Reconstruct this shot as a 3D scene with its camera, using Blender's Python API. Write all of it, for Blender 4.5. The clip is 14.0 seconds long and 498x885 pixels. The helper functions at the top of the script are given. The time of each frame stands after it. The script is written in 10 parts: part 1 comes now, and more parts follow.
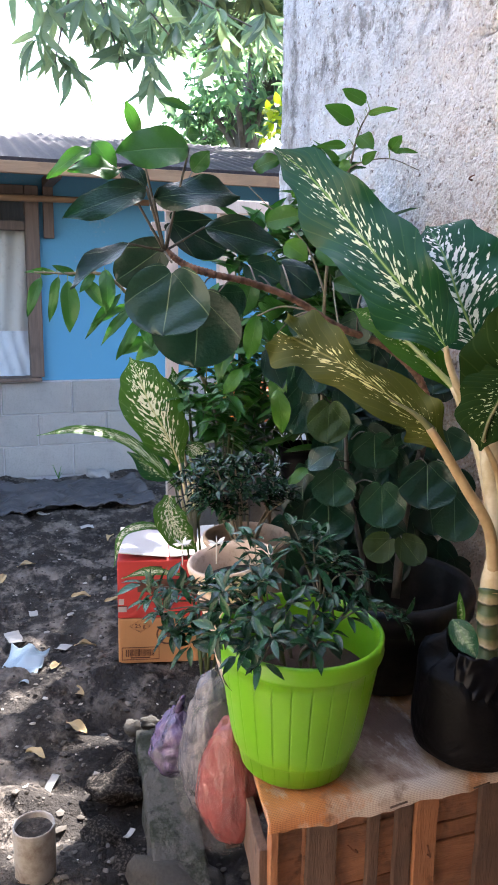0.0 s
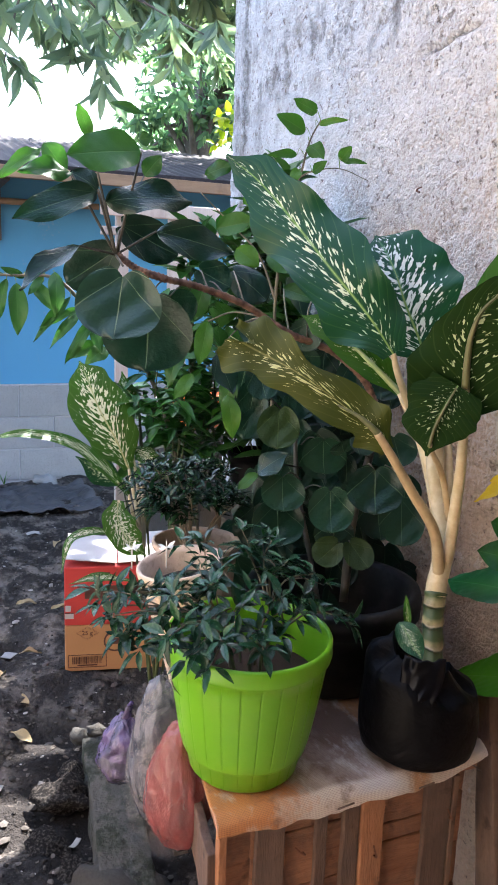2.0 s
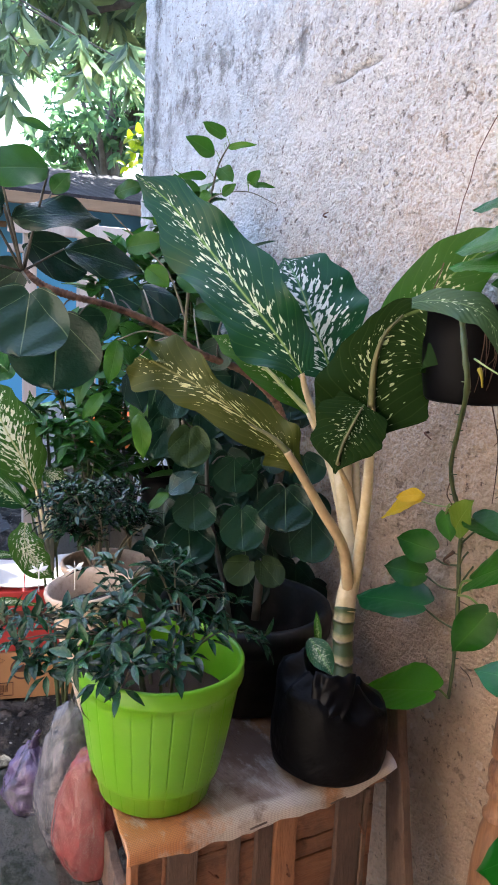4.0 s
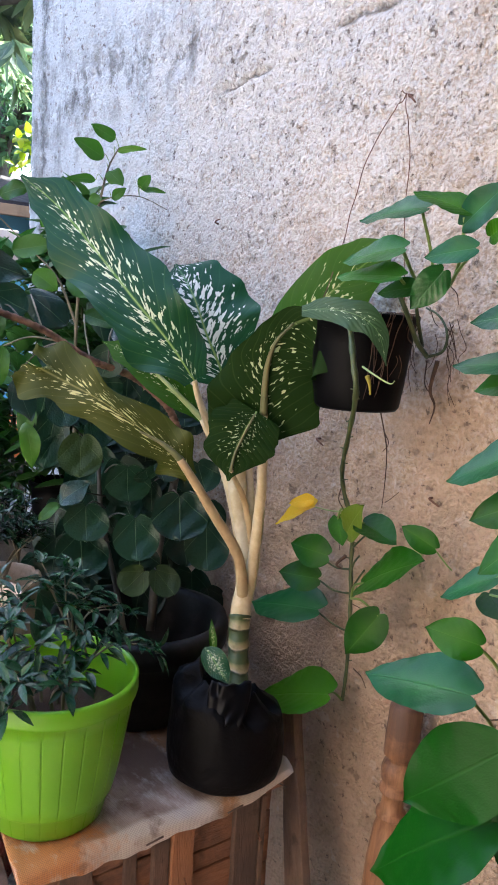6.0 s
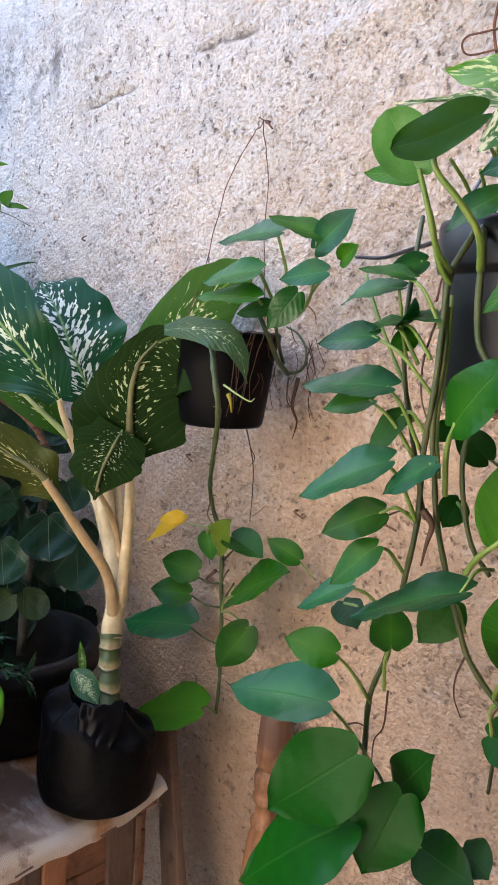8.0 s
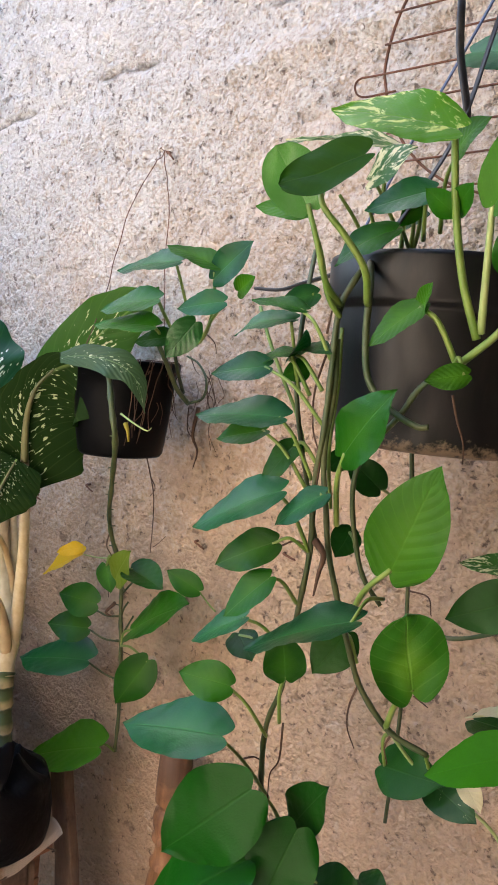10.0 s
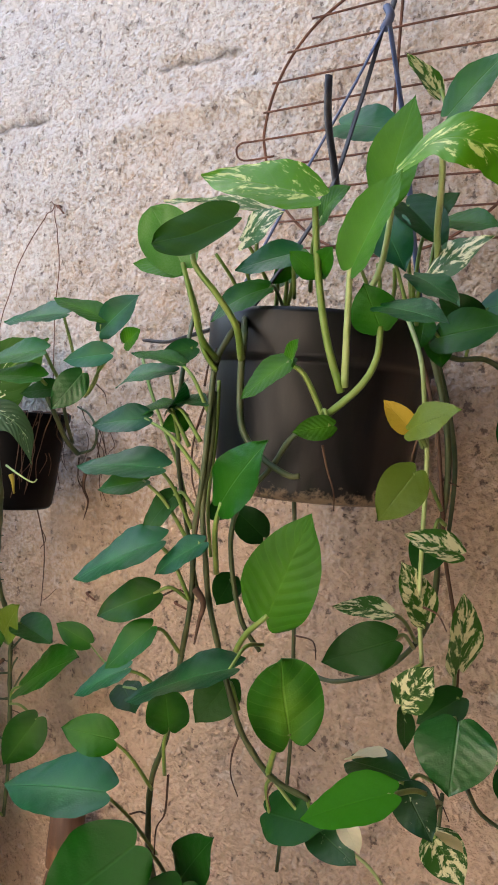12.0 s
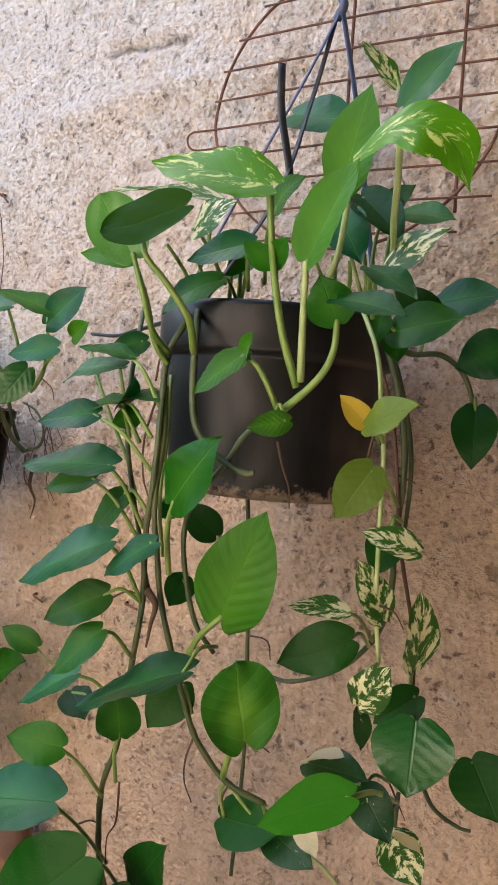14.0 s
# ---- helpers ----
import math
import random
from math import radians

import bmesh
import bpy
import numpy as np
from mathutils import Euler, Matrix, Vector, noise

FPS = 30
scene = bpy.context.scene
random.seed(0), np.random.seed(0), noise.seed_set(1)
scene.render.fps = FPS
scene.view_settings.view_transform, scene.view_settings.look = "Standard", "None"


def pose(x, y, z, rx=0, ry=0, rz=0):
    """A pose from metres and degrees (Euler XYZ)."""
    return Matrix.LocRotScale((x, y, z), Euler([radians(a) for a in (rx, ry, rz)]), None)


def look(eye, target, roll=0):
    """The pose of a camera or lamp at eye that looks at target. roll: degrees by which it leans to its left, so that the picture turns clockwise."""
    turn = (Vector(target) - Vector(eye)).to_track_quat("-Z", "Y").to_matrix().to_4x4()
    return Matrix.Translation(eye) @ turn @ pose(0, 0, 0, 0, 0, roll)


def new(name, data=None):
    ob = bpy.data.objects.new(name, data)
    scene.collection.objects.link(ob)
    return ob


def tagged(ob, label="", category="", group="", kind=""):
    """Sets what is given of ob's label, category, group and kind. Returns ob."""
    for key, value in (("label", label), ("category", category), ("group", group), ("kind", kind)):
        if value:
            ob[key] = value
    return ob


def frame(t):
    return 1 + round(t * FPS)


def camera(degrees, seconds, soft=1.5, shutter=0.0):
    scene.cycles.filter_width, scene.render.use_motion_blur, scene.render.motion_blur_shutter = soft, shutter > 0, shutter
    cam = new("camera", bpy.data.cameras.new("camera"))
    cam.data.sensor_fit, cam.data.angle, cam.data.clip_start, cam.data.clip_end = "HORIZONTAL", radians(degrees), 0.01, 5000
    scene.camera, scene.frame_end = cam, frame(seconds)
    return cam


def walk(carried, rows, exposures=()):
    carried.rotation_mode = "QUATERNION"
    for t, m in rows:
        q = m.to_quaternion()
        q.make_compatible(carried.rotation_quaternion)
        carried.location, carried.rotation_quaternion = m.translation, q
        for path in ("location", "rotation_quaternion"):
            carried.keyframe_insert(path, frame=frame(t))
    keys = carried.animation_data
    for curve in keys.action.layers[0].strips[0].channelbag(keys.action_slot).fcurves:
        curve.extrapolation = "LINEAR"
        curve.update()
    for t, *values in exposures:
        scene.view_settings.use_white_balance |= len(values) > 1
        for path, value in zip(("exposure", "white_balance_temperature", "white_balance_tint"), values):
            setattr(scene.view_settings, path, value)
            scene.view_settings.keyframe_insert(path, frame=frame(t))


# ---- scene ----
cam = camera(35.0, 14.0, soft=1.8)
PATH = [
    (0, (-0.025, 0.036, 1.196), (-1.868, 0.694, 0.782), 1.0),
    (0.5, (-0.03, 0.039, 1.192), (-1.871, 0.702, 0.782), 1.2),
    (1, (-0.029, 0.037, 1.192), (-1.862, 0.724, 0.784), 1.4),
    (1.5, (-0.03, 0.036, 1.192), (-1.844, 0.774, 0.788), 1.7),
    (2, (-0.021, 0.032, 1.193), (-1.82, 0.811, 0.8), 2.1),
    (4.5, (-0.017, 0.036, 1.189), (-1.695, 1.075, 0.866), 3.2),
    (5, (-0.031, 0.043, 1.189), (-1.67, 1.144, 0.87), 3.5),
    (5.5, (-0.032, 0.046, 1.187), (-1.634, 1.203, 0.879), 3.5),
    (6, (-0.021, 0.045, 1.192), (-1.595, 1.241, 0.889), 3.5),
    (6.5, (-0.011, 0.049, 1.194), (-1.541, 1.302, 0.901), 3.4),
    (7, (0.008, 0.051, 1.198), (-1.488, 1.348, 0.917), 3.1),
    (7.5, (0.005, 0.055, 1.198), (-1.438, 1.413, 0.929), 3.3),
    (8, (0.007, 0.058, 1.201), (-1.382, 1.474, 0.949), 3.5),
    (10.5, (0.026, 0.078, 1.205), (-1.176, 1.67, 1.057), 4.2),
    (11, (0.04, 0.072, 1.209), (-1.121, 1.695, 1.084), 4.2),
    (11.5, (0.048, 0.076, 1.209), (-1.053, 1.744, 1.132), 4.3),
    (12, (0.052, 0.08, 1.21), (-1.009, 1.775, 1.177), 3.8),
    (12.5, (0.052, 0.082, 1.208), (-0.965, 1.805, 1.21), 3.7),
    (13, (0.048, 0.087, 1.208), (-0.931, 1.831, 1.212), 3.7),
    (13.5, (0.041, 0.094, 1.208), (-0.916, 1.85, 1.198), 3.7),
    (14, (0.039, 0.096, 1.209), (-0.913, 1.854, 1.176), 3.7),
]
walk(cam, [(t, look(eye, target, roll)) for t, eye, target, roll in PATH], [(0, 2.95, 6050, 14), (5, 2.87, 5750, 13), (8, 2.97, 5850, 12), (10.5, 2.88, 6150, 11), (12.2, 2.72, 6100, 11), (14, 2.82, 6150, 11)])

# ---- world and light ----
SUN_TO = Vector((-0.52, 0.45, 0.73)).normalized()
world = bpy.data.worlds.new("world")
scene.world = world
world.use_nodes = True
wn, wl = world.node_tree.nodes, world.node_tree.links
sky = wn.new("ShaderNodeTexSky")
sky.sky_type, sky.sun_disc = "NISHITA", False
sky.sun_elevation = math.asin(SUN_TO.z)
sky.sun_rotation = math.atan2(SUN_TO.x, SUN_TO.y)
sky.air_density, sky.dust_density, sky.ozone_density = 1.2, 3.0, 0.8
wn["Background"].inputs["Strength"].default_value = 0.13
wl.new(sky.outputs[0], wn["Background"].inputs["Color"])
sun = new("sun", bpy.data.lights.new("sun", "SUN"))
sun.data.energy, sun.data.angle, sun.data.color = 5.0, radians(0.6), (1.0, 0.94, 0.84)
sun.matrix_world = look((0, 0, 8), Vector((0, 0, 8)) - SUN_TO)

# ---- materials ----


class Nodes:
    """A small writer of node materials."""

    def __init__(self, name):
        self.mat = bpy.data.materials.new(name)
        self.mat.use_nodes = True
        self.t = self.mat.node_tree
        self.bsdf = self.t.nodes["Principled BSDF"]
        self.out = self.t.nodes["Material Output"]

    def n(self, kind, **values):
        node = self.t.nodes.new("ShaderNode" + kind)
        for k, v in values.items():
            if k in node.inputs:
                self.set(node.inputs[k], v)
            else:
                setattr(node, k, v)
        return node

    def set(self, socket, v):
        if isinstance(v, bpy.types.NodeSocket):
            self.t.links.new(v, socket)
        elif isinstance(v, tuple) and len(v) == 3 and socket.type == "RGBA":
            socket.default_value = (*v, 1)
        else:
            socket.default_value = v

    def coord(self, kind="Object"):
        return self.n("TexCoord").outputs[kind]

    def place(self, vec, scale=(1, 1, 1), rot=(0, 0, 0), loc=(0, 0, 0)):
        m = self.n("Mapping", Vector=vec)
        m.inputs["Scale"].default_value, m.inputs["Rotation"].default_value, m.inputs["Location"].default_value = scale, rot, loc
        return m.outputs[0]

    def noise(self, vec, scale, detail=4, rough=0.55, dist=0.0):
        return self.n("TexNoise", Vector=vec, Scale=scale, Detail=detail, Roughness=rough, Distortion=dist).outputs["Fac"]

    def voronoi(self, vec, scale, feature="F1", out="Distance"):
        node = self.n("TexVoronoi", Vector=vec, Scale=scale)
        node.feature = feature
        return node.outputs[out]

    def ramp(self, fac, *stops):
        r = self.n("ValToRGB", Fac=fac)
        e = r.color_ramp.elements
        while len(e) < len(stops):
            e.new(0.5)
        for el, (p, c) in zip(e, stops):
            el.position = p
            el.color = (c, c, c, 1) if isinstance(c, (int, float)) else (*c, 1)
        return r.outputs["Color"]

    def mix(self, fac, a, b, how="MIX"):
        m = self.n("MixRGB", Fac=fac, Color1=a, Color2=b)
        m.blend_type = how
        return m.outputs[0]

    def math(self, op, a, b=0.0, c=0.0, clamp=False):
        m = self.n("Math")
        m.operation, m.use_clamp = op, clamp
        for s, v in zip(m.inputs, (a, b, c)):
            self.set(s, v)
        return m.outputs[0]

    def bump(self, height, strength=0.5, distance=0.01):
        return self.n("Bump", Height=height, Strength=strength, Distance=distance).outputs[0]

    def finish(self, color, rough=0.6, normal=None, **more):
        self.set(self.bsdf.inputs["Base Color"], color)
        self.set(self.bsdf.inputs["Roughness"], rough)
        if normal is not None:
            self.set(self.bsdf.inputs["Normal"], normal)
        for k, v in more.items():
            self.set(self.bsdf.inputs[k.replace("_", " ")], v)
        return self.mat


def plaster_material():
    """Rough-cast cement plaster: coarse sandy grains and shade-darkened pits, limewash and top light painted above,
    ochre below.
    """
    m = Nodes("rough_cast_plaster")
    co = m.coord()
    big = m.noise(co, 1.3, 5, 0.6)
    mid = m.noise(co, 9, 5, 0.65)
    warp = m.n("VectorMath")
    warp.operation = "MULTIPLY_ADD"
    m.set(warp.inputs[0], m.n("TexNoise", Vector=co, Scale=30.0, Detail=2.0).outputs["Color"])
    warp.inputs[1].default_value = (0.007, 0.007, 0.007)
    m.set(warp.inputs[2], co)
    cell = m.voronoi(warp.outputs[0], 125)
    grain = m.ramp(m.noise(warp.outputs[0], 150, 3, 0.55), (0.31, 0.0), (0.62, 1.0))
    grit = m.noise(co, 300, 3, 0.7)
    pits = m.ramp(m.noise(warp.outputs[0], 72, 4, 0.65), (0.335, 0.0), (0.400, 1.0))
    col = m.mix(big, (0.520, 0.358, 0.240), (0.585, 0.425, 0.295))
    col = m.mix(m.math("MULTIPLY", mid, 0.4), col, (0.58, 0.43, 0.31))
    # ochre sand where the coat is thin
    col = m.mix(m.ramp(m.noise(m.place(co, loc=(3, 1, 2)), 2.4, 5, 0.7), (0.56, 0.0), (0.72, 0.45)), col, (0.50, 0.33, 0.22))
    # limewash remains, spread to put the brighter upper-left light into the colour
    sep = m.n("SeparateXYZ", Vector=co)
    wash_light = m.math("ADD", m.math("MULTIPLY", sep.outputs["X"], -0.5), sep.outputs["Z"])
    wash_light = m.math("ADD", wash_light, m.math("ADD", m.math("MULTIPLY", m.math("SUBTRACT", mid, 0.5), 0.9), m.math("MULTIPLY", m.math("SUBTRACT", grain, 0.5), 0.35)))
    wash_light = m.ramp(m.math("MULTIPLY", m.math("SUBTRACT", wash_light, 1.34), 1.0, clamp=True), (0.1, 0.0), (0.85, 0.92))
    col = m.mix(wash_light, col, (0.710, 0.672, 0.640))
    # hollows between the pale grains darkened: their shade put into the colour
    coarse = m.ramp(m.noise(m.place(co, loc=(4, 9, 2)), 3.4, 4, 0.6), (0.36, 0.65), (0.56, 1.0))
    col = m.mix(m.math("MULTIPLY", coarse, m.ramp(grain, (0.0, 0.52), (0.6, 0.0))), col, (0.36, 0.255, 0.185))
    # pebbles showing pale, brown hollows where the coat has dropped off
    hollow = m.ramp(m.noise(m.place(warp.outputs[0], loc=(5, 2, 9)), 15, 5, 0.68), (0.33, 0.0), (0.40, 1.0))
    col = m.mix(m.ramp(hollow, (0.0, 0.22), (1.0, 0.0)), col, (0.33, 0.215, 0.14))
    col = m.mix(m.ramp(m.noise(m.place(warp.outputs[0], loc=(9, 5, 3)), 30, 2, 0.5), (0.66, 0.0), (0.71, 0.5)), col, (0.64, 0.54, 0.45))
    col = m.mix(m.ramp(grit, (0.35, 0.07), (0.55, 0.0)), col, (0.40, 0.29, 0.21))
    # dark mildew streaks and patches
    streak = m.noise(m.place(co, scale=(5, 1, 0.9)), 2.2, 6, 0.7)
    col = m.mix(m.ramp(streak, (0.56, 0.0), (0.72, 0.22)), col, (0.26, 0.22, 0.19))
    # smooth old white paint and black mould along the free end
    end = m.math("ADD", m.math("ADD", m.math("MULTIPLY", sep.outputs["X"], -1.0), m.math("MULTIPLY", sep.outputs["Z"], 0.35)), m.math("MULTIPLY", m.math("SUBTRACT", mid, 0.5), 1.1))
    paint = m.ramp(m.math("SUBTRACT", end, 1.9), (0.22, 0.0), (0.62, 0.92))
    col = m.mix(paint, col, (0.66, 0.67, 0.69))
    mould = m.math("MULTIPLY", m.ramp(m.math("SUBTRACT", m.math("MULTIPLY", sep.outputs["X"], -1.0), 1.45), (0.35, 0.0), (0.85, 1.0)), m.ramp(m.noise(m.place(co, scale=(1.6, 1, 0.6)), 6.5, 6, 0.75), (0.50, 0.0), (0.66, 0.62)))
    col = m.mix(mould, col, (0.13, 0.13, 0.13))
    # a narrow run of black mould close to the free end
    run = m.math("ABSOLUTE", m.math("ADD", sep.outputs["X"], m.math("ADD", 2.435, m.math("MULTIPLY", m.math("SUBTRACT", mid, 0.5), 0.10))))
    col = m.mix(m.math("MULTIPLY", m.ramp(run, (0.010, 1.0), (0.040, 0.0)), m.ramp(m.noise(co, 26, 5, 0.7), (0.40, 0.0), (0.58, 0.85))), col, (0.11, 0.105, 0.10))
    # a band of black mildew where the smooth paint ends, and brown blotches beside it
    band = m.math("ABSOLUTE", m.math("SUBTRACT", sep.outputs["Z"], m.math("ADD", 1.79, m.math("MULTIPLY", m.math("SUBTRACT", mid, 0.5), 0.12))))
    speck = m.noise(m.place(co, scale=(1.2, 1, 0.8)), 15, 6, 0.75)
    band = m.math("MULTIPLY", m.ramp(band, (0.02, 1.0), (0.15, 0.0)), m.ramp(m.math("SUBTRACT", m.math("MULTIPLY", sep.outputs["X"], -1.0), 1.35), (0.0, 0.0), (0.25, 1.0)))
    col = m.mix(m.math("MULTIPLY", band, m.ramp(speck, (0.47, 0.0), (0.62, 0.85))), col, (0.13, 0.115, 0.105))
    blotch = m.math("MULTIPLY", m.ramp(m.noise(m.place(co, loc=(2, 0, 6)), 4.5, 4, 0.6), (0.60, 0.0), (0.70, 1.0)), m.ramp(speck, (0.42, 0.0), (0.60, 0.42)))
    col = m.mix(blotch, col, (0.24, 0.175, 0.13))
    # dark lines put the shade of the old trowel gouges into the colour
    for x0, x1, z0, slope in ((-1.484, -1.298, 1.661, 0.08), (-1.13, -0.97, 1.71, 0.0), (-0.75, -0.59, 1.753, 0.0)):
        off = m.math("SUBTRACT", m.math("SUBTRACT", sep.outputs["Z"], z0), m.math("MULTIPLY", m.math("SUBTRACT", sep.outputs["X"], x0), slope))
        off = m.math("ABSOLUTE", m.math("ADD", off, m.math("MULTIPLY", m.math("SUBTRACT", m.noise(co, 35, 3), 0.5), 0.03)))
        near = m.math("ABSOLUTE", m.math("SUBTRACT", sep.outputs["X"], (x0 + x1) / 2))
        line = m.math("MULTIPLY", m.ramp(off, (0.002, 0.8), (0.006, 0.0)), m.ramp(near, ((x1 - x0) * 0.4, 1.0), ((x1 - x0) * 0.52, 0.0)))
        col = m.mix(line, col, (0.14, 0.115, 0.095))
    # pits, small crevices and deep holes carry their shade in the colour
    col = m.mix(m.ramp(pits, (0.0, 0.75), (1.0, 0.0)), col, (0.16, 0.11, 0.085))
    deep = m.ramp(m.noise(m.place(warp.outputs[0], loc=(7, 3, 1)), 24, 3, 0.6), (0.275, 0.0), (0.325, 1.0))
    col = m.mix(m.ramp(m.noise(m.place(warp.outputs[0], loc=(1, 8, 5)), 48, 3, 0.6), (0.30, 0.45), (0.42, 0.0)), col, (0.34, 0.245, 0.18))
    col = m.mix(m.ramp(deep, (0.0, 0.5), (1.0, 0.0)), col, (0.16, 0.105, 0.075))
    h = m.math("ADD", m.math("MULTIPLY", m.math("MULTIPLY", grain, coarse), 0.9), m.math("ADD", m.math("MULTIPLY", grit, 0.45), m.math("ADD", m.math("MULTIPLY", pits, 0.9), m.math("MULTIPLY", m.math("MULTIPLY", cell, coarse), -0.9))))
    h = m.math("ADD", h, m.math("MULTIPLY", hollow, 0.9))
    h = m.math("ADD", h, m.math("ADD", m.math("MULTIPLY", deep, 1.0), m.math("MULTIPLY", m.noise(co, 42, 3, 0.6), 2.0)))
    return m.finish(col, 0.93, m.bump(h, 1.0, 0.0050))


def soil_material(name="dark_soil", ground=False):
    m = Nodes(name)
    co = m.coord()
    a, b, c = m.noise(co, 0.9, 5), m.noise(co, 8, 6, 0.65), m.noise(co, 60, 4, 0.7)
    col = m.mix(a, (0.015, 0.013, 0.012), (0.042, 0.035, 0.030))
    col = m.mix(m.ramp(b, (0.49, 0.0), (0.62, 0.9)), col, (0.175, 0.148, 0.124))
    col = m.mix(m.ramp(c, (0.64, 0.0), (0.74, 0.8)), col, (0.26, 0.22, 0.18))
    h = m.math("ADD", m.math("MULTIPLY", b, 1.0), m.math("MULTIPLY", c, 0.4))
    if not ground:
        return m.finish(col, m.ramp(a, (0.3, 0.9), (0.7, 0.6)), m.bump(h, 1.0, 0.035), Specular_IOR_Level=0.12)
    # black wet mud in the gully, with the gully's shade put into its colour
    xyz = m.n("SeparateXYZ", Vector=co).outputs
    gx, gy = m.math("DIVIDE", m.math("ADD", xyz["X"], 1.52), 0.55), m.math("DIVIDE", m.math("SUBTRACT", xyz["Y"], 0.345), 0.135)
    wet_shade = m.math("SUBTRACT", 1.25, m.math("ADD", m.math("MULTIPLY", gx, gx), m.math("MULTIPLY", gy, gy)))
    wet_shade = m.math("ADD", wet_shade, m.math("MULTIPLY", m.math("SUBTRACT", b, 0.5), 2.5))
    col = m.mix(m.ramp(wet_shade, (0.0, 0.0), (0.6, 0.85)), col, (0.011, 0.009, 0.008))
    # unseen pale floor, added to bounce light onto the lower wall
    bounce_floor = m.math("ADD", m.math("MULTIPLY", m.math("ADD", xyz["X"], 0.86), 30.0), m.math("MULTIPLY", m.math("SUBTRACT", b, 0.5), 2.0), clamp=True)
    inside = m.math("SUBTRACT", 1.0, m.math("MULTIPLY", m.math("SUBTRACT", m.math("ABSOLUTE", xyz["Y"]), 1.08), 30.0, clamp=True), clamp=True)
    bounce_floor = m.math("MULTIPLY", bounce_floor, inside)
    col = m.mix(bounce_floor, col, m.mix(b, (0.48, 0.40, 0.33), (0.60, 0.51, 0.43)))
    return m.finish(col, m.ramp(a, (0.3, 0.9), (0.7, 0.6)), m.bump(h, 1.0, 0.035), Specular_IOR_Level=0.12)


def concrete_material(name, c1, c2, scale=1.0, rough=0.9):
    m = Nodes(name)
    co = m.coord()
    rnd = m.n("ObjectInfo").outputs["Random"]
    a, b = m.noise(co, 3.5 * scale, 6, 0.65), m.noise(co, 70 * scale, 4, 0.7)
    col = m.mix(a, c1, c2)
    col = m.mix(m.ramp(b, (0.3, 0.5), (0.5, 0.0)), col, tuple(v * 0.5 for v in c1))
    col = m.mix(m.math("MULTIPLY", rnd, 0.25), col, tuple(v * 0.7 for v in c1))
    return m.finish(col, rough, m.bump(m.math("ADD", a, m.math("MULTIPLY", b, 0.6)), 0.6, 0.008))


def paint_material(name, c, worn, scale=1.0, rough=0.7):
    m = Nodes(name)
    co = m.coord()
    a, b = m.noise(co, 1.6 * scale, 6, 0.6), m.noise(co, 22 * scale, 5, 0.7)
    col = m.mix(m.math("MULTIPLY", a, 0.5), c, tuple(v * 0.75 for v in c))
    col = m.mix(m.ramp(m.math("MULTIPLY", a, b), (0.33, 0.0), (0.42, 0.8)), col, worn)
    return m.finish(col, rough, m.bump(b, 0.25, 0.006))


def wood_material(name, c1, c2, axis="Z", rough=0.75, scale=1.0):
    m = Nodes(name)
    co = m.coord()
    rnd = m.n("ObjectInfo").outputs["Random"]
    off = m.n("CombineXYZ", X=m.math("MULTIPLY", rnd, 7.0), Y=m.math("MULTIPLY", rnd, 3.0), Z=m.math("MULTIPLY", rnd, 5.0)).outputs[0]
    add = m.n("VectorMath")
    m.set(add.inputs[0], co)
    m.set(add.inputs[1], off)
    st = {"X": (2, 28, 28), "Y": (28, 2, 28), "Z": (28, 28, 2)}[axis]
    v = m.place(add.outputs[0], scale=tuple(s * scale for s in st))
    g = m.noise(v, 1.5, 6, 0.65, 0.6)
    g2 = m.noise(v, 6, 4, 0.6)
    blot = m.noise(add.outputs[0], 7 * scale, 4, 0.6)
    col = m.mix(m.ramp(g, (0.3, 0.0), (0.7, 1.0)), c1, c2)
    col = m.mix(m.math("MULTIPLY", g2, 0.4), col, tuple(v * 0.45 for v in c1))
    col = m.mix(m.math("MULTIPLY", rnd, 0.55), col, tuple(v * 0.5 for v in c1))
    col = m.mix(m.ramp(blot, (0.55, 0.0), (0.75, 0.6)), col, tuple(v * 0.4 for v in c1))
    return m.finish(col, rough, m.bump(m.math("ADD", g, m.math("MULTIPLY", g2, 0.5)), 0.5, 0.003))


def plastic_material(name, c, rough=0.4, dust=0.15, dustcol=(0.35, 0.3, 0.25), spec=0.5, trans=0.0):
    m = Nodes(name)
    co = m.coord()
    a, b = m.noise(co, 5, 5, 0.6), m.noise(co, 120, 3, 0.6)
    col = m.mix(m.math("MULTIPLY", a, 0.3), c, tuple(v * 0.75 for v in c))
    col = m.mix(m.math("MULTIPLY", m.ramp(m.noise(co, 14, 6, 0.7), (0.45, 0.0), (0.75, 1.0)), dust), col, dustcol)
    return m.finish(col, m.math("ADD", rough - 0.08, m.math("MULTIPLY", a, 0.2)), m.bump(b, 0.08, 0.002), **{"Specular_IOR_Level": spec})


def metal_material(name, c1, c2, rough=0.7, metallic=0.5):
    m = Nodes(name)
    co = m.coord()
    a = m.noise(co, 40, 5, 0.7)
    return m.finish(m.mix(m.ramp(a, (0.35, 0.0), (0.65, 1.0)), c1, c2), rough, m.bump(a, 0.4, 0.001), Metallic=metallic)


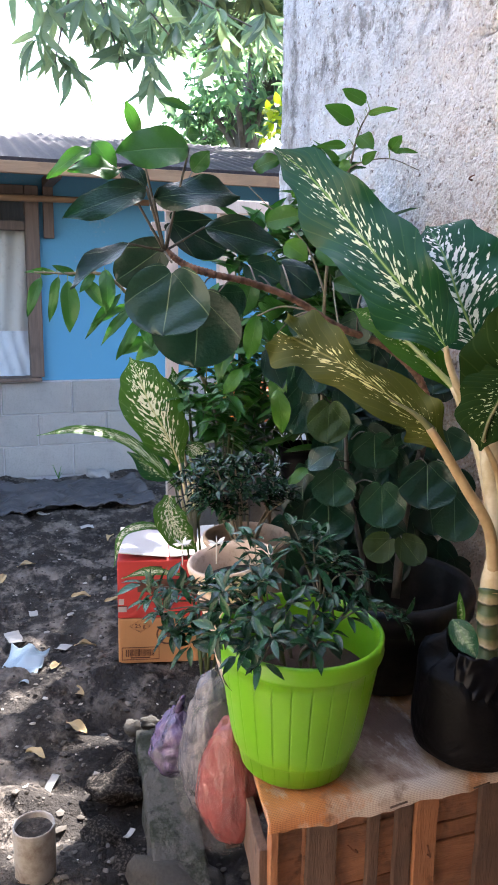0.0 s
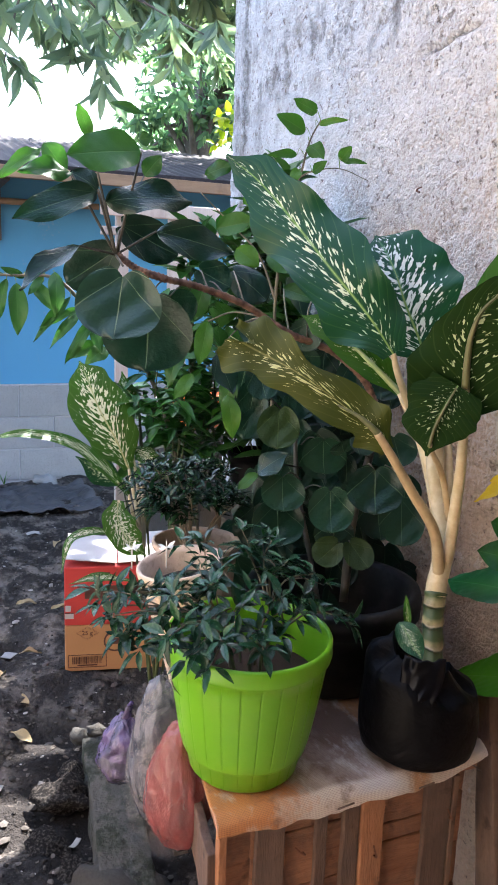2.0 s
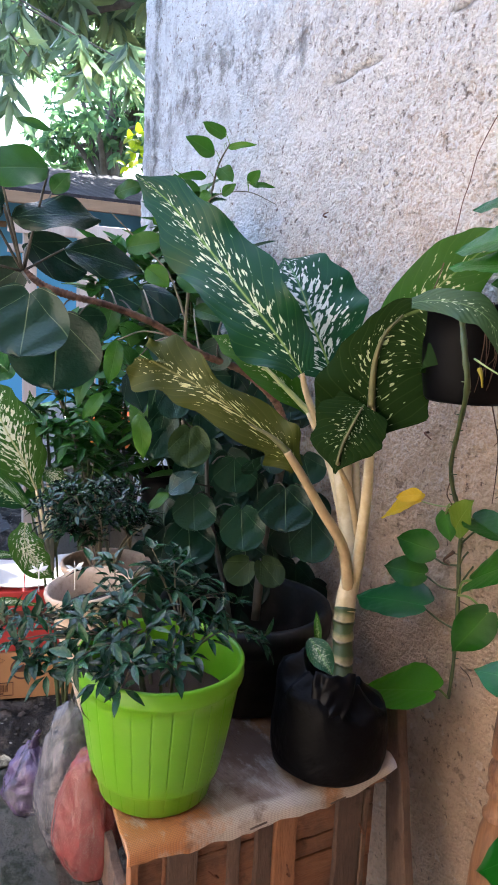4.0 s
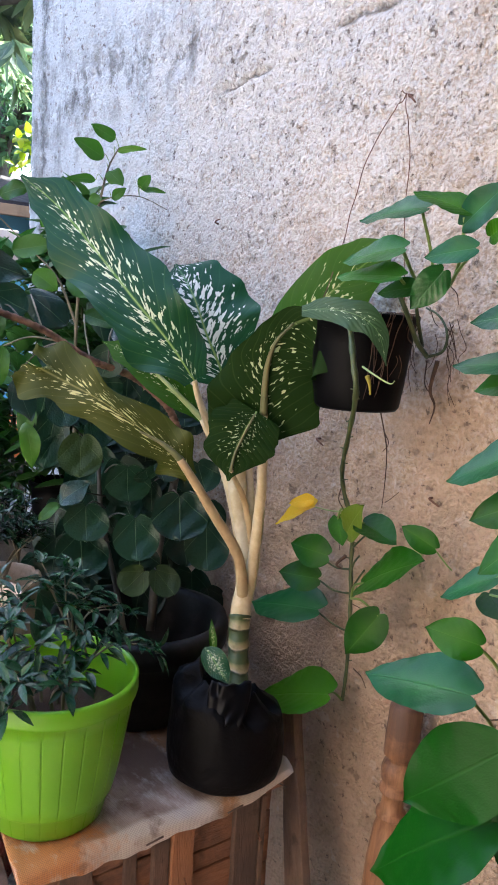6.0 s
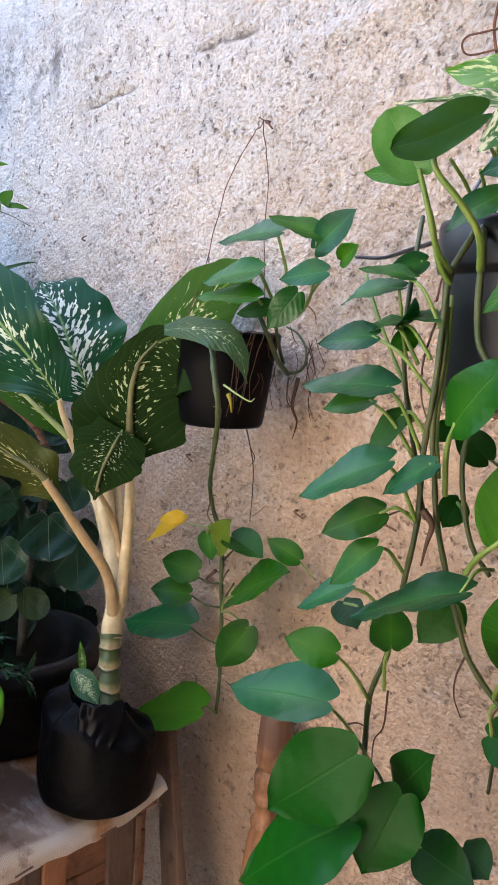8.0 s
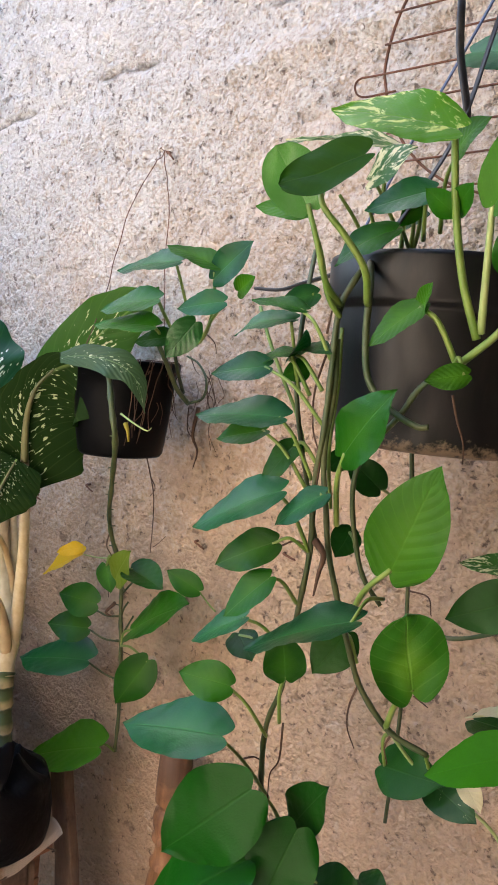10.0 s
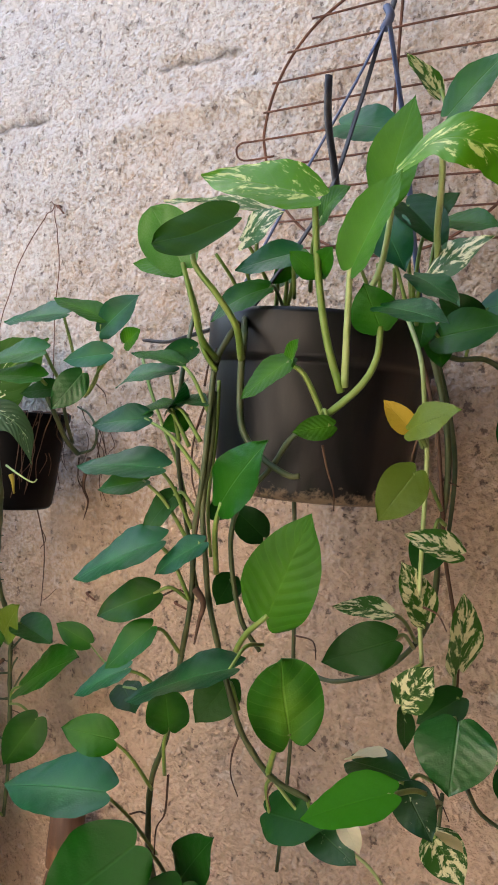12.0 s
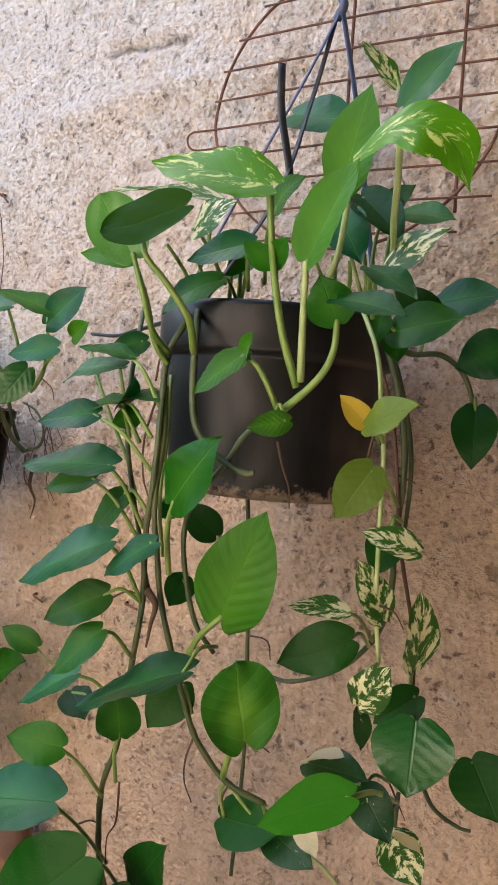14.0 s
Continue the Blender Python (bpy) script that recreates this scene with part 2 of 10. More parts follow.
def leaf_material(name, c, vein, rough=0.35, white=None, amount=0.0, scale=1.0, veins=9.0, glow=0.3, vary=0.35, spot=False, old=None, ribs=0.15, heart=None, radial=False, through_colour=(0.35, 0.6, 0.05), spec=0.26):
    """A leaf blade. The uv map runs across (u) and along (v) the blade; white is the colour of the flecks along the side veins."""
    m = Nodes(name)
    uv = m.n("UVMap").outputs[0]
    sep = m.n("SeparateXYZ", Vector=uv)
    u = m.math("ABSOLUTE", m.math("SUBTRACT", sep.outputs["X"], 0.5))
    v = sep.outputs["Y"]
    co = m.coord()
    ob, isl = m.n("ObjectInfo").outputs["Random"], m.n("NewGeometry").outputs["Random Per Island"]
    rnd = m.math("FRACT", m.math("ADD", m.math("MULTIPLY", ob, 3.7), isl))
    tone = m.ramp(rnd, (0.0, tuple(x * (1 - vary) for x in c)), (0.5, c), (1.0, (c[0] * (1 + 1.6 * vary), c[1] * (1 + 0.9 * vary), c[2] * (1 + 0.2 * vary))))
    col = m.mix(m.math("MULTIPLY", m.noise(co, 26 * scale, 3), 0.35), tone, tuple(x * 0.6 for x in c))
    side = m.math("SUBTRACT", m.math("MULTIPLY", v, 1.0), m.math("MULTIPLY", u, 0.55))
    wave = m.math("SINE", m.math("MULTIPLY", side, 6.283 * veins))
    lat = m.ramp(wave, (0.9, 0.0), (1.0, 1.0))
    if radial:
        ang = m.math("ARCTAN2", m.math("SUBTRACT", sep.outputs["X"], 0.5), m.math("ADD", v, 0.03))
        wave = m.math("COSINE", m.math("MULTIPLY", ang, 9.0))
        lat = m.math("MULTIPLY", m.ramp(wave, (0.990, 0.0), (1.0, 1.0)), m.math("SUBTRACT", 1.05, v, clamp=True))
    mid = m.ramp(u, (0.004 if radial else 0.006, 1.0), (0.011 if radial else 0.024, 0.0))
    if white:
        vec = m.n("CombineXYZ", X=m.math("MULTIPLY", u, 19.0 * scale), Y=m.math("MULTIPLY", side, 44.0 * scale), Z=m.math("ADD", m.math("MULTIPLY", sep.outputs["X"], 1.5), m.math("MULTIPLY", ob, 9.0))).outputs[0]
        if spot:
            vec = m.n("CombineXYZ", X=m.math("MULTIPLY", sep.outputs["X"], 2.2), Y=m.math("MULTIPLY", side, 3.4), Z=m.math("MULTIPLY", ob, 30.0)).outputs[0]
        f = m.noise(vec, 1.0 if not spot else 1.7, 2 if not spot else 5, 0.5 if not spot else 0.68, 0.3)
        f = m.math("SUBTRACT", m.math("ADD", f, amount), m.math("MULTIPLY", m.math("MAXIMUM", m.math("SUBTRACT", u, 0.10 if not spot else 0.0), 0.0), 0.55 if not spot else 0.10))
        if not spot:
            f = m.math("SUBTRACT", f, m.math("MULTIPLY", m.math("ABSOLUTE", m.math("SUBTRACT", v, 0.45)), 0.18))
        col = m.mix(m.ramp(f, (0.50, 0.0), (0.525 if not spot else 0.56, 1.0)), col, white)
    if old:
        col = m.mix(m.ramp(m.math("ADD", v, m.math("MULTIPLY", m.noise(co, 40, 4), 0.25)), (1.05, 0.0), (1.12, 0.85)), col, old)
    if heart:
        col = m.mix(m.ramp(m.math("ADD", m.math("MULTIPLY", u, 1.6), m.math("MULTIPLY", m.math("ABSOLUTE", m.math("SUBTRACT", v, 0.35)), 0.9)), (0.08, 0.45), (0.62, 0.0)), col, heart)
    col = m.mix(m.math("MULTIPLY", lat, ribs * 0.3 if not radial else 0.5), col, vein)
    col = m.mix(m.math("MULTIPLY", mid, 0.24 if radial else 0.7 if white and not spot else 0.16), col, vein)
    swell = m.noise(co, 20 * scale if radial else 45 * scale, 2, 0.5)
    h = m.math("ADD", m.math("MULTIPLY", lat if radial else wave, -ribs), m.math("MULTIPLY", mid, -0.5 if radial else -0.9))
    h = m.math("ADD", h, m.math("MULTIPLY", swell, 1.6 if radial else 0.5))
    nrm = m.bump(h, 0.42, 0.0015)
    m.finish(col, m.math("ADD", rough, m.math("MULTIPLY", m.noise(co, 60, 3), 0.15)), nrm, Specular_IOR_Level=spec)
    tr = m.n("BsdfTranslucent", Color=m.mix(0.5, col, through_colour, "OVERLAY"))
    mx = m.n("MixShader", Fac=glow)
    m.t.links.new(m.bsdf.outputs[0], mx.inputs[1])
    m.t.links.new(tr.outputs[0], mx.inputs[2])
    m.t.links.new(mx.outputs[0], m.out.inputs["Surface"])
    return m.mat


def stem_material(name, c1, c2, rough=0.55, scale=1.0):
    m = Nodes(name)
    co = m.coord()
    a, b = m.noise(co, 30 * scale, 4, 0.6), m.noise(co, 160 * scale, 3)
    return m.finish(m.mix(m.ramp(a, (0.35, 0.0), (0.65, 1.0)), c1, c2), rough, m.bump(b, 0.3, 0.001))


def cane_material():
    """Ringed cane: leaf scars as dark green and tan bands."""
    m = Nodes("ringed_green_cane")
    co = m.coord()
    z = m.math("ADD", m.n("SeparateXYZ", Vector=co).outputs["Z"], m.math("MULTIPLY", m.noise(co, 30, 3), 0.010))
    f = m.math("FRACT", m.math("MULTIPLY", z, 34.0))
    col = m.ramp(f, (0.0, (0.025, 0.028, 0.010)), (0.07, (0.40, 0.31, 0.16)), (0.30, (0.27, 0.23, 0.10)), (0.48, (0.055, 0.085, 0.022)), (0.95, (0.030, 0.050, 0.014)))
    col = m.mix(m.ramp(m.noise(co, 60, 4), (0.5, 0.0), (0.7, 0.5)), col, (0.10, 0.09, 0.035))
    return m.finish(col, 0.45, m.bump(m.ramp(f, (0.0, 1.0), (0.12, 0.0), (0.9, 0.0), (1.0, 1.0)), 0.5, 0.003))


M_WALL = plaster_material()
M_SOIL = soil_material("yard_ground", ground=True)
M_BLOCK = concrete_material("concrete_block", (0.24, 0.232, 0.225), (0.39, 0.375, 0.36), 2.4)
M_MORTAR = concrete_material("mortar", (0.36, 0.34, 0.35), (0.46, 0.44, 0.44))
def mossy_material():
    m = Nodes("mossy_concrete")
    co = m.coord()
    a, b, c = m.noise(co, 11, 6, 0.7), m.noise(co, 90, 4, 0.7), m.noise(co, 28, 5, 0.7)
    col = m.mix(a, (0.050, 0.047, 0.038), (0.145, 0.135, 0.115))
    col = m.mix(m.ramp(m.noise(m.place(co, loc=(2, 5, 1)), 13, 5, 0.7), (0.48, 0.0), (0.60, 0.85)), col, (0.022, 0.028, 0.014))
    col = m.mix(m.ramp(c, (0.58, 0.0), (0.66, 0.8)), col, (0.020, 0.018, 0.015))
    return m.finish(col, 0.92, m.bump(m.math("ADD", m.math("MULTIPLY", c, 1.5), b), 0.9, 0.012), Specular_IOR_Level=0.2)


M_KERB = mossy_material()
M_STONE = concrete_material("stone", (0.020, 0.018, 0.013), (0.085, 0.074, 0.060), 5.0)
M_BLUE = paint_material("blue_house_paint", (0.080, 0.27, 0.44), (0.16, 0.27, 0.36), 2.0)
M_ROOF = metal_material("rusty_roof_sheet", (0.017, 0.012, 0.014), (0.036, 0.026, 0.028), 0.9, 0.0)
M_BEAM = wood_material("pale_beam_wood", (0.30, 0.175, 0.095), (0.42, 0.27, 0.155), "Y")
M_FRAME = wood_material("window_wood", (0.10, 0.07, 0.055), (0.20, 0.14, 0.11), "Z")
M_LACE = paint_material("blue_white_lace", (0.50, 0.55, 0.60), (0.30, 0.36, 0.44), 14)
M_CURTAIN = paint_material("net_curtain", (0.46, 0.46, 0.43), (0.33, 0.33, 0.31))
def weathered_wood(name, c1, c2, axis, grey=0.5):
    """Old rough board: grain, grey weathering in patches, dark damp stains."""
    m = Nodes(name)
    co = m.coord()
    rnd = m.n("ObjectInfo").outputs["Random"]
    add = m.n("VectorMath")
    m.set(add.inputs[0], co)
    m.set(add.inputs[1], m.n("CombineXYZ", X=m.math("MULTIPLY", rnd, 7.0), Y=m.math("MULTIPLY", rnd, 13.0), Z=m.math("MULTIPLY", rnd, 5.0)).outputs[0])
    st = {"Y": (40, 5, 40), "Z": (40, 40, 5)}[axis]
    v = m.place(add.outputs[0], scale=st)
    g, fine = m.noise(v, 1.6, 6, 0.7, 0.8), m.noise(v, 9, 4, 0.7)
    blot = m.noise(add.outputs[0], 14, 5, 0.65, 0.6)
    col = m.mix(m.ramp(g, (0.3, 0.0), (0.7, 1.0)), c1, c2)
    col = m.mix(m.ramp(blot, (0.42, 0.0), (0.62, grey)), col, (0.085, 0.062, 0.052))
    col = m.mix(m.ramp(m.noise(m.place(add.outputs[0], loc=(4, 9, 2)), 22, 4, 0.6), (0.60, 0.0), (0.72, 0.75)), col, (0.028, 0.016, 0.012))
    col = m.mix(m.ramp(fine, (0.25, 0.6), (0.45, 0.0)), col, tuple(x * 0.35 for x in c1))
    col = m.mix(m.math("MULTIPLY", rnd, 0.35), col, tuple(x * 0.55 for x in c1))
    return m.finish(col, 0.82, m.bump(m.math("ADD", g, m.math("MULTIPLY", fine, 0.8)), 0.8, 0.003))


M_PANEL = weathered_wood("reddish_panel_wood", (0.27, 0.115, 0.058), (0.42, 0.20, 0.105), "Y", 0.55)
M_BATTEN = weathered_wood("grey_brown_batten_wood", (0.11, 0.068, 0.050), (0.20, 0.125, 0.092), "Z", 0.5)
M_BATTENPALE = weathered_wood("orange_batten_wood", (0.34, 0.14, 0.060), (0.50, 0.24, 0.12), "Z", 0.25)
M_LATH = weathered_wood("dusty_lath_wood", (0.155, 0.092, 0.062), (0.27, 0.175, 0.12), "Z", 0.4)
M_GREEN = plastic_material("lime_green_plastic", (0.150, 0.410, 0.006), 0.32, 0.10, (0.45, 0.5, 0.2))
M_BLACK = plastic_material("black_plastic", (0.0028, 0.0028, 0.0034), 0.42, 0.04, (0.018, 0.016, 0.016), 0.08)
def polythene_material():
    m = Nodes("black_polythene")
    co = m.coord()
    a, b = m.noise(co, 11, 4, 0.5, 1.0), m.noise(co, 60, 3, 0.6, 0.5)
    col = m.mix(m.ramp(m.noise(co, 18, 5, 0.7), (0.5, 0.0), (0.75, 0.5)), (0.0018, 0.0018, 0.0023), (0.006, 0.0055, 0.006))
    return m.finish(col, m.math("ADD", 0.40, m.math("MULTIPLY", a, 0.25)), m.bump(m.math("ADD", a, m.math("MULTIPLY", b, 0.12)), 0.8, 0.010), Specular_IOR_Level=0.10)


M_BAGBLACK = polythene_material()
M_POTSOIL = soil_material("potting_soil")
M_REDSOIL = concrete_material("brown_potting_soil", (0.034, 0.016, 0.010), (0.085, 0.042, 0.027), 9.0)

# ---- mesh tools ----


def part(name, bm, material, parent=None, label="", smooth=False):
    """Links a bmesh as one mesh object, under parent where one is given."""
    me = bpy.data.meshes.new(name)
    bm.to_mesh(me)
    bm.free()
    me.materials.append(material)
    if smooth:
        me.polygons.foreach_set("use_smooth", [True] * len(me.polygons))
    ob = new(name, me)
    if parent is not None:
        ob.parent = parent
    if label:
        ob["label"] = label
    return ob


def share(name, me, m, parent):
    """Another object on a mesh that exists already."""
    ob = new(name, me)
    ob.parent = parent
    ob.matrix_basis = m
    return ob


def empty(name, loc=(0, 0, 0)):
    ob = new(name)
    ob.empty_display_size = 0.05
    ob.location = loc
    return ob


def box(bm, lo, hi, bevel=0.0, m=None, jitter=0.0):
    lo, hi = Vector(lo), Vector(hi)
    c, s = (lo + hi) / 2, hi - lo
    r = bmesh.ops.create_cube(bm, size=1, matrix=Matrix.Translation(c) @ Matrix.Diagonal((*s, 1)))
    vs = r["verts"]
    if jitter:
        for v in vs:
            v.co += Vector((random.uniform(-1, 1), random.uniform(-1, 1), random.uniform(-1, 1))) * jitter
    if bevel:
        es = list({e for v in vs for e in v.link_edges})
        r = bmesh.ops.bevel(bm, geom=es, offset=bevel, segments=2, profile=0.6, affect="EDGES")
        vs = list({v for f in r["faces"] for v in f.verts} | {v for v in vs if v.is_valid})
    if m is not None:
        bmesh.ops.transform(bm, matrix=m, verts=[v for v in vs if v.is_valid])
    return vs


def lathe(bm, profile, seg=48, centre=(0, 0, 0), wob=0.0, seed=0, squash=1.0):
    """A body of revolution round z from (radius, height) pairs; wob makes it uneven."""
    rings = []
    rr = random.Random(seed)
    ph = [rr.uniform(0, 6.28) for _ in range(6)]
    for r, z in profile:
        ring = []
        for i in range(seg):
            a = 2 * math.pi * i / seg
            k = 1 + wob * (math.sin(2 * a + ph[0]) * 0.5 + math.sin(5 * a + ph[1] + z * 30) * 0.35 + math.sin(9 * a + ph[2] + z * 50) * 0.3)
            ring.append(bm.verts.new((centre[0] + r * k * math.cos(a), centre[1] + r * k * squash * math.sin(a), centre[2] + z)))
        rings.append(ring)
    for a, b in zip(rings, rings[1:]):
        for i in range(seg):
            bm.faces.new((a[i], a[(i + 1) % seg], b[(i + 1) % seg], b[i]))
    return rings


def curve_points(pts, step=6):
    """Catmull-Rom points through pts."""
    p = [Vector(q) for q in pts]
    if len(p) < 3:
        return [p[0].lerp(p[-1], i / step) for i in range(step + 1)]
    p = [p[0] * 2 - p[1]] + p + [p[-1] * 2 - p[-2]]
    out = []
    for i in range(1, len(p) - 2):
        a, b, c, d = p[i - 1:i + 3]
        for k in range(step):
            t = k / step
            out.append(0.5 * (2 * b + (c - a) * t + (2 * a - 5 * b + 4 * c - d) * t * t + (3 * b - a - 3 * c + d) * t ** 3))
    out.append(p[-2])
    return out


def tube(bm, pts, r0, r1=None, seg=6, step=6, knobs=0.0, flat=1.0):
    """A tapered tube along a smooth line; knobs swells it at even nodes."""
    r1 = r0 if r1 is None else r1
    q = curve_points(pts, step)
    n = len(q) - 1
    rings, side = [], None
    for i, c in enumerate(q):
        t = (q[min(i + 1, n)] - q[max(i - 1, 0)]).normalized()
        side = (Vector((0, 0, 1)).cross(t) if side is None else side - t * side.dot(t))
        if side.length < 1e-4:
            side = Vector((1, 0, 0)).cross(t)
        side.normalize()
        up = t.cross(side)
        r = r0 + (r1 - r0) * i / n
        if knobs:
            r *= 1 + knobs * (1.0, 0.1, -0.3, 0.1)[i % 4]
        rings.append([bm.verts.new(c + side * math.cos(6.2832 * k / seg) * r + up * math.sin(6.2832 * k / seg) * r * flat) for k in range(seg)])
    for a, b in zip(rings, rings[1:]):
        for k in range(seg):
            bm.faces.new((a[k], a[(k + 1) % seg], b[(k + 1) % seg], b[k]))
    bm.faces.new(list(reversed(rings[0])))
    bm.faces.new(rings[-1])


def value_noise(x, y, seed):
    """Smooth value noise on arrays."""
    r = np.random.RandomState(seed).rand(256, 256)
    xi, yi = np.floor(x).astype(int), np.floor(y).astype(int)
    fx, fy = x - xi, y - yi
    fx, fy = fx * fx * (3 - 2 * fx), fy * fy * (3 - 2 * fy)
    a, b = r[xi % 256, yi % 256], r[(xi + 1) % 256, yi % 256]
    c, d = r[xi % 256, (yi + 1) % 256], r[(xi + 1) % 256, (yi + 1) % 256]
    return (a * (1 - fx) + b * fx) * (1 - fy) + (c * (1 - fx) + d * fx) * fy - 0.5


def sheet(name, us, vs, at, material, smooth=True):
    """A grid mesh; at(U, V) gives the three coordinate arrays."""
    U, V = np.meshgrid(np.array(us), np.array(vs), indexing="ij")
    co = np.stack([np.broadcast_to(c, U.shape) for c in at(U, V)], axis=-1).reshape(-1, 3)
    nu, nv = U.shape
    idx = np.arange(nu * nv).reshape(nu, nv)
    f = np.stack([idx[:-1, :-1], idx[1:, :-1], idx[1:, 1:], idx[:-1, 1:]], axis=-1).reshape(-1, 4)
    me = bpy.data.meshes.new(name)
    me.from_pydata(co.tolist(), [], f.tolist())
    me.materials.append(material)
    if smooth:
        me.polygons.foreach_set("use_smooth", [True] * len(me.polygons))
    return new(name, me)


def graded(lo, a, b, hi, fine, grow=1.25):
    """Grid lines: fine between a and b, coarser and coarser out to lo and hi."""
    mid = list(np.arange(a, b + fine / 2, fine))
    up, s = [mid[-1]], fine
    while up[-1] < hi:
        s *= grow
        up.append(min(hi, up[-1] + s))
    dn, s = [mid[0]], fine
    while dn[-1] > lo:
        s *= grow
        dn.append(max(lo, dn[-1] - s))
    return list(reversed(dn[1:])) + mid + up[1:]


# ---- ground ----


def ground_height(x, y):
    h = 0.05 * value_noise(x * 1.3, y * 1.3, 3) + 0.05 * value_noise(x * 4, y * 4, 4) + 0.045 * value_noise(x * 10, y * 10, 5) + 0.030 * value_noise(x * 24, y * 24, 6)
    h = h - 0.03 * np.abs(value_noise(x * 6 + 5, y * 6, 7))
    near = np.clip(1.2 - np.hypot(x + 2.5, y - 0.3) / 5, 0.0, 1)
    # a low gully beside the crate
    return h * near - 0.05 * np.exp(-((y - 0.32) / 0.16) ** 2 - ((x + 1.55) / 0.5) ** 2)


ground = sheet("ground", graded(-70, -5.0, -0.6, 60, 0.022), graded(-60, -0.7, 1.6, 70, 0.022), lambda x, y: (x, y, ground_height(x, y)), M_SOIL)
tagged(ground, "dark damp bare earth with grit and litter", "ground", kind="structure")

# ---- the rough-cast wall ----
WALL_Y, WALL_END, WALL_TOP = 1.02, -2.53, 2.6


def wall_relief(x, z):
    n = value_noise
    lump = 0.006 * n(x * 5, z * 5, 11) + 0.003 * n(x * 17, z * 17, 12)
    warp = 0.4 * n(x * 40, z * 40, 18)
    g1 = n(x * 75 + warp, z * 75 - warp, 13)
    grain = np.tanh(g1 * 3.2) * 0.55 + 0.5 * n(x * 31, z * 31, 19) + 0.6 * n(x * 120 + 9, z * 120, 14)
    rough = 0.8 + 0.8 * np.clip(n(x * 1.5, z * 1.5, 15) + 0.35, 0, 1)
    trowel = 0.012 * np.exp(-((z - 1.63 - 0.10 * (x + 1.1) + 0.02 * n(x * 5, z * 0 + 2, 16)) / 0.02) ** 2) * np.clip(1 - np.abs(x + 0.7) / 0.8, 0, 1) * (n(x * 9, z * 2, 17) + 0.5)
    gouge = 0.009 * np.exp(-((z - 1.661 - 0.08 * (x + 1.484) - 0.012 * n(x * 24, z * 0, 20)) / 0.0055) ** 2) * np.clip((0.10 - np.abs(x + 1.391)) / 0.03, 0, 1)
    gouge = gouge - 0.002 * np.exp(-((z - 1.646 - 0.08 * (x + 1.484)) / 0.009) ** 2) * np.clip((0.10 - np.abs(x + 1.391)) / 0.03, 0, 1)
    for x0, x1, z0 in ((-1.13, -0.97, 1.71), (-0.75, -0.59, 1.753)):
        k = np.clip((x - x0) / 0.03, 0, 1) * np.clip((x1 - x) / 0.03, 0, 1)
        gouge = gouge + 0.007 * k * np.exp(-((z - z0 - 0.014 * n(x * 20, z * 0, 27)) / 0.007) ** 2)
    return lump + 0.0032 * rough * grain + trowel - gouge


def wall_sheet(x, z):
    return (x, WALL_Y - wall_relief(x, z), z)


wall_xs = [WALL_END] + list(np.arange(WALL_END + 0.02, 0.32, 0.0052)) + list(np.arange(0.35, 5.0, 0.25))
wall_zs = list(np.arange(-0.2, 0.2, 0.05)) + list(np.arange(0.2, 2.15, 0.0052)) + list(np.arange(2.2, WALL_TOP + 0.01, 0.05))
wall = sheet("wall_north", wall_xs, wall_zs, wall_sheet, M_WALL)
tagged(wall, "weathered rough-cast cement wall, grey-white above and browner below", "wall", kind="structure")
bm = bmesh.new()
box(bm, (WALL_END, WALL_Y + 0.012, -0.2), (5.0, WALL_Y + 0.16, WALL_TOP), 0.006)
tagged(part("wall_core", bm, M_WALL, wall), "", "", kind="structure")

# ---- the blue house ----
HX = -4.75
house = empty("house", (HX, 0.5, 0))
tagged(house, "small blue-painted house on bare concrete blocks under a rusty roof", "house")


def under(ob, parent):
    """Keep a part that was built in world coordinates in its place under a thing."""
    ob.parent = parent
    ob.matrix_parent_inverse = parent.matrix_basis.inverted()
    return ob


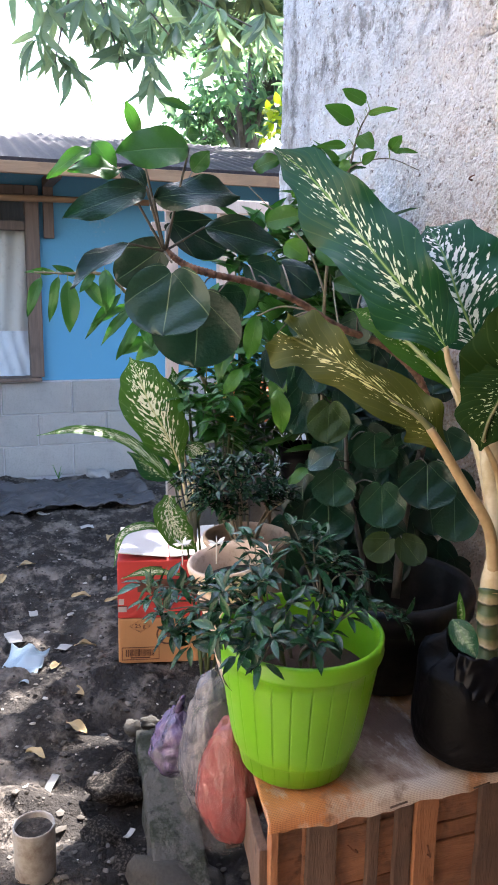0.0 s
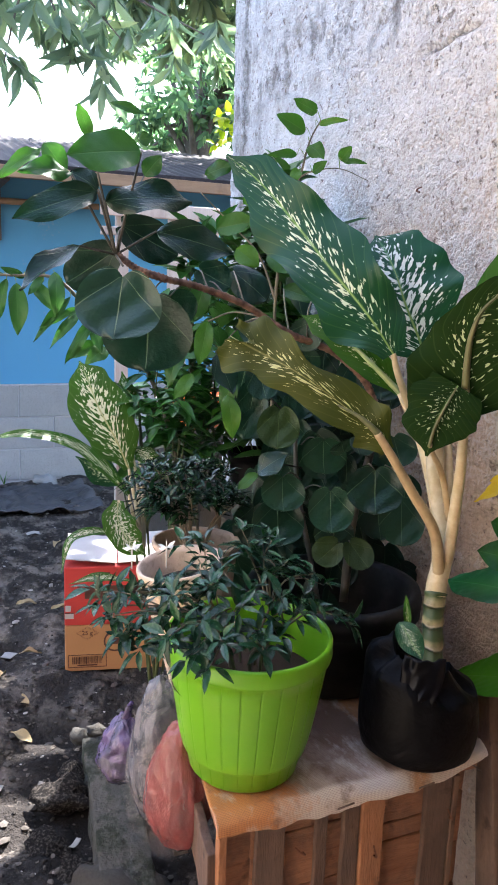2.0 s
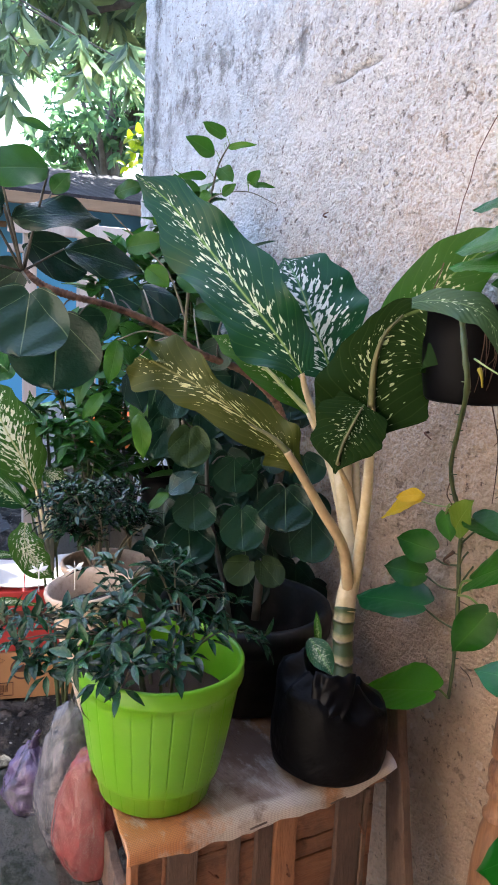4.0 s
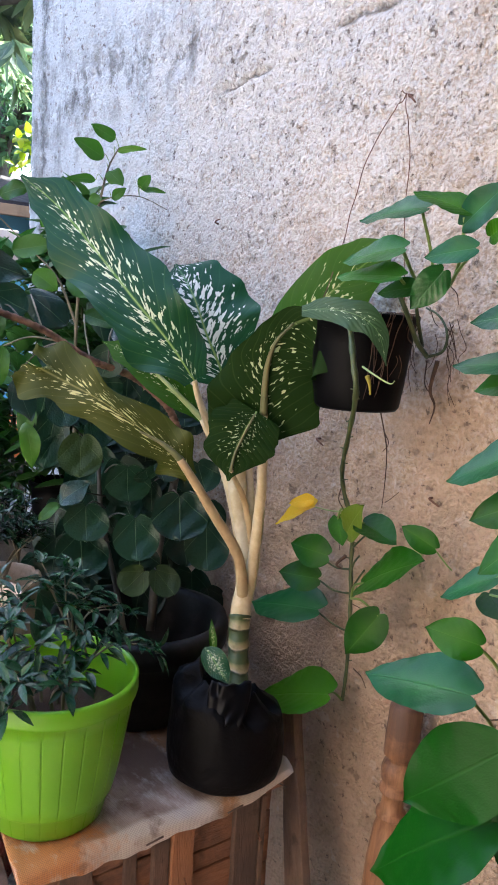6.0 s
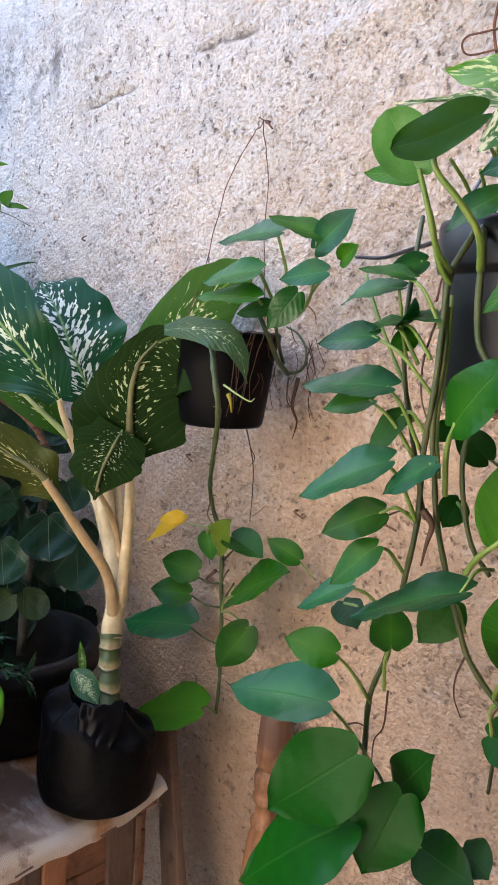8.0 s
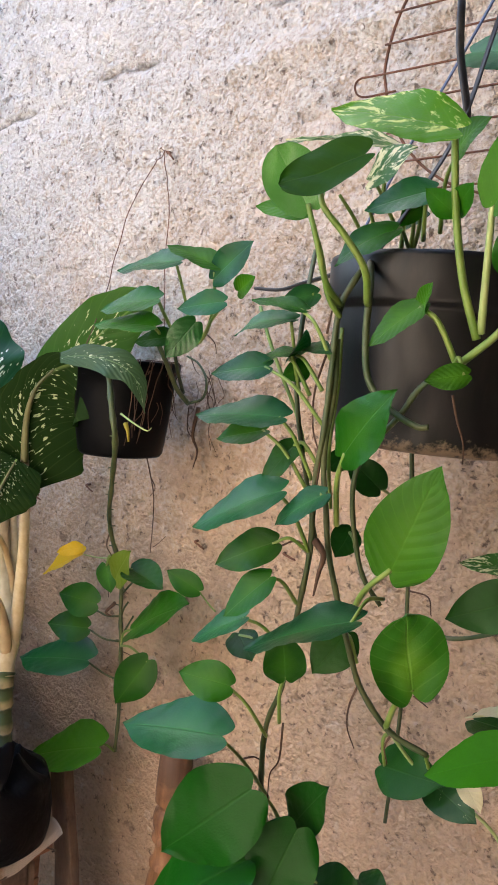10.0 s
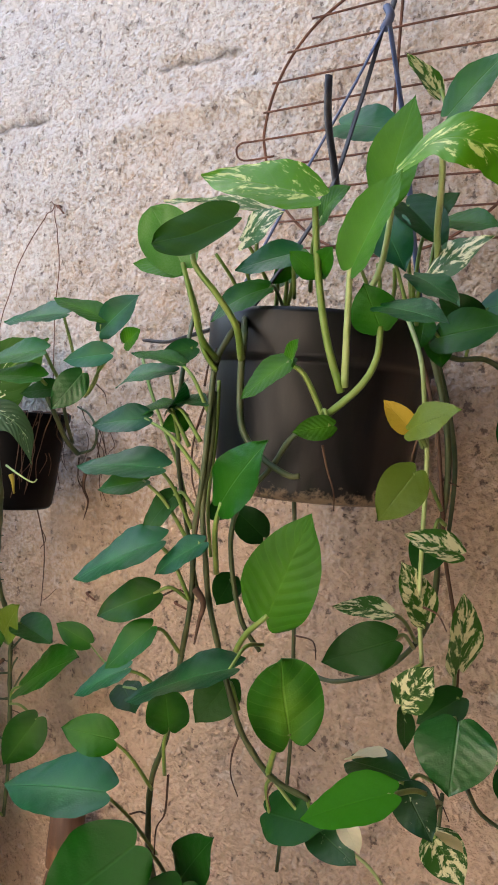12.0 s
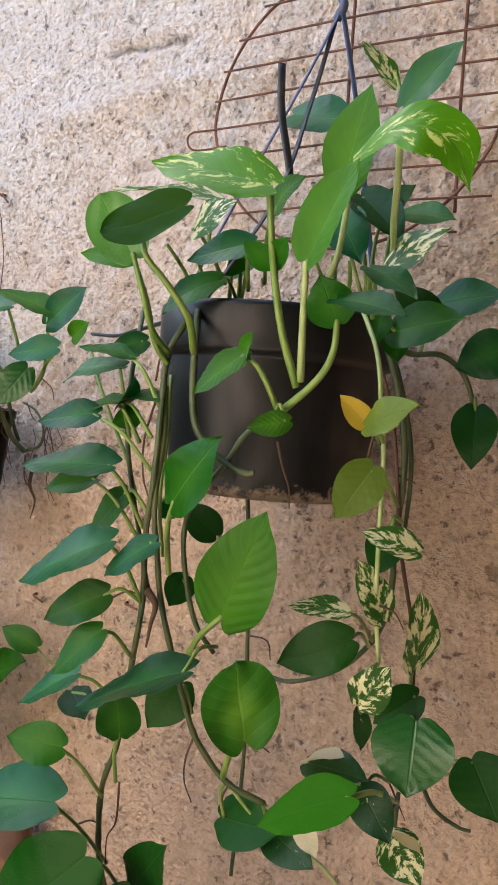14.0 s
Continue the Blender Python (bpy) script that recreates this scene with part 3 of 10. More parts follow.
def house_parts():
    WY0, WY1, WZ0, WZ1 = -0.75, 0.40, 0.60, 1.66
    bm = bmesh.new()
    for lo, hi in (((-0.15, WY1, 0.575), (0, 4.6, 1.80)), ((-0.15, -4.0, 0.575), (0, WY0, 1.80)), ((-0.15, WY0, WZ1), (0, WY1, 1.80))):
        box(bm, (HX + lo[0], lo[1], lo[2]), (HX + hi[0], hi[1], hi[2]))
    under(part("wall", bm, M_BLUE), house)
    bm = bmesh.new()
    box(bm, (HX - 0.14, -4.0, -0.1), (HX + 0.013, 4.6, 0.574))
    base = under(part("base", bm, M_MORTAR), house)
    bm = bmesh.new()
    box(bm, (-0.05, -0.1965, -0.0925), (0.05, 0.1965, 0.0925), 0.005)
    first = part("block", bm, M_BLOCK)
    me = first.data
    bpy.data.objects.remove(first)
    for row in range(3):
        y = -1.6 - (0.2 if row % 2 else 0)
        while y < 3.2:
            ob = new("block", me)
            ob.matrix_basis = pose(HX - 0.031 + random.uniform(-0.003, 0.003), y, 0.095 + row * 0.19, 0, random.uniform(-0.2, 0.2), random.uniform(-0.2, 0.2))
            under(ob, base)
            y += 0.40
    # the window with its dark wooden frame and net curtain
    win = empty("window", (HX, 0, 0))
    under(win, house)
    for nm, lo, hi in (("jamb", (-0.06, WY1 - 0.03, WZ0), (0.05, WY1 + 0.045, WZ1)), ("jamb", (-0.06, WY0 - 0.04, WZ0), (0.05, WY0 + 0.03, WZ1)),
                       ("head", (-0.06, WY0 + 0.032, WZ1 - 0.05), (0.05, WY1 - 0.032, WZ1)), ("transom", (-0.05, WY0 + 0.032, 1.42), (0.04, WY1 - 0.032, 1.47)),
                       ("window_sill", (-0.08, WY0 - 0.05, WZ0 - 0.024), (0.06, WY1 + 0.03, WZ0 - 0.002)), ("mullion", (-0.05, -0.2, WZ0), (0.035, -0.14, 1.418))):
        bm = bmesh.new()
        box(bm, (HX + lo[0], lo[1], lo[2]), (HX + hi[0], hi[1], hi[2]), 0.006)
        ob = part(nm, bm, M_FRAME)
        ob.parent = win
        ob.matrix_parent_inverse = win.matrix_basis.inverted()
    ob = sheet("curtain", np.linspace(WY0, WY1, 70), np.linspace(WZ0, 1.42, 20), lambda y, z: (HX - 0.07 + 0.012 * np.sin(y * 60 + 2 * np.sin(z * 3)), y, z), M_CURTAIN)
    ob.parent, ob.matrix_parent_inverse = win, win.matrix_basis.inverted()
    ob = sheet("lower_curtain", np.linspace(WY0, WY1 - 0.03, 90), np.linspace(WZ0, 0.86, 16), lambda y, z: (HX - 0.045 + 0.008 * np.sin(y * 90 + 3 * np.sin(z * 9)), y, z), M_LACE)
    ob.parent, ob.matrix_parent_inverse = win, win.matrix_basis.inverted()
    # dark board behind the curtain stands in for the room's shade
    bm = bmesh.new()
    box(bm, (HX - 0.6, WY0 - 0.2, 0.5), (HX - 0.58, WY1 + 0.2, 1.8))
    ob = part("dark_room", bm, M_FRAME)
    ob.parent, ob.matrix_parent_inverse = win, win.matrix_basis.inverted()
    # corrugated roof rising away from the eave
    ex, ez, rx, rz = -4.22, 1.735, -6.4, 2.20
    ob = sheet("roof", np.linspace(ex, rx, 14), np.arange(-4.2, 4.8, 0.012), lambda x, y: (x, y, ez + (rz - ez) * (x - ex) / (rx - ex) + 0.008 * np.sin(y * 2 * np.pi / 0.076)), M_ROOF)
    under(ob, house)
    bm = bmesh.new()
    box(bm, (ex + 0.02, -4.2, ez - 0.075), (ex + 0.06, 4.7, ez - 0.018), 0.004)
    under(part("fascia", bm, M_BEAM, label="pale raw wooden eave beam"), house)
    bm = bmesh.new()
    box(bm, (ex - 0.05, -4.2, ez - 0.06), (ex + 0.012, 4.7, ez + 0.006), 0.003)
    under(part("eave_filler", bm, M_ROOF), house)
    bm = bmesh.new()
    tube(bm, [(HX + 0.12, -4.0, 1.57), (HX + 0.12, -1, 1.575), (HX + 0.12, 1.05, 1.59)], 0.022, 0.017, 8)
    under(part("bamboo_pole", bm, M_BEAM, smooth=True), house)
    for y in (-1.4, 0.47, 1.9, 3.4):
        bm = bmesh.new()
        box(bm, (HX + 0.002, y, 1.38), (HX + 0.055, y + 0.055, 1.66), 0.004)
        box(bm, (HX + 0.002, y, 1.655), (HX + 0.50, y + 0.055, 1.705), 0.004)
        under(part("rafter", bm, M_FRAME), house)


house_parts()

# ---- the wooden crate with its sacking ----
CX, CY0, CY1, CZ = -0.925, 0.405, 0.834, 0.462
crate = empty("wooden_crate", (CX - 0.2, 0.64, 0))
tagged(crate, "rough brown wooden crate of nailed boards against the wall", "crate")


def slant(x, y):
    """The crate narrows towards its back."""
    return 0.18 * max(0.0, -0.95 - x) * max(0.0, (CY1 - y) / (CY1 - CY0))


def rough_board(name, mat, lo, hi, seed, cuts=6, amp=0.003):
    """A split, uneven board: bevelled, with wavering edges along its length."""
    bm = bmesh.new()
    box(bm, lo, hi)
    axis = max(range(3), key=lambda k: hi[k] - lo[k])
    long = [e for e in bm.edges if abs(e.verts[0].co[axis] - e.verts[1].co[axis]) > 0.6 * (hi[axis] - lo[axis])]
    bmesh.ops.subdivide_edges(bm, edges=long, cuts=cuts)
    for v in bm.verts:
        v.co += noise.noise_vector(v.co * 31 + Vector((seed * 1.7, seed * 0.6, 0))) * amp
        v.co.y += slant(v.co.x, v.co.y)
    bmesh.ops.bevel(bm, geom=bm.edges[:], offset=0.0012, segments=1, affect="EDGES")
    return under(part(name, bm, mat), crate)


def crate_parts():
    rr = random.Random(4)
    # panels of short boards laid across, with open splits between them
    low, top = 0.0, CZ - 0.03
    for y0, y1, cuts in ((CY0 + 0.004, 0.462, (0.10, 0.21, 0.31, 0.416)), (0.455, 0.512, (0.12, 0.25, 0.37)), (0.508, 0.640, (0.09, 0.20, 0.30, 0.398)), (0.632, 0.680, (0.14, 0.29, 0.39)), (0.673, 0.757, (0.08, 0.17, 0.25, 0.338, 0.371)), (0.750, 0.822, (0.11, 0.23, 0.35)), (0.816, 0.834, (0.10, 0.22, 0.30, 0.395))):
        zs = [low] + list(cuts) + [top]
        d = rr.uniform(-0.004, 0.004)
        for i, (z0, z1) in enumerate(zip(zs, zs[1:])):
            e = d + rr.uniform(-0.002, 0.002)
            rough_board("board", M_PANEL, (CX - 0.030 + e, y0 + 0.001, z0 + 0.0012), (CX - 0.014 + e, y1 - 0.001, z1 - 0.0012), i + y0 * 50, 3, 0.0022)
    # upright battens nailed over the panels
    for i, (y0, y1, mat, t) in enumerate(((CY0 - 0.004, CY0 + 0.008, M_BATTENPALE, -0.002), (0.460, 0.506, M_BATTEN, -0.003), (0.560, 0.578, M_BATTEN, -0.006), (0.606, 0.634, M_BATTEN, -0.005), (0.636, 0.675, M_BATTENPALE, 0.000), (0.754, 0.803, M_BATTEN, -0.003), (0.805, 0.815, M_LATH, -0.001))):
        rough_board("batten", mat, (CX - 0.016, y0, 0.0), (CX + t, y1, top), 20 + i * 3, 7, 0.0020)
    for k, (y, z, a) in enumerate(((0.535, 0.37, 25), (0.800, 0.36, 10), (0.66, 0.33, 0))):
        bm = bmesh.new()
        tube(bm, [(-0.004, 0, 0), (0.004, 0.0, 0.002), (0.007, -0.004, 0.012), (0.006, -0.008, 0.026)], 0.0016, 0.0012, 6, 4)
        ob = under(part("nail", bm, M_NAIL), crate)
        ob.matrix_basis = pose(CX + 0.004, y, z, a, 0, 0)
    for z in (0.30,):
        rough_board("side_board", M_BATTEN, (CX - 0.33, CY0 - 0.016, z), (CX - 0.012, CY0 - 0.002, z + 0.095), z * 40, 6)
    rough_board("top", M_PANEL, (CX - 0.54, CY0 - 0.004, CZ - 0.03), (CX - 0.008, CY1 + 0.02, CZ - 0.006), 3, 6, 0.002)
    for y in (CY0 + 0.01, CY1 - 0.05):
        rough_board("leg", M_BATTEN, (CX - 0.53, y, 0.0), (CX - 0.49, y + 0.04, CZ - 0.032), y * 9, 6)


M_NAIL = metal_material("rusty_nail", (0.14, 0.055, 0.03), (0.28, 0.13, 0.075), 0.7, 0.4)
crate_parts()


def sacking_material():
    """Woven plastic sack: a fine square weave, rust-stained at one end, soiled on top, whitish on the front hem."""
    m = Nodes("woven_sacking")
    co = m.coord()
    xyz = m.n("SeparateXYZ", Vector=co).outputs
    wob = m.math("MULTIPLY", m.noise(co, 60, 2), 3.0)
    across = m.math("SINE", m.math("ADD", m.math("MULTIPLY", xyz["Y"], 2700), wob))
    along = m.math("SINE", m.math("ADD", m.math("MULTIPLY", m.math("SUBTRACT", xyz["X"], xyz["Z"]), 2000), wob))
    w = m.math("MAXIMUM", across, along)
    a, b = m.noise(co, 7, 5, 0.6), m.noise(co, 26, 5, 0.7)
    front = m.ramp(m.math("MULTIPLY", m.math("ADD", xyz["X"], 0.935), 40.0), (0.1, 0.0), (0.5, 1.0))
    soiled = m.mix(m.ramp(a, (0.35, 0.0), (0.65, 1.0)), (0.20, 0.115, 0.075), (0.56, 0.45, 0.37))
    col = m.mix(front, soiled, m.mix(a, (0.56, 0.47, 0.39), (0.76, 0.69, 0.61)))
    rust = m.math("ADD", m.math("MULTIPLY", m.math("SUBTRACT", 0.535, xyz["Y"]), 6.0), m.math("MULTIPLY", m.math("SUBTRACT", m.noise(co, 16, 5, 0.65), 0.5), 1.6))
    col = m.mix(m.ramp(rust, (0.0, 0.0), (0.35, 0.9)), col, (0.64, 0.24, 0.055))
    fold = m.math("ADD", m.math("MULTIPLY", m.math("ABSOLUTE", m.math("SUBTRACT", xyz["Y"], 0.725)), -14.0), m.noise(co, 30, 4, 0.65))
    col = m.mix(m.ramp(fold, (0.10, 0.0), (0.40, 0.8)), col, (0.52, 0.25, 0.09))
    col = m.mix(m.ramp(m.noise(m.place(co, loc=(3, 7, 1), scale=(1, 2.2, 1)), 12, 5, 0.7), (0.52, 0.0), (0.64, 0.6)), col, (0.70, 0.62, 0.55))
    col = m.mix(m.ramp(b, (0.54, 0.0), (0.70, 0.75)), col, (0.16, 0.085, 0.05))
    col = m.mix(m.ramp(w, (0.0, 0.42), (0.8, 0.0)), col, (0.16, 0.10, 0.07))
    return m.finish(col, 0.85, m.bump(m.math("ADD", m.math("MULTIPLY", w, 0.25), m.math("MULTIPLY", b, 1.8)), 0.7, 0.002))


def sacking_at(u, v):
    """u runs from the back of the crate over its front edge and down; v along the edge."""
    n = value_noise
    edge = 0.50
    over = np.clip(u - edge, 0, 1)
    lift = np.clip((v - 0.765) / 0.08, 0, 1) ** 1.5
    hang = 0.030 + 0.008 * n(v * 12, v * 0 + 1, 21) + 0.005 * n(v * 60, v * 0 + 4, 28) - 0.022 * np.clip((v - 0.72) / 0.11, 0, 1)
    k = np.clip(over / 0.07, 0, 1)
    x = CX - edge + np.minimum(u, edge) + 0.012 * np.sin(np.clip(over / 0.02, 0, 1.57)) + 0.004 * n(v * 30, u * 20, 22) + 0.01 * k * np.clip(n(v * 9, v * 0, 24), 0, 1) + 0.012 * lift * k
    z = CZ + 0.004 + 0.007 * n(u * 14, v * 14, 23) + 0.004 * n(u * 40, v * 40, 25) - k * hang + 0.020 * lift * np.clip((u - 0.42) / 0.08, 0, 1)
    y = v + 0.006 * n(u * 15, v * 3, 26)
    return (x, y + 0.18 * np.maximum(0.0, -0.95 - x) * np.clip((CY1 - y) / (CY1 - CY0), 0, 1.1), z)


sack = sheet("sacking", list(np.linspace(0, 0.48, 50)) + list(np.linspace(0.485, 0.57, 30)), np.linspace(CY0 - 0.012, CY1 + 0.012, 130), sacking_at, sacking_material())
sol = sack.modifiers.new("thick", "SOLIDIFY")
sol.thickness, sol.offset = 0.003, 1
for y, z, a in ((0.592, 0.447, 8), (0.825, 0.458, -35), (0.735, 0.447, 8)):
    bm = bmesh.new()
    tube(bm, [(0.0, -0.012, -0.004), (0.004, -0.011, 0.0), (0.0045, 0.011, 0.0), (0.0, 0.012, -0.004)], 0.0014, 0.0014, 6, 4)
    ob = part("staple", bm, M_FRAME, sack)
    ob.matrix_basis = pose(CX + 0.016, y, z, a, 0, 0)
tagged(sack, "stained woven plastic sacking stapled over the crate top", "sacking")

# ---- pots ----
GPC = (-1.028, 0.477, CZ + 0.009)


def green_pot():
    pot = empty("flower_pot", GPC)
    pot.matrix_basis = pose(*GPC, 0, 2.0, 0)
    tagged(pot, "bright lime green plastic pot shaped like a barrel", "flower pot")
    R0, R1, Hh = 0.083, 0.119, 0.218
    bm = bmesh.new()
    prof = [(0.0, 0.0), (R0 - 0.006, 0.0), (R0, 0.006), (R0 + 0.007, 0.036), (R0 + 0.010, 0.0385), (R0 + 0.012, 0.042)]
    for i in range(1, 9):
        t = i / 8
        prof.append((R0 + 0.012 + (R1 - 0.012 - R0) * (t ** 0.8), 0.042 + (Hh - 0.042 - 0.03) * t))
    prof += [(R1 + 0.004, Hh - 0.028), (R1 + 0.0055, Hh - 0.022), (R1 + 0.0045, Hh - 0.014), (R1 + 0.005, Hh - 0.004), (R1 + 0.003, Hh), (R1 - 0.001, Hh), (R1 - 0.003, Hh - 0.006), (R1 - 0.0055, Hh - 0.05), (R1 - 0.011, 0.14), (R1 - 0.016, 0.12)]
    seg = 624
    rings = lathe(bm, prof, seg)
    # narrow grooves between the staves, with short ticks under the lower hoop
    for j, (r, z) in enumerate(prof[:14]):
        if 0.004 < z < Hh - 0.029 and not 0.037 < z < 0.043:
            for i in range(0, seg, 24):
                rings[j][i].co.x *= 1 - 0.0015 / r
                rings[j][i].co.y *= 1 - 0.0015 / r
    part("body", bm, M_GREEN, pot, smooth=True)
    bm = bmesh.new()
    rings = lathe(bm, [(0.001, 0.150), (0.04, 0.153), (0.075, 0.149), (0.112, 0.144)], 40, wob=0.03)
    part("potting_soil", bm, M_REDSOIL, pot, smooth=True)
    return pot


green_pot()


def polybag(loc, r, h):
    bag = empty("polythene_bag", loc)
    tagged(bag, "black polythene grow bag full of soil on the sacking", "grow bag")
    bm = bmesh.new()
    prof = [(0.0, 0.0), (r * 0.84, 0.0), (r * 0.97, 0.010), (r * 1.02, 0.03), (r * 1.03, 0.06), (r * 1.0, 0.09), (r * 0.97, h * 0.8), (r * 0.955, h * 0.88), (r * 0.93, h * 0.96), (r * 0.85, h * 1.02), (r * 0.72, h * 1.07), (r * 0.60, h * 1.13), (r * 0.52, h * 1.20), (r * 0.50, h * 1.22), (r * 0.46, h * 1.18), (r * 0.42, h * 1.04), (r * 0.1, h * 1.02), (0.001, h * 1.02)]
    lathe(bm, prof, 96, wob=0.02, seed=3)
    for v in bm.verts:
        a = math.atan2(v.co.y, v.co.x)
        up = min(1.0, max(0.0, (v.co.z / h - 0.78) / 0.3))
        fold = noise.noise(Vector((math.cos(a) * 2.1, math.sin(a) * 2.1, v.co.z * 16))) + 0.5 * noise.noise(Vector((math.cos(a) * 5, math.sin(a) * 5, v.co.z * 45)))
        k = 1 + 0.014 * fold + up * 0.06 * fold
        v.co.x *= k
        v.co.y *= k
        side = (0.63 * v.co.x + 0.77 * v.co.y) / r
        v.co.z += up * (-0.030 * side - 0.012) + up * (0.014 * noise.noise(Vector((math.cos(a) * 2.2, math.sin(a) * 2.2, 5))) + 0.012 * fold)
    part("bag", bm, M_BAGBLACK, bag, smooth=True)

    def fold_at(u, v):
        # a flap of the mouth, folded flat over the shoulder
        a = -0.72 + (u - 0.5) * (0.55 + 0.75 * v) + 0.2 * v
        rad = r * (0.90 - 0.36 * v ** 1.2) + 0.006 * value_noise(u * 5, v * 4, 51) + 0.010 * np.abs(value_noise(u * 3 + 2, v * 2, 52))
        z = h * (0.90 + 0.38 * v - 0.12 * np.abs(u - 0.45) * (1 - v)) + 0.006 * value_noise(u * 6, v * 5, 53)
        return (rad * np.cos(a), rad * np.sin(a), z)

    flap = sheet("mouth_fold", np.linspace(0, 1, 24), np.linspace(0, 1, 18), fold_at, M_BAGSHINY)
    flap.parent = bag
    thick = flap.modifiers.new("thick", "SOLIDIFY")
    thick.thickness = 0.0012
    return bag


M_BAGSHINY = plastic_material("creased_black_polythene", (0.003, 0.003, 0.004), 0.30, 0.05, (0.03, 0.028, 0.03), 0.14)


polybag((-0.975, 0.758, CZ + 0.009), 0.092, 0.135)


M_DUSTYBLACK = plastic_material("dusty_black_plastic", (0.006, 0.006, 0.0065), 0.42, 0.5, (0.055, 0.052, 0.050), 0.25)


def round_pot(name, loc, r0, r1, h, material, label, lip=0.012, wall=0.006, tilt=0.0, soil=0.8, seg=56, wob=0.0):
    pot = empty(name, loc)
    pot.matrix_basis = pose(*loc, tilt, 0, 0)
    tagged(pot, label, "flower pot")
    bm = bmesh.new()
    prof = [(0, 0), (r0 - 0.004, 0), (r0, 0.005)]
    prof += [(r0 + (r1 - r0) * t, h * t) for t in (0.2, 0.4, 0.6, 0.8)]
    prof += [(r1 - 0.002, h - lip * 2.2), (r1 + lip * 0.6, h - lip * 2), (r1 + lip * 0.7, h - lip * 0.6), (r1 + lip * 0.5, h), (r1 - wall * 0.3, h), (r1 - wall, h - 0.01), (r0 + (r1 - r0) * soil - wall, h * (soil - 0.06)), ]
    lathe(bm, prof, seg, wob=wob)
    part("body", bm, material, pot, smooth=True)
    bm = bmesh.new()
    rs = r0 + (r1 - r0) * soil - wall * 0.5
    lathe(bm, [(0.001, h * soil), (rs * 0.5, h * soil + 0.006), (rs, h * soil - 0.004)], 32, wob=0.03)
    part("potting_soil", bm, M_POTSOIL, pot, smooth=True)
    return pot


round_pot("flower_pot", (-1.245, 0.745, CZ + 0.009), 0.115, 0.150, 0.178, M_DUSTYBLACK, "large dusty black plastic pot behind the green one", 0.022, soil=0.42)
M_BEIGE = concrete_material("beige_cement", (0.46, 0.33, 0.24), (0.64, 0.50, 0.39), 1.5)
M_DIRTYWHITE = concrete_material("dirty_white_pot", (0.48, 0.33, 0.23), (0.72, 0.62, 0.53), 1.2)

# ---- leaves ----


def leaf_mesh(name, kind, bend=0.25, fold=0.2, wave=0.0, nv=24, nu=16, seed=0):
    """A blade of length 1 along +y and width 1, base at the origin, upper side to +z."""
    rr = random.Random(seed)
    ph = rr.uniform(0, 6)
    bm = bmesh.new()
    uvl = bm.loops.layers.uv.new("UVMap")
    rows = []
    for j in range(nv + 1):
        s = j / nv
        if kind == "heart":
            t = max(0.0, (s - 0.33) / 0.67)
            w = 0.5 * math.sqrt(1 - ((0.33 - s) / 0.41) ** 2) if s < 0.33 else 0.5 * (1 - t ** 2.05) * (1 - 0.16 * math.exp(-((t - 0.92) / 0.09) ** 2))
            lobe = 0.08
        elif kind == "round":
            w = 0.5 * math.sqrt(max(0.0, 1 - (2 * (s * 0.94 + 0.06) - 1) ** 2)) if s < 1 else 0.0
            lobe = 0.11
        elif kind == "oblong":
            w = 0.5 * (math.sin(math.pi * s ** 0.85) ** 0.7) * (1.0 if s < 0.75 else 1 - 0.3 * (s - 0.75) / 0.25)
            lobe = 0.0
        elif kind == "lance":
            w = 0.5 * math.sin(math.pi * s ** 0.8) ** 0.9
            lobe = 0.0
        else:
            w = 0.5 * math.sin(math.pi * s ** 0.75) ** 0.8
            lobe = 0.0
        row = []
        for i in range(nu + 1):
            u = 2 * i / nu - 1
            x = u * w
            y = s - lobe * (1 - s) ** 5 * math.sin(math.pi * (1.0 if kind == "heart" else 0.8) * abs(u) ** 0.9)
            z = bend * 0.55 * s * (1 - s) + fold * (math.sqrt(x * x + 0.016) - 0.126) * (1 - 0.35 * s) + wave * math.sin(9 * s + ph + (1.4 if u > 0 else 0)) * u * u * 0.09
            z += 0.006 * math.sin(s * 38 + abs(u) * 6) * abs(u)
            if kind == "round":
                z = 0.30 * (x * x + 0.8 * (s - 0.45) ** 2) * (1 if bend < 0.2 else -1) + wave * 0.030 * math.sin(5 * s + 3 * u + ph) * abs(u) + wave * 0.010 * math.sin(11 * s - 6 * u + ph) - 0.02 * math.exp(-(u / 0.12) ** 2) * (1 - s)
            row.append(bm.verts.new((x, y, z)))
        rows.append(row)
    for j in range(nv):
        for i in range(nu):
            q = (rows[j][i], rows[j][i + 1], rows[j + 1][i + 1], rows[j + 1][i])
            f = bm.faces.new(q)
            f.smooth = True
            for lp, (a, b) in zip(f.loops, ((i, j), (i + 1, j), (i + 1, j + 1), (i, j + 1))):
                lp[uvl].uv = (a / nu, b / nv)
    me = bpy.data.meshes.new(name)
    bm.to_mesh(me)
    bm.free()
    return me


BLADES = {}


def blade(kind, mat, k):
    """One of a few shared blade meshes of a kind and material."""
    key = (kind, mat.name, k)
    if key not in BLADES:
        b, f, w = ((0.45, 0.16, 0.7), (0.75, 0.10, 1.1), (0.20, 0.38, 0.6), (1.5, 0.14, 0.8))[k]
        if kind == "round":
            b, f, w = b * 0.5 - 0.25, f * 0.12 + 0.02, w * 1.3
        elif kind == "heart":
            b, w = b * 0.6, w * 0.4
        me = leaf_mesh("leaf", kind, b, f, w, seed=k + len(kind))
        me.materials.append(mat)
        BLADES[key] = me
    return BLADES[key]


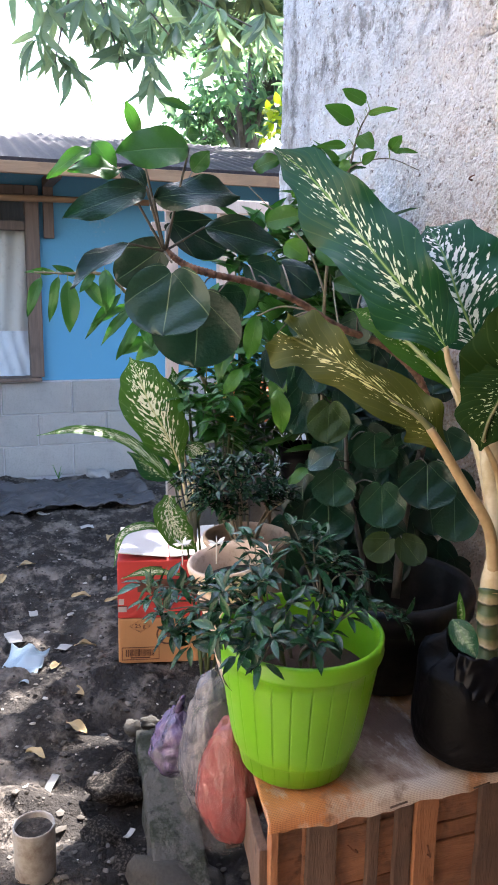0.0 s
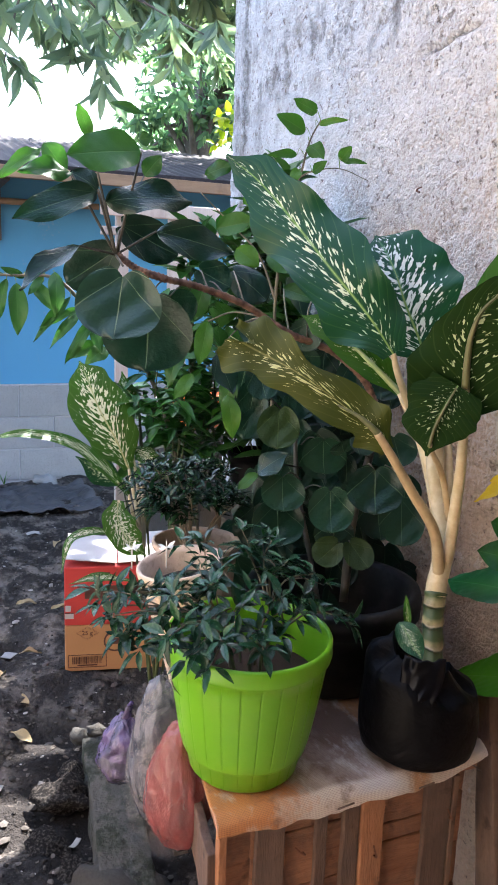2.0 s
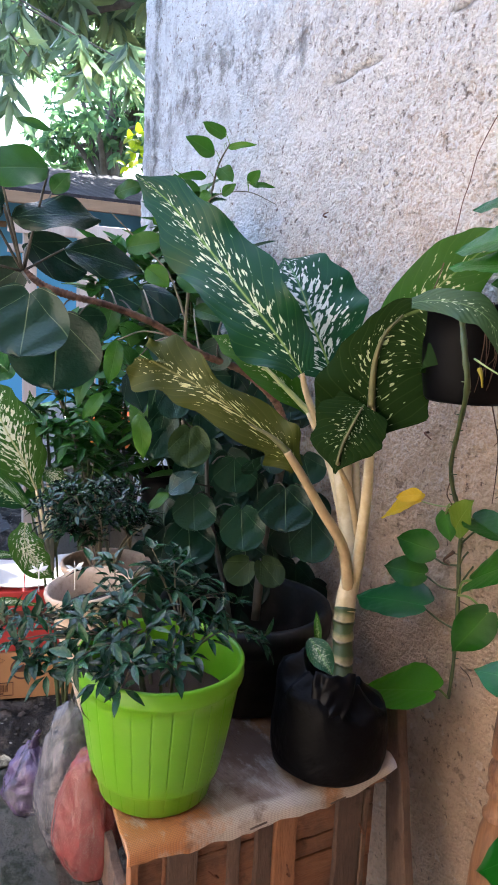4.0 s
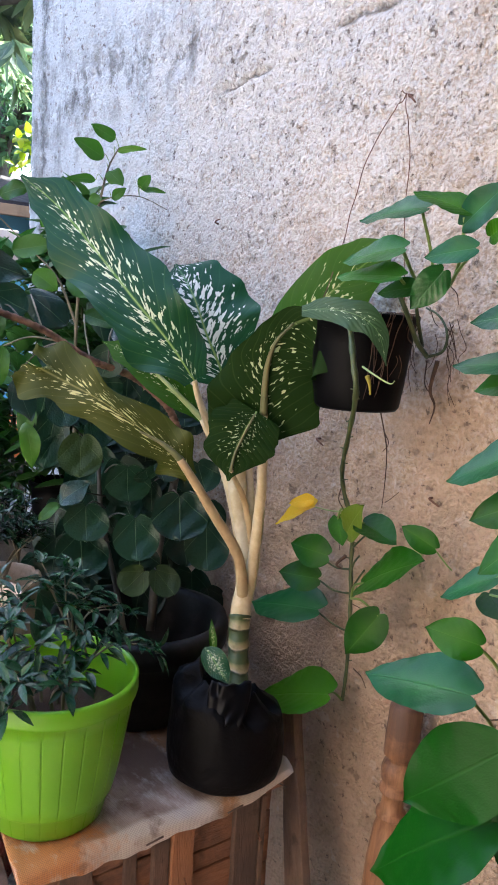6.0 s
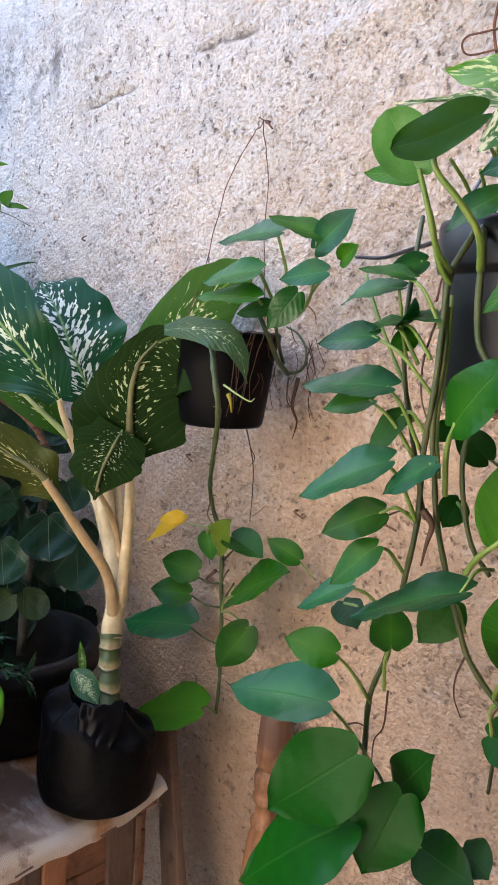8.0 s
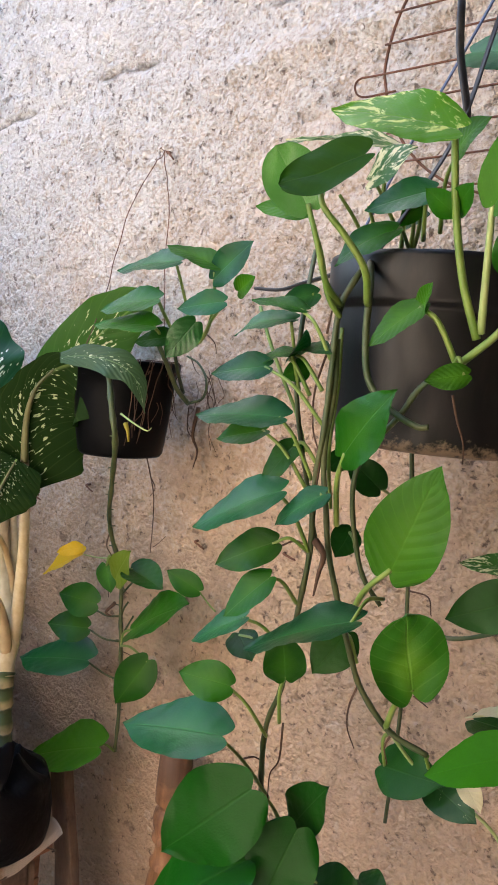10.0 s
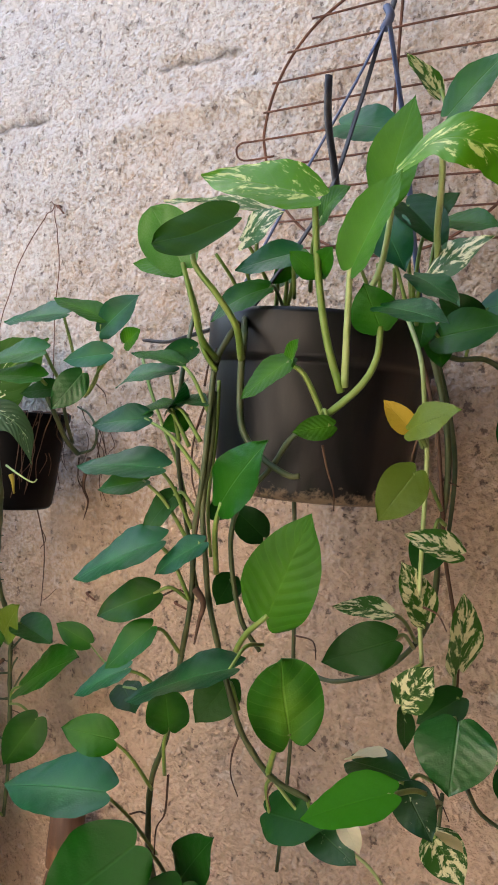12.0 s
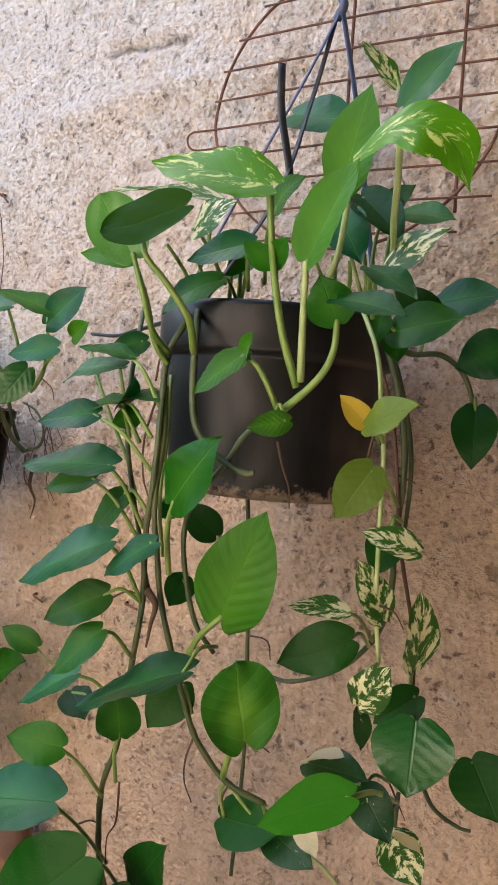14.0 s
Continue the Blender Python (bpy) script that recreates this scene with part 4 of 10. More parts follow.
def leaf_pose(base, tip, width, normal):
    base, tip = Vector(base), Vector(tip)
    y = tip - base
    length = y.length
    y.normalize()
    z = Vector(normal)
    z = (z - y * z.dot(y)).normalized()
    x = y.cross(z)
    m = Matrix((x * width, y * length, z * (0.5 * length + 0.5 * width))).transposed().to_4x4()
    m.translation = base
    return m


LEAFCOUNT = [0]


def leaf(plant, mat, kind, base, tip, width, normal, k=None):
    LEAFCOUNT[0] += 1
    k = LEAFCOUNT[0] % 4 if k is None else k
    ob = new("leaf", blade(kind, mat, k))
    ob.matrix_basis = leaf_pose(base, tip, width, normal)
    return under(ob, plant)


def stem(plant, mat, pts, r0, r1=None, name="stem", knobs=0.0, seg=6, label=""):
    bm = bmesh.new()
    tube(bm, pts, r0, r1, seg, 28 if mat is M_BARK else 6, knobs)
    return under(part(name, bm, mat, label=label, smooth=True), plant)


def petiole(plant, mat, a, b, r=0.0022, sag=0.012):
    a, b = Vector(a), Vector(b)
    mid = (a + b) / 2 + Vector((0, -0.004, sag))
    stem(plant, mat, [a, mid, b], r * 1.15, r * 0.85, "petiole")


def blade_along(plant, mat, pts, widths, normals, nu=12, name="leaf", ruffle=0.0, fold=0.15, seed=0, label="", torn=0.0, wide=None):
    """A large single blade along a bent midrib: points, full widths and upper sides at even steps; wide stretches one half."""
    rr = random.Random(seed)
    ph, ph2 = rr.uniform(0, 6), rr.uniform(0, 6)
    q = curve_points(pts, 7)
    n = len(q) - 1
    bm = bmesh.new()
    uvl = bm.loops.layers.uv.new("UVMap")

    def along(vals, s):
        t = s * (len(vals) - 1)
        i = min(int(t), len(vals) - 2)
        f = t - i
        f = f * f * (3 - 2 * f)
        return vals[i] * (1 - f) + vals[i + 1] * f

    nrm = [Vector(v).normalized() for v in normals]
    rows = []
    for j, c in enumerate(q):
        s = j / n
        t = (q[min(j + 1, n)] - q[max(j - 1, 0)]).normalized()
        z = along(nrm, s)
        z = (z - t * z.dot(t)).normalized()
        x = t.cross(z)
        w = along(widths, s) / 2
        half = along(wide, s) if wide else 1.0
        row = []
        for i in range(nu + 1):
            u = 2 * i / nu - 1
            e = abs(u)
            rz = ruffle * e * e * w * (math.sin(17 * s + ph + (1.8 if u > 0 else 0)) + 0.5 * math.sin(33 * s + ph2)) + fold * (math.sqrt(e * e + 0.03) - 0.173) * w - 0.10 * w * e * e
            edge = 1 + ruffle * 0.9 * e ** 4 * (math.sin(15 * s + ph2 + (2 if u > 0 else 0)) + 0.5 * math.sin(31 * s + ph))
            rz += 0.006 * w * 10 * 0.1 * math.sin(60 * (s - 0.3 * e)) * e
            tear = torn * max(0.0, (s - 0.72) / 0.28) ** 2 * (math.exp(-((u - 0.15) / 0.20) ** 2) + 0.08 * math.sin(u * 14 + ph) ** 2)
            row.append(bm.verts.new(c + x * (u * w * edge * (half if u > 0 else 1.0)) + z * (rz + tear * 0.3) - t * tear))
        rows.append(row)
    for j in range(n):
        for i in range(nu):
            f = bm.faces.new((rows[j][i], rows[j][i + 1], rows[j + 1][i + 1], rows[j + 1][i]))
            f.smooth = True
            for lp, (a, b) in zip(f.loops, ((i, j), (i + 1, j), (i + 1, j + 1), (i, j + 1))):
                lp[uvl].uv = (a / nu, b / n)
    ob = part(name, bm, mat, label=label)
    under(ob, plant)
    bm = bmesh.new()
    off = [c - along(nrm, j / n) * 0.0012 for j, c in enumerate(q[:-1])]
    green = mat in (M_DIEFF, M_DIEFFWHITE, M_DIEFFFLAP, M_POTHOSLIME, M_DIEFFBACK)
    tube(bm, off[::3] + [off[-1]], widths[len(widths) // 2] * (0.013 if green else 0.018) + 0.0006, 0.0005, 6, 3)
    under(part("midrib", bm, M_GREENRIB if green else M_PALESTEM, smooth=True), plant)
    return ob


def foliage(plant, name, mat, kind, spots, size, spread, per, seed, droop=0.2, aspect=0.33, mix=None, kv=0):
    """Many small leaves in one mesh: per leaves in a whorl round each spot (place, direction)."""
    rr = random.Random(seed)
    src = leaf_mesh("tmp", kind, 0.3, 0.25, 0.1, nv=4, nu=2, seed=kv)
    vs = np.array([v.co[:] for v in src.vertices])
    fs = np.array([p.vertices[:] for p in src.polygons])
    uv = np.array([d.uv[:] for d in src.uv_layers[0].data])
    bpy.data.meshes.remove(src)
    V, Fc, UV, off = [], [], [], 0
    for p, d in spots:
        d = Vector(d).normalized()
        a0 = rr.uniform(0, 6.28)
        e1 = d.orthogonal().normalized()
        e2 = d.cross(e1)
        for i in range(per):
            a = a0 + i * 2.4 + rr.uniform(-0.4, 0.4)
            out = e1 * math.cos(a) + e2 * math.sin(a)
            y = (out * rr.uniform(0.5, 1.2) + d * rr.uniform(-0.1, 0.9) + Vector((0, 0, -droop * rr.uniform(0.2, 1.4)))).normalized()
            z = (d * 1.0 + Vector((0, 0, 0.6)) + Vector((rr.uniform(-.5, .5), rr.uniform(-.5, .5), rr.uniform(-.3, .3))))
            z = (z - y * z.dot(y)).normalized()
            x = y.cross(z)
            L = size * rr.uniform(0.65, 1.2)
            w = L * aspect * rr.uniform(0.8, 1.2)
            b = Vector(p) + d * rr.uniform(-spread, spread) * 0.6 + out * 0.004
            R = np.array([x[:], y[:], z[:]])
            V.append((vs * np.array([w, L, L])) @ R + np.array(b[:]))
            Fc.append(fs + off)
            UV.append(uv)
            off += len(vs)
    me = bpy.data.meshes.new(name)
    me.from_pydata(np.concatenate(V).tolist(), [], np.concatenate(Fc).tolist())
    lay = me.uv_layers.new(name="UVMap")
    lay.data.foreach_set("uv", np.concatenate(UV).ravel().tolist())
    me.polygons.foreach_set("use_smooth", [True] * len(me.polygons))
    me.materials.append(mat)
    ob = new(name, me)
    tagged(under(ob, plant), kind="stuff")
    return ob


M_POTHOS = leaf_material("pothos_leaf", (0.015, 0.112, 0.003), (0.10, 0.24, 0.03), 0.26, veins=7, ribs=0.10, glow=0.28, vary=0.4, heart=(0.055, 0.19, 0.010), spec=0.24)
M_POTHOSLIGHT = leaf_material("bright_pothos_leaf", (0.044, 0.170, 0.006), (0.12, 0.31, 0.03), 0.36, veins=8, ribs=0.22, glow=0.34, vary=0.25, heart=(0.105, 0.29, 0.016), spec=0.2)
M_POTHOSRIB = leaf_material("ribbed_pothos_leaf", (0.046, 0.178, 0.007), (0.12, 0.31, 0.03), 0.30, veins=9, ribs=0.55, glow=0.34, vary=0.05, heart=(0.105, 0.29, 0.016))
M_POTHOSDARK = leaf_material("dark_pothos_leaf", (0.012, 0.070, 0.008), (0.06, 0.16, 0.03), 0.28, veins=7, ribs=0.1, glow=0.22, spec=0.18)
M_POTHOSDEEP = leaf_material("deep_green_pothos_leaf", (0.008, 0.088, 0.004), (0.06, 0.2, 0.03), 0.24, veins=7, ribs=0.08, glow=0.26, vary=0.15, spec=0.18)
# bluish green: sky sheen put into the leaf colour
M_POTHOSSHEEN = leaf_material("sky_sheen_pothos_leaf", (0.010, 0.092, 0.026), (0.06, 0.23, 0.06), 0.24, veins=7, ribs=0.10, glow=0.22, spec=0.26, heart=(0.05, 0.20, 0.035))
M_POTHOSGLOSS = leaf_material("glossy_pothos_leaf", (0.014, 0.085, 0.020), (0.06, 0.2, 0.05), 0.13, veins=7, ribs=0.2, glow=0.16, spec=0.6)
M_POTHOSROUND = leaf_material("pale_hearted_pothos_leaf", (0.040, 0.185, 0.013), (0.30, 0.50, 0.10), 0.28, veins=7, ribs=0.3, glow=0.3, vary=0.1, heart=(0.22, 0.46, 0.03))
M_POTHOSOLIVE = leaf_material("olive_pothos_leaf", (0.115, 0.185, 0.020), (0.2, 0.3, 0.06), 0.34, veins=7, ribs=0.1, glow=0.25, vary=0.15, white=(0.45, 0.48, 0.22), amount=-0.17, spot=True)
M_POTHOSFLECK = leaf_material("flecked_pothos_leaf", (0.014, 0.075, 0.016), (0.08, 0.2, 0.05), 0.24, veins=7, ribs=0.1, glow=0.2, white=(0.70, 0.72, 0.50), amount=-0.14, spot=True, spec=0.4)
# brighter green copy: light from behind put into the colour
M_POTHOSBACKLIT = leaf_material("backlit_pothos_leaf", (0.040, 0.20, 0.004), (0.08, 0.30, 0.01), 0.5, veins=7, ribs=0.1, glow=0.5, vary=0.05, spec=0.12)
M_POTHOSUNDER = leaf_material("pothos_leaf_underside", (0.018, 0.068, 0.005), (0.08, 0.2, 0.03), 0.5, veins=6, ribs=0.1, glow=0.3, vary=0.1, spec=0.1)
# paler copy: a white sheen put into the leaf colour
M_POTHOSPALE = leaf_material("white_sheen_pothos_leaf", (0.12, 0.30, 0.075), (0.3, 0.5, 0.2), 0.2, veins=6, ribs=0.1, glow=0.4, vary=0.1, spec=0.6)
M_POTHOSLIME = leaf_material("lime_marbled_pothos_leaf", (0.090, 0.28, 0.005), (0.3, 0.5, 0.1), 0.30, white=(0.60, 0.70, 0.24), amount=-0.03, veins=7, ribs=0.2, glow=0.35, vary=0.1, spot=True)
M_POTHOSWHITE = leaf_material("marbled_pothos_leaf", (0.040, 0.135, 0.014), (0.25, 0.40, 0.10), 0.30, white=(0.72, 0.70, 0.44), amount=0.03, veins=7, ribs=0.1, spot=True)
M_POTHOSCREAM = leaf_material("cream_pothos_leaf", (0.70, 0.64, 0.44), (0.6, 0.6, 0.35), 0.4, veins=6, vary=0.1)
M_POTHOSYELLOW = leaf_material("yellowed_leaf", (0.40, 0.31, 0.035), (0.5, 0.4, 0.1), 0.5, veins=6, vary=0.2)
M_YELLOW = leaf_material("yellow_leaf", (0.80, 0.52, 0.01), (0.8, 0.6, 0.1), 0.45, veins=6, vary=0.05)
M_DIEFF = leaf_material("dumb_cane_leaf", (0.014, 0.066, 0.024), (0.22, 0.38, 0.08), 0.26, white=(0.66, 0.72, 0.50), amount=-0.035, scale=1.0, veins=14, ribs=0.3, glow=0.14, vary=0.08)
M_DIEFFWHITE = leaf_material("white_dumb_cane_leaf", (0.012, 0.075, 0.028), (0.10, 0.25, 0.10), 0.30, white=(0.80, 0.83, 0.74), amount=0.030, scale=0.75, ribs=0.3, veins=14, glow=0.16, vary=0.08)
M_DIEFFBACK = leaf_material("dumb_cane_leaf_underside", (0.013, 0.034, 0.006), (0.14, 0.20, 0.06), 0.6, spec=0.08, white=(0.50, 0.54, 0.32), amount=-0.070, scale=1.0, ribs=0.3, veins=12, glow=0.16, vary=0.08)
# yellower copy of the blade: light coming through put into its colour
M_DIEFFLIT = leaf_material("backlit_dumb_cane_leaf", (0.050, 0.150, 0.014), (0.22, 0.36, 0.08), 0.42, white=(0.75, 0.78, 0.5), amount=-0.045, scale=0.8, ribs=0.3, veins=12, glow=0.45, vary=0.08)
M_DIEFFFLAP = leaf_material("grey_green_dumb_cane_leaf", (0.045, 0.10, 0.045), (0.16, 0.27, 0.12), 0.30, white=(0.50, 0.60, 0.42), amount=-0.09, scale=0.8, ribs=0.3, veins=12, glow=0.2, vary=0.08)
M_DIEFFOLD = leaf_material("old_dumb_cane_leaf", (0.058, 0.072, 0.010), (0.26, 0.25, 0.08), 0.5, white=(0.60, 0.58, 0.28), amount=-0.045, scale=1.0, ribs=0.3, veins=12, glow=0.25, vary=0.08, old=(0.38, 0.22, 0.09))
M_DIEFFSMALL = leaf_material("young_dumb_cane_leaf", (0.060, 0.145, 0.020), (0.5, 0.56, 0.3), 0.36, white=(0.76, 0.75, 0.58), amount=0.035, scale=0.8, ribs=0.3, veins=10, glow=0.35, vary=0.12)
M_ARALIA = leaf_material("shield_aralia_leaf", (0.009, 0.041, 0.024), (0.16, 0.26, 0.14), 0.24, spec=0.42, veins=4, glow=0.10, vary=0.45, radial=True, ribs=0.5)
M_ARALIATOP = leaf_material("grey_green_aralia_leaf", (0.015, 0.050, 0.032), (0.30, 0.38, 0.20), 0.30, spec=0.5, veins=4, glow=0.12, vary=0.1, radial=True, ribs=0.8)
M_ARALIAOLIVE = leaf_material("olive_aralia_leaf", (0.030, 0.060, 0.018), (0.14, 0.2, 0.06), 0.36, veins=4, glow=0.2, vary=0.2, radial=True, ribs=0.5)
M_ARALIALIGHT = leaf_material("light_aralia_leaf", (0.045, 0.13, 0.030), (0.15, 0.28, 0.08), 0.30, veins=5, glow=0.3, vary=0.3)
M_JASMINE = leaf_material("small_dark_leaf", (0.012, 0.062, 0.027), (0.06, 0.16, 0.06), 0.20, spec=0.42, veins=5, glow=0.15, vary=0.5)
M_JASMINEDARK = leaf_material("dark_jasmine_leaf", (0.015, 0.052, 0.026), (0.06, 0.13, 0.07), 0.18, veins=5, glow=0.12, vary=0.5, spec=0.4)
M_LIME = leaf_material("lime_leaf", (0.034, 0.125, 0.018), (0.12, 0.25, 0.05), 0.28, spec=0.4, veins=6, glow=0.3, vary=0.35)
# both tree leaves paled: bright haze put into their colour
M_MANGO = leaf_material("hazy_mango_leaf", (0.24, 0.33, 0.22), (0.2, 0.3, 0.18), 0.22, spec=0.6, veins=12, glow=0.6, vary=0.45, through_colour=(0.4, 0.55, 0.3))
M_TREE = leaf_material("hazy_tree_leaf", (0.17, 0.30, 0.17), (0.2, 0.3, 0.15), 0.4, veins=5, glow=0.6, vary=0.5, through_colour=(0.4, 0.55, 0.3))
M_VINE = stem_material("green_vine_stem", (0.030, 0.055, 0.014), (0.075, 0.090, 0.028))
M_PETIOLE = stem_material("green_petiole", (0.11, 0.20, 0.026), (0.21, 0.29, 0.06), 0.45)
M_PALESTEM = stem_material("pale_stem", (0.42, 0.44, 0.17), (0.55, 0.52, 0.27), 0.45)
M_PALEPETIOLE = stem_material("pale_petiole", (0.26, 0.36, 0.11), (0.40, 0.46, 0.20), 0.45)
M_GREENRIB = stem_material("green_midrib", (0.16, 0.28, 0.05), (0.27, 0.38, 0.10), 0.45)
M_SPRIG = leaf_material("sprig_leaf", (0.075, 0.19, 0.030), (0.2, 0.36, 0.1), 0.32, veins=6, glow=0.4, vary=0.35)
M_CREAMSTEM = stem_material("cream_cane_stem", (0.50, 0.39, 0.21), (0.70, 0.60, 0.40), 0.5)
M_OLDSTALK = stem_material("olive_brown_stalk", (0.36, 0.25, 0.12), (0.50, 0.38, 0.21), 0.5)
M_DARKRIB = stem_material("dark_olive_midrib", (0.075, 0.085, 0.025), (0.15, 0.14, 0.05), 0.5)
M_GREENSTEM = cane_material()
M_BARK = stem_material("ringed_brown_bark", (0.065, 0.032, 0.022), (0.22, 0.125, 0.085), 0.8, 1.6)
M_ROOT = stem_material("dry_brown_root", (0.055, 0.028, 0.017), (0.12, 0.065, 0.038), 0.85)
M_TWIG = stem_material("grey_green_twig", (0.10, 0.085, 0.05), (0.22, 0.18, 0.12), 0.7)
M_DARKTWIG = stem_material("dark_twig", (0.035, 0.035, 0.028), (0.10, 0.085, 0.065), 0.6)
M_TREEBARK = stem_material("grey_tree_bark", (0.08, 0.07, 0.06), (0.16, 0.14, 0.12), 0.9, 0.3)
M_WIRE = metal_material("rusty_wire", (0.10, 0.045, 0.028), (0.22, 0.10, 0.06), 0.75, 0.4)
M_STRAP = plastic_material("black_rubber_strap", (0.009, 0.009, 0.011), 0.5, 0.2)
M_BLUESTRAP = plastic_material("dark_blue_strap", (0.05, 0.075, 0.16), 0.45, 0.2)


def hanging_pot_material():
    """Scuffed black plastic with a crust of dried mud round the foot."""
    m = Nodes("worn_black_pot")
    co = m.coord()
    z = m.n("SeparateXYZ", Vector=co).outputs["Z"]
    a, b = m.noise(co, 9, 5, 0.6), m.noise(co, 90, 4, 0.7)
    col = m.mix(m.ramp(m.noise(m.place(co, scale=(3, 3, 0.6)), 9, 5, 0.7), (0.5, 0.0), (0.8, 0.25)), (0.005, 0.005, 0.0065), (0.060, 0.047, 0.042))
    mud = m.math("SUBTRACT", m.math("ADD", m.math("MULTIPLY", m.math("SUBTRACT", 0.016, z), 45.0), m.math("MULTIPLY", m.math("SUBTRACT", b, 0.5), 2.6)), m.math("MULTIPLY", a, 0.3))
    mud = m.ramp(mud, (0.0, 0.0), (0.45, 0.9))
    col = m.mix(mud, col, m.mix(b, (0.16, 0.10, 0.065), (0.34, 0.26, 0.19)))
    rough = m.math("ADD", m.math("MULTIPLY", mud, 0.5), m.math("ADD", 0.28, m.math("MULTIPLY", a, 0.2)))
    return m.finish(col, rough, m.bump(m.math("ADD", m.math("MULTIPLY", b, 0.3), m.math("MULTIPLY", mud, 2.0)), 0.3, 0.002), Specular_IOR_Level=0.38)


M_GREYPOT = hanging_pot_material()

# ---- the hanging black pot with its golden pothos ----
pothos = tagged(empty("pothos_plant", (-0.352, 0.860, 1.300)), "lush golden pothos trailing down from the hanging black pot", "plant")
stem(pothos, M_VINE, [(-0.414, 0.800, 1.339), (-0.382, 0.735, 1.312), (-0.394, 0.722, 1.275), (-0.393, 0.715, 1.223), (-0.394, 0.712, 1.163), (-0.402, 0.715, 1.103), (-0.406, 0.722, 1.036), (-0.419, 0.730, 0.976)], 0.0034, 0.0030, "stem", knobs=0.12)
stem(pothos, M_VINE, [(-0.419, 0.730, 0.976), (-0.433, 0.740, 0.926), (-0.443, 0.745, 0.879), (-0.466, 0.755, 0.826), (-0.478, 0.770, 0.762), (-0.487, 0.790, 0.714), (-0.489, 0.820, 0.635)], 0.0030, 0.0034, "stem", knobs=0.15)
stem(pothos, M_VINE, [(-0.481, 0.800, 1.345), (-0.455, 0.750, 1.274), (-0.451, 0.740, 1.210), (-0.440, 0.735, 1.159), (-0.422, 0.730, 1.105), (-0.408, 0.730, 1.054), (-0.401, 0.730, 1.038)], 0.0026, 0.0022, "stem")
stem(pothos, M_PETIOLE, [(-0.520, 0.760, 1.280), (-0.497, 0.750, 1.244), (-0.471, 0.745, 1.203), (-0.448, 0.740, 1.170), (-0.429, 0.735, 1.132)], 0.0022, 0.0020, "stem")
stem(pothos, M_VINE, [(-0.394, 0.722, 1.245), (-0.390, 0.718, 1.196), (-0.394, 0.715, 1.133), (-0.387, 0.715, 1.083), (-0.383, 0.720, 1.040), (-0.372, 0.730, 0.986), (-0.360, 0.740, 0.937), (-0.350, 0.750, 0.903), (-0.324, 0.765, 0.866), (-0.289, 0.780, 0.849)], 0.0028, 0.0030, "stem", knobs=0.12)
stem(pothos, M_PETIOLE, [(-0.398, 0.735, 1.257), (-0.394, 0.730, 1.201), (-0.397, 0.728, 1.135), (-0.389, 0.727, 1.081)], 0.0020, 0.0018, "stem")
stem(pothos, M_VINE, [(-0.407, 0.790, 1.356), (-0.359, 0.715, 1.298), (-0.355, 0.708, 1.250), (-0.347, 0.705, 1.209), (-0.323, 0.705, 1.184), (-0.296, 0.705, 1.171), (-0.285, 0.708, 1.171)], 0.0036, 0.0030, "stem")
stem(pothos, M_VINE, [(-0.256, 0.700, 1.228), (-0.293, 0.705, 1.206), (-0.316, 0.710, 1.177), (-0.350, 0.715, 1.140), (-0.362, 0.720, 1.107), (-0.361, 0.727, 1.064), (-0.352, 0.735, 1.021), (-0.336, 0.745, 0.994)], 0.0027, 0.0024, "stem", knobs=0.12)
stem(pothos, M_VINE, [(-0.410, 0.930, 1.131), (-0.411, 0.945, 1.055), (-0.413, 0.960, 0.947), (-0.413, 0.970, 0.804), (-0.423, 0.975, 0.643)], 0.0030, 0.0026, "stem")
stem(pothos, M_PALEPETIOLE, [(-0.231, 0.800, 1.331), (-0.199, 0.762, 1.284), (-0.189, 0.755, 1.234), (-0.185, 0.758, 1.189), (-0.187, 0.765, 1.129), (-0.189, 0.775, 1.062), (-0.186, 0.785, 1.005)], 0.0024, 0.0022, "stem")
stem(pothos, M_VINE, [(-0.234, 0.820, 1.345), (-0.201, 0.800, 1.288), (-0.183, 0.795, 1.231), (-0.179, 0.800, 1.179), (-0.189, 0.820, 1.119), (-0.199, 0.845, 1.049), (-0.220, 0.865, 1.003), (-0.263, 0.885, 0.960), (-0.321, 0.900, 0.931), (-0.362, 0.910, 0.927)], 0.0034, 0.0026, "stem", knobs=0.12)
stem(pothos, M_VINE, [(-0.232, 0.830, 1.344), (-0.199, 0.815, 1.279), (-0.180, 0.810, 1.216), (-0.177, 0.815, 1.174), (-0.184, 0.830, 1.119)], 0.0030, 0.0020, "stem")
stem(pothos, M_ROOT, [(-0.212, 0.800, 1.288), (-0.190, 0.790, 1.225), (-0.184, 0.800, 1.163), (-0.182, 0.820, 1.099), (-0.176, 0.840, 1.043), (-0.172, 0.850, 0.998), (-0.177, 0.870, 0.925)], 0.0022, 0.0018, "stem")
stem(pothos, M_VINE, [(-0.248, 0.880, 1.327), (-0.219, 0.910, 1.301), (-0.188, 0.930, 1.301), (-0.167, 0.950, 1.282), (-0.154, 0.960, 1.243)], 0.0036, 0.0026, "stem")
stem(pothos, M_VINE, [(-0.203, 0.860, 0.944), (-0.195, 0.880, 0.894), (-0.177, 0.920, 0.850), (-0.166, 0.945, 0.814), (-0.143, 0.960, 0.795), (-0.130, 0.965, 0.792)], 0.0030, 0.0020, "stem")
stem(pothos, M_VINE, [(-0.187, 0.880, 0.850), (-0.191, 0.890, 0.799), (-0.189, 0.900, 0.755)], 0.0022, 0.0018, "stem")
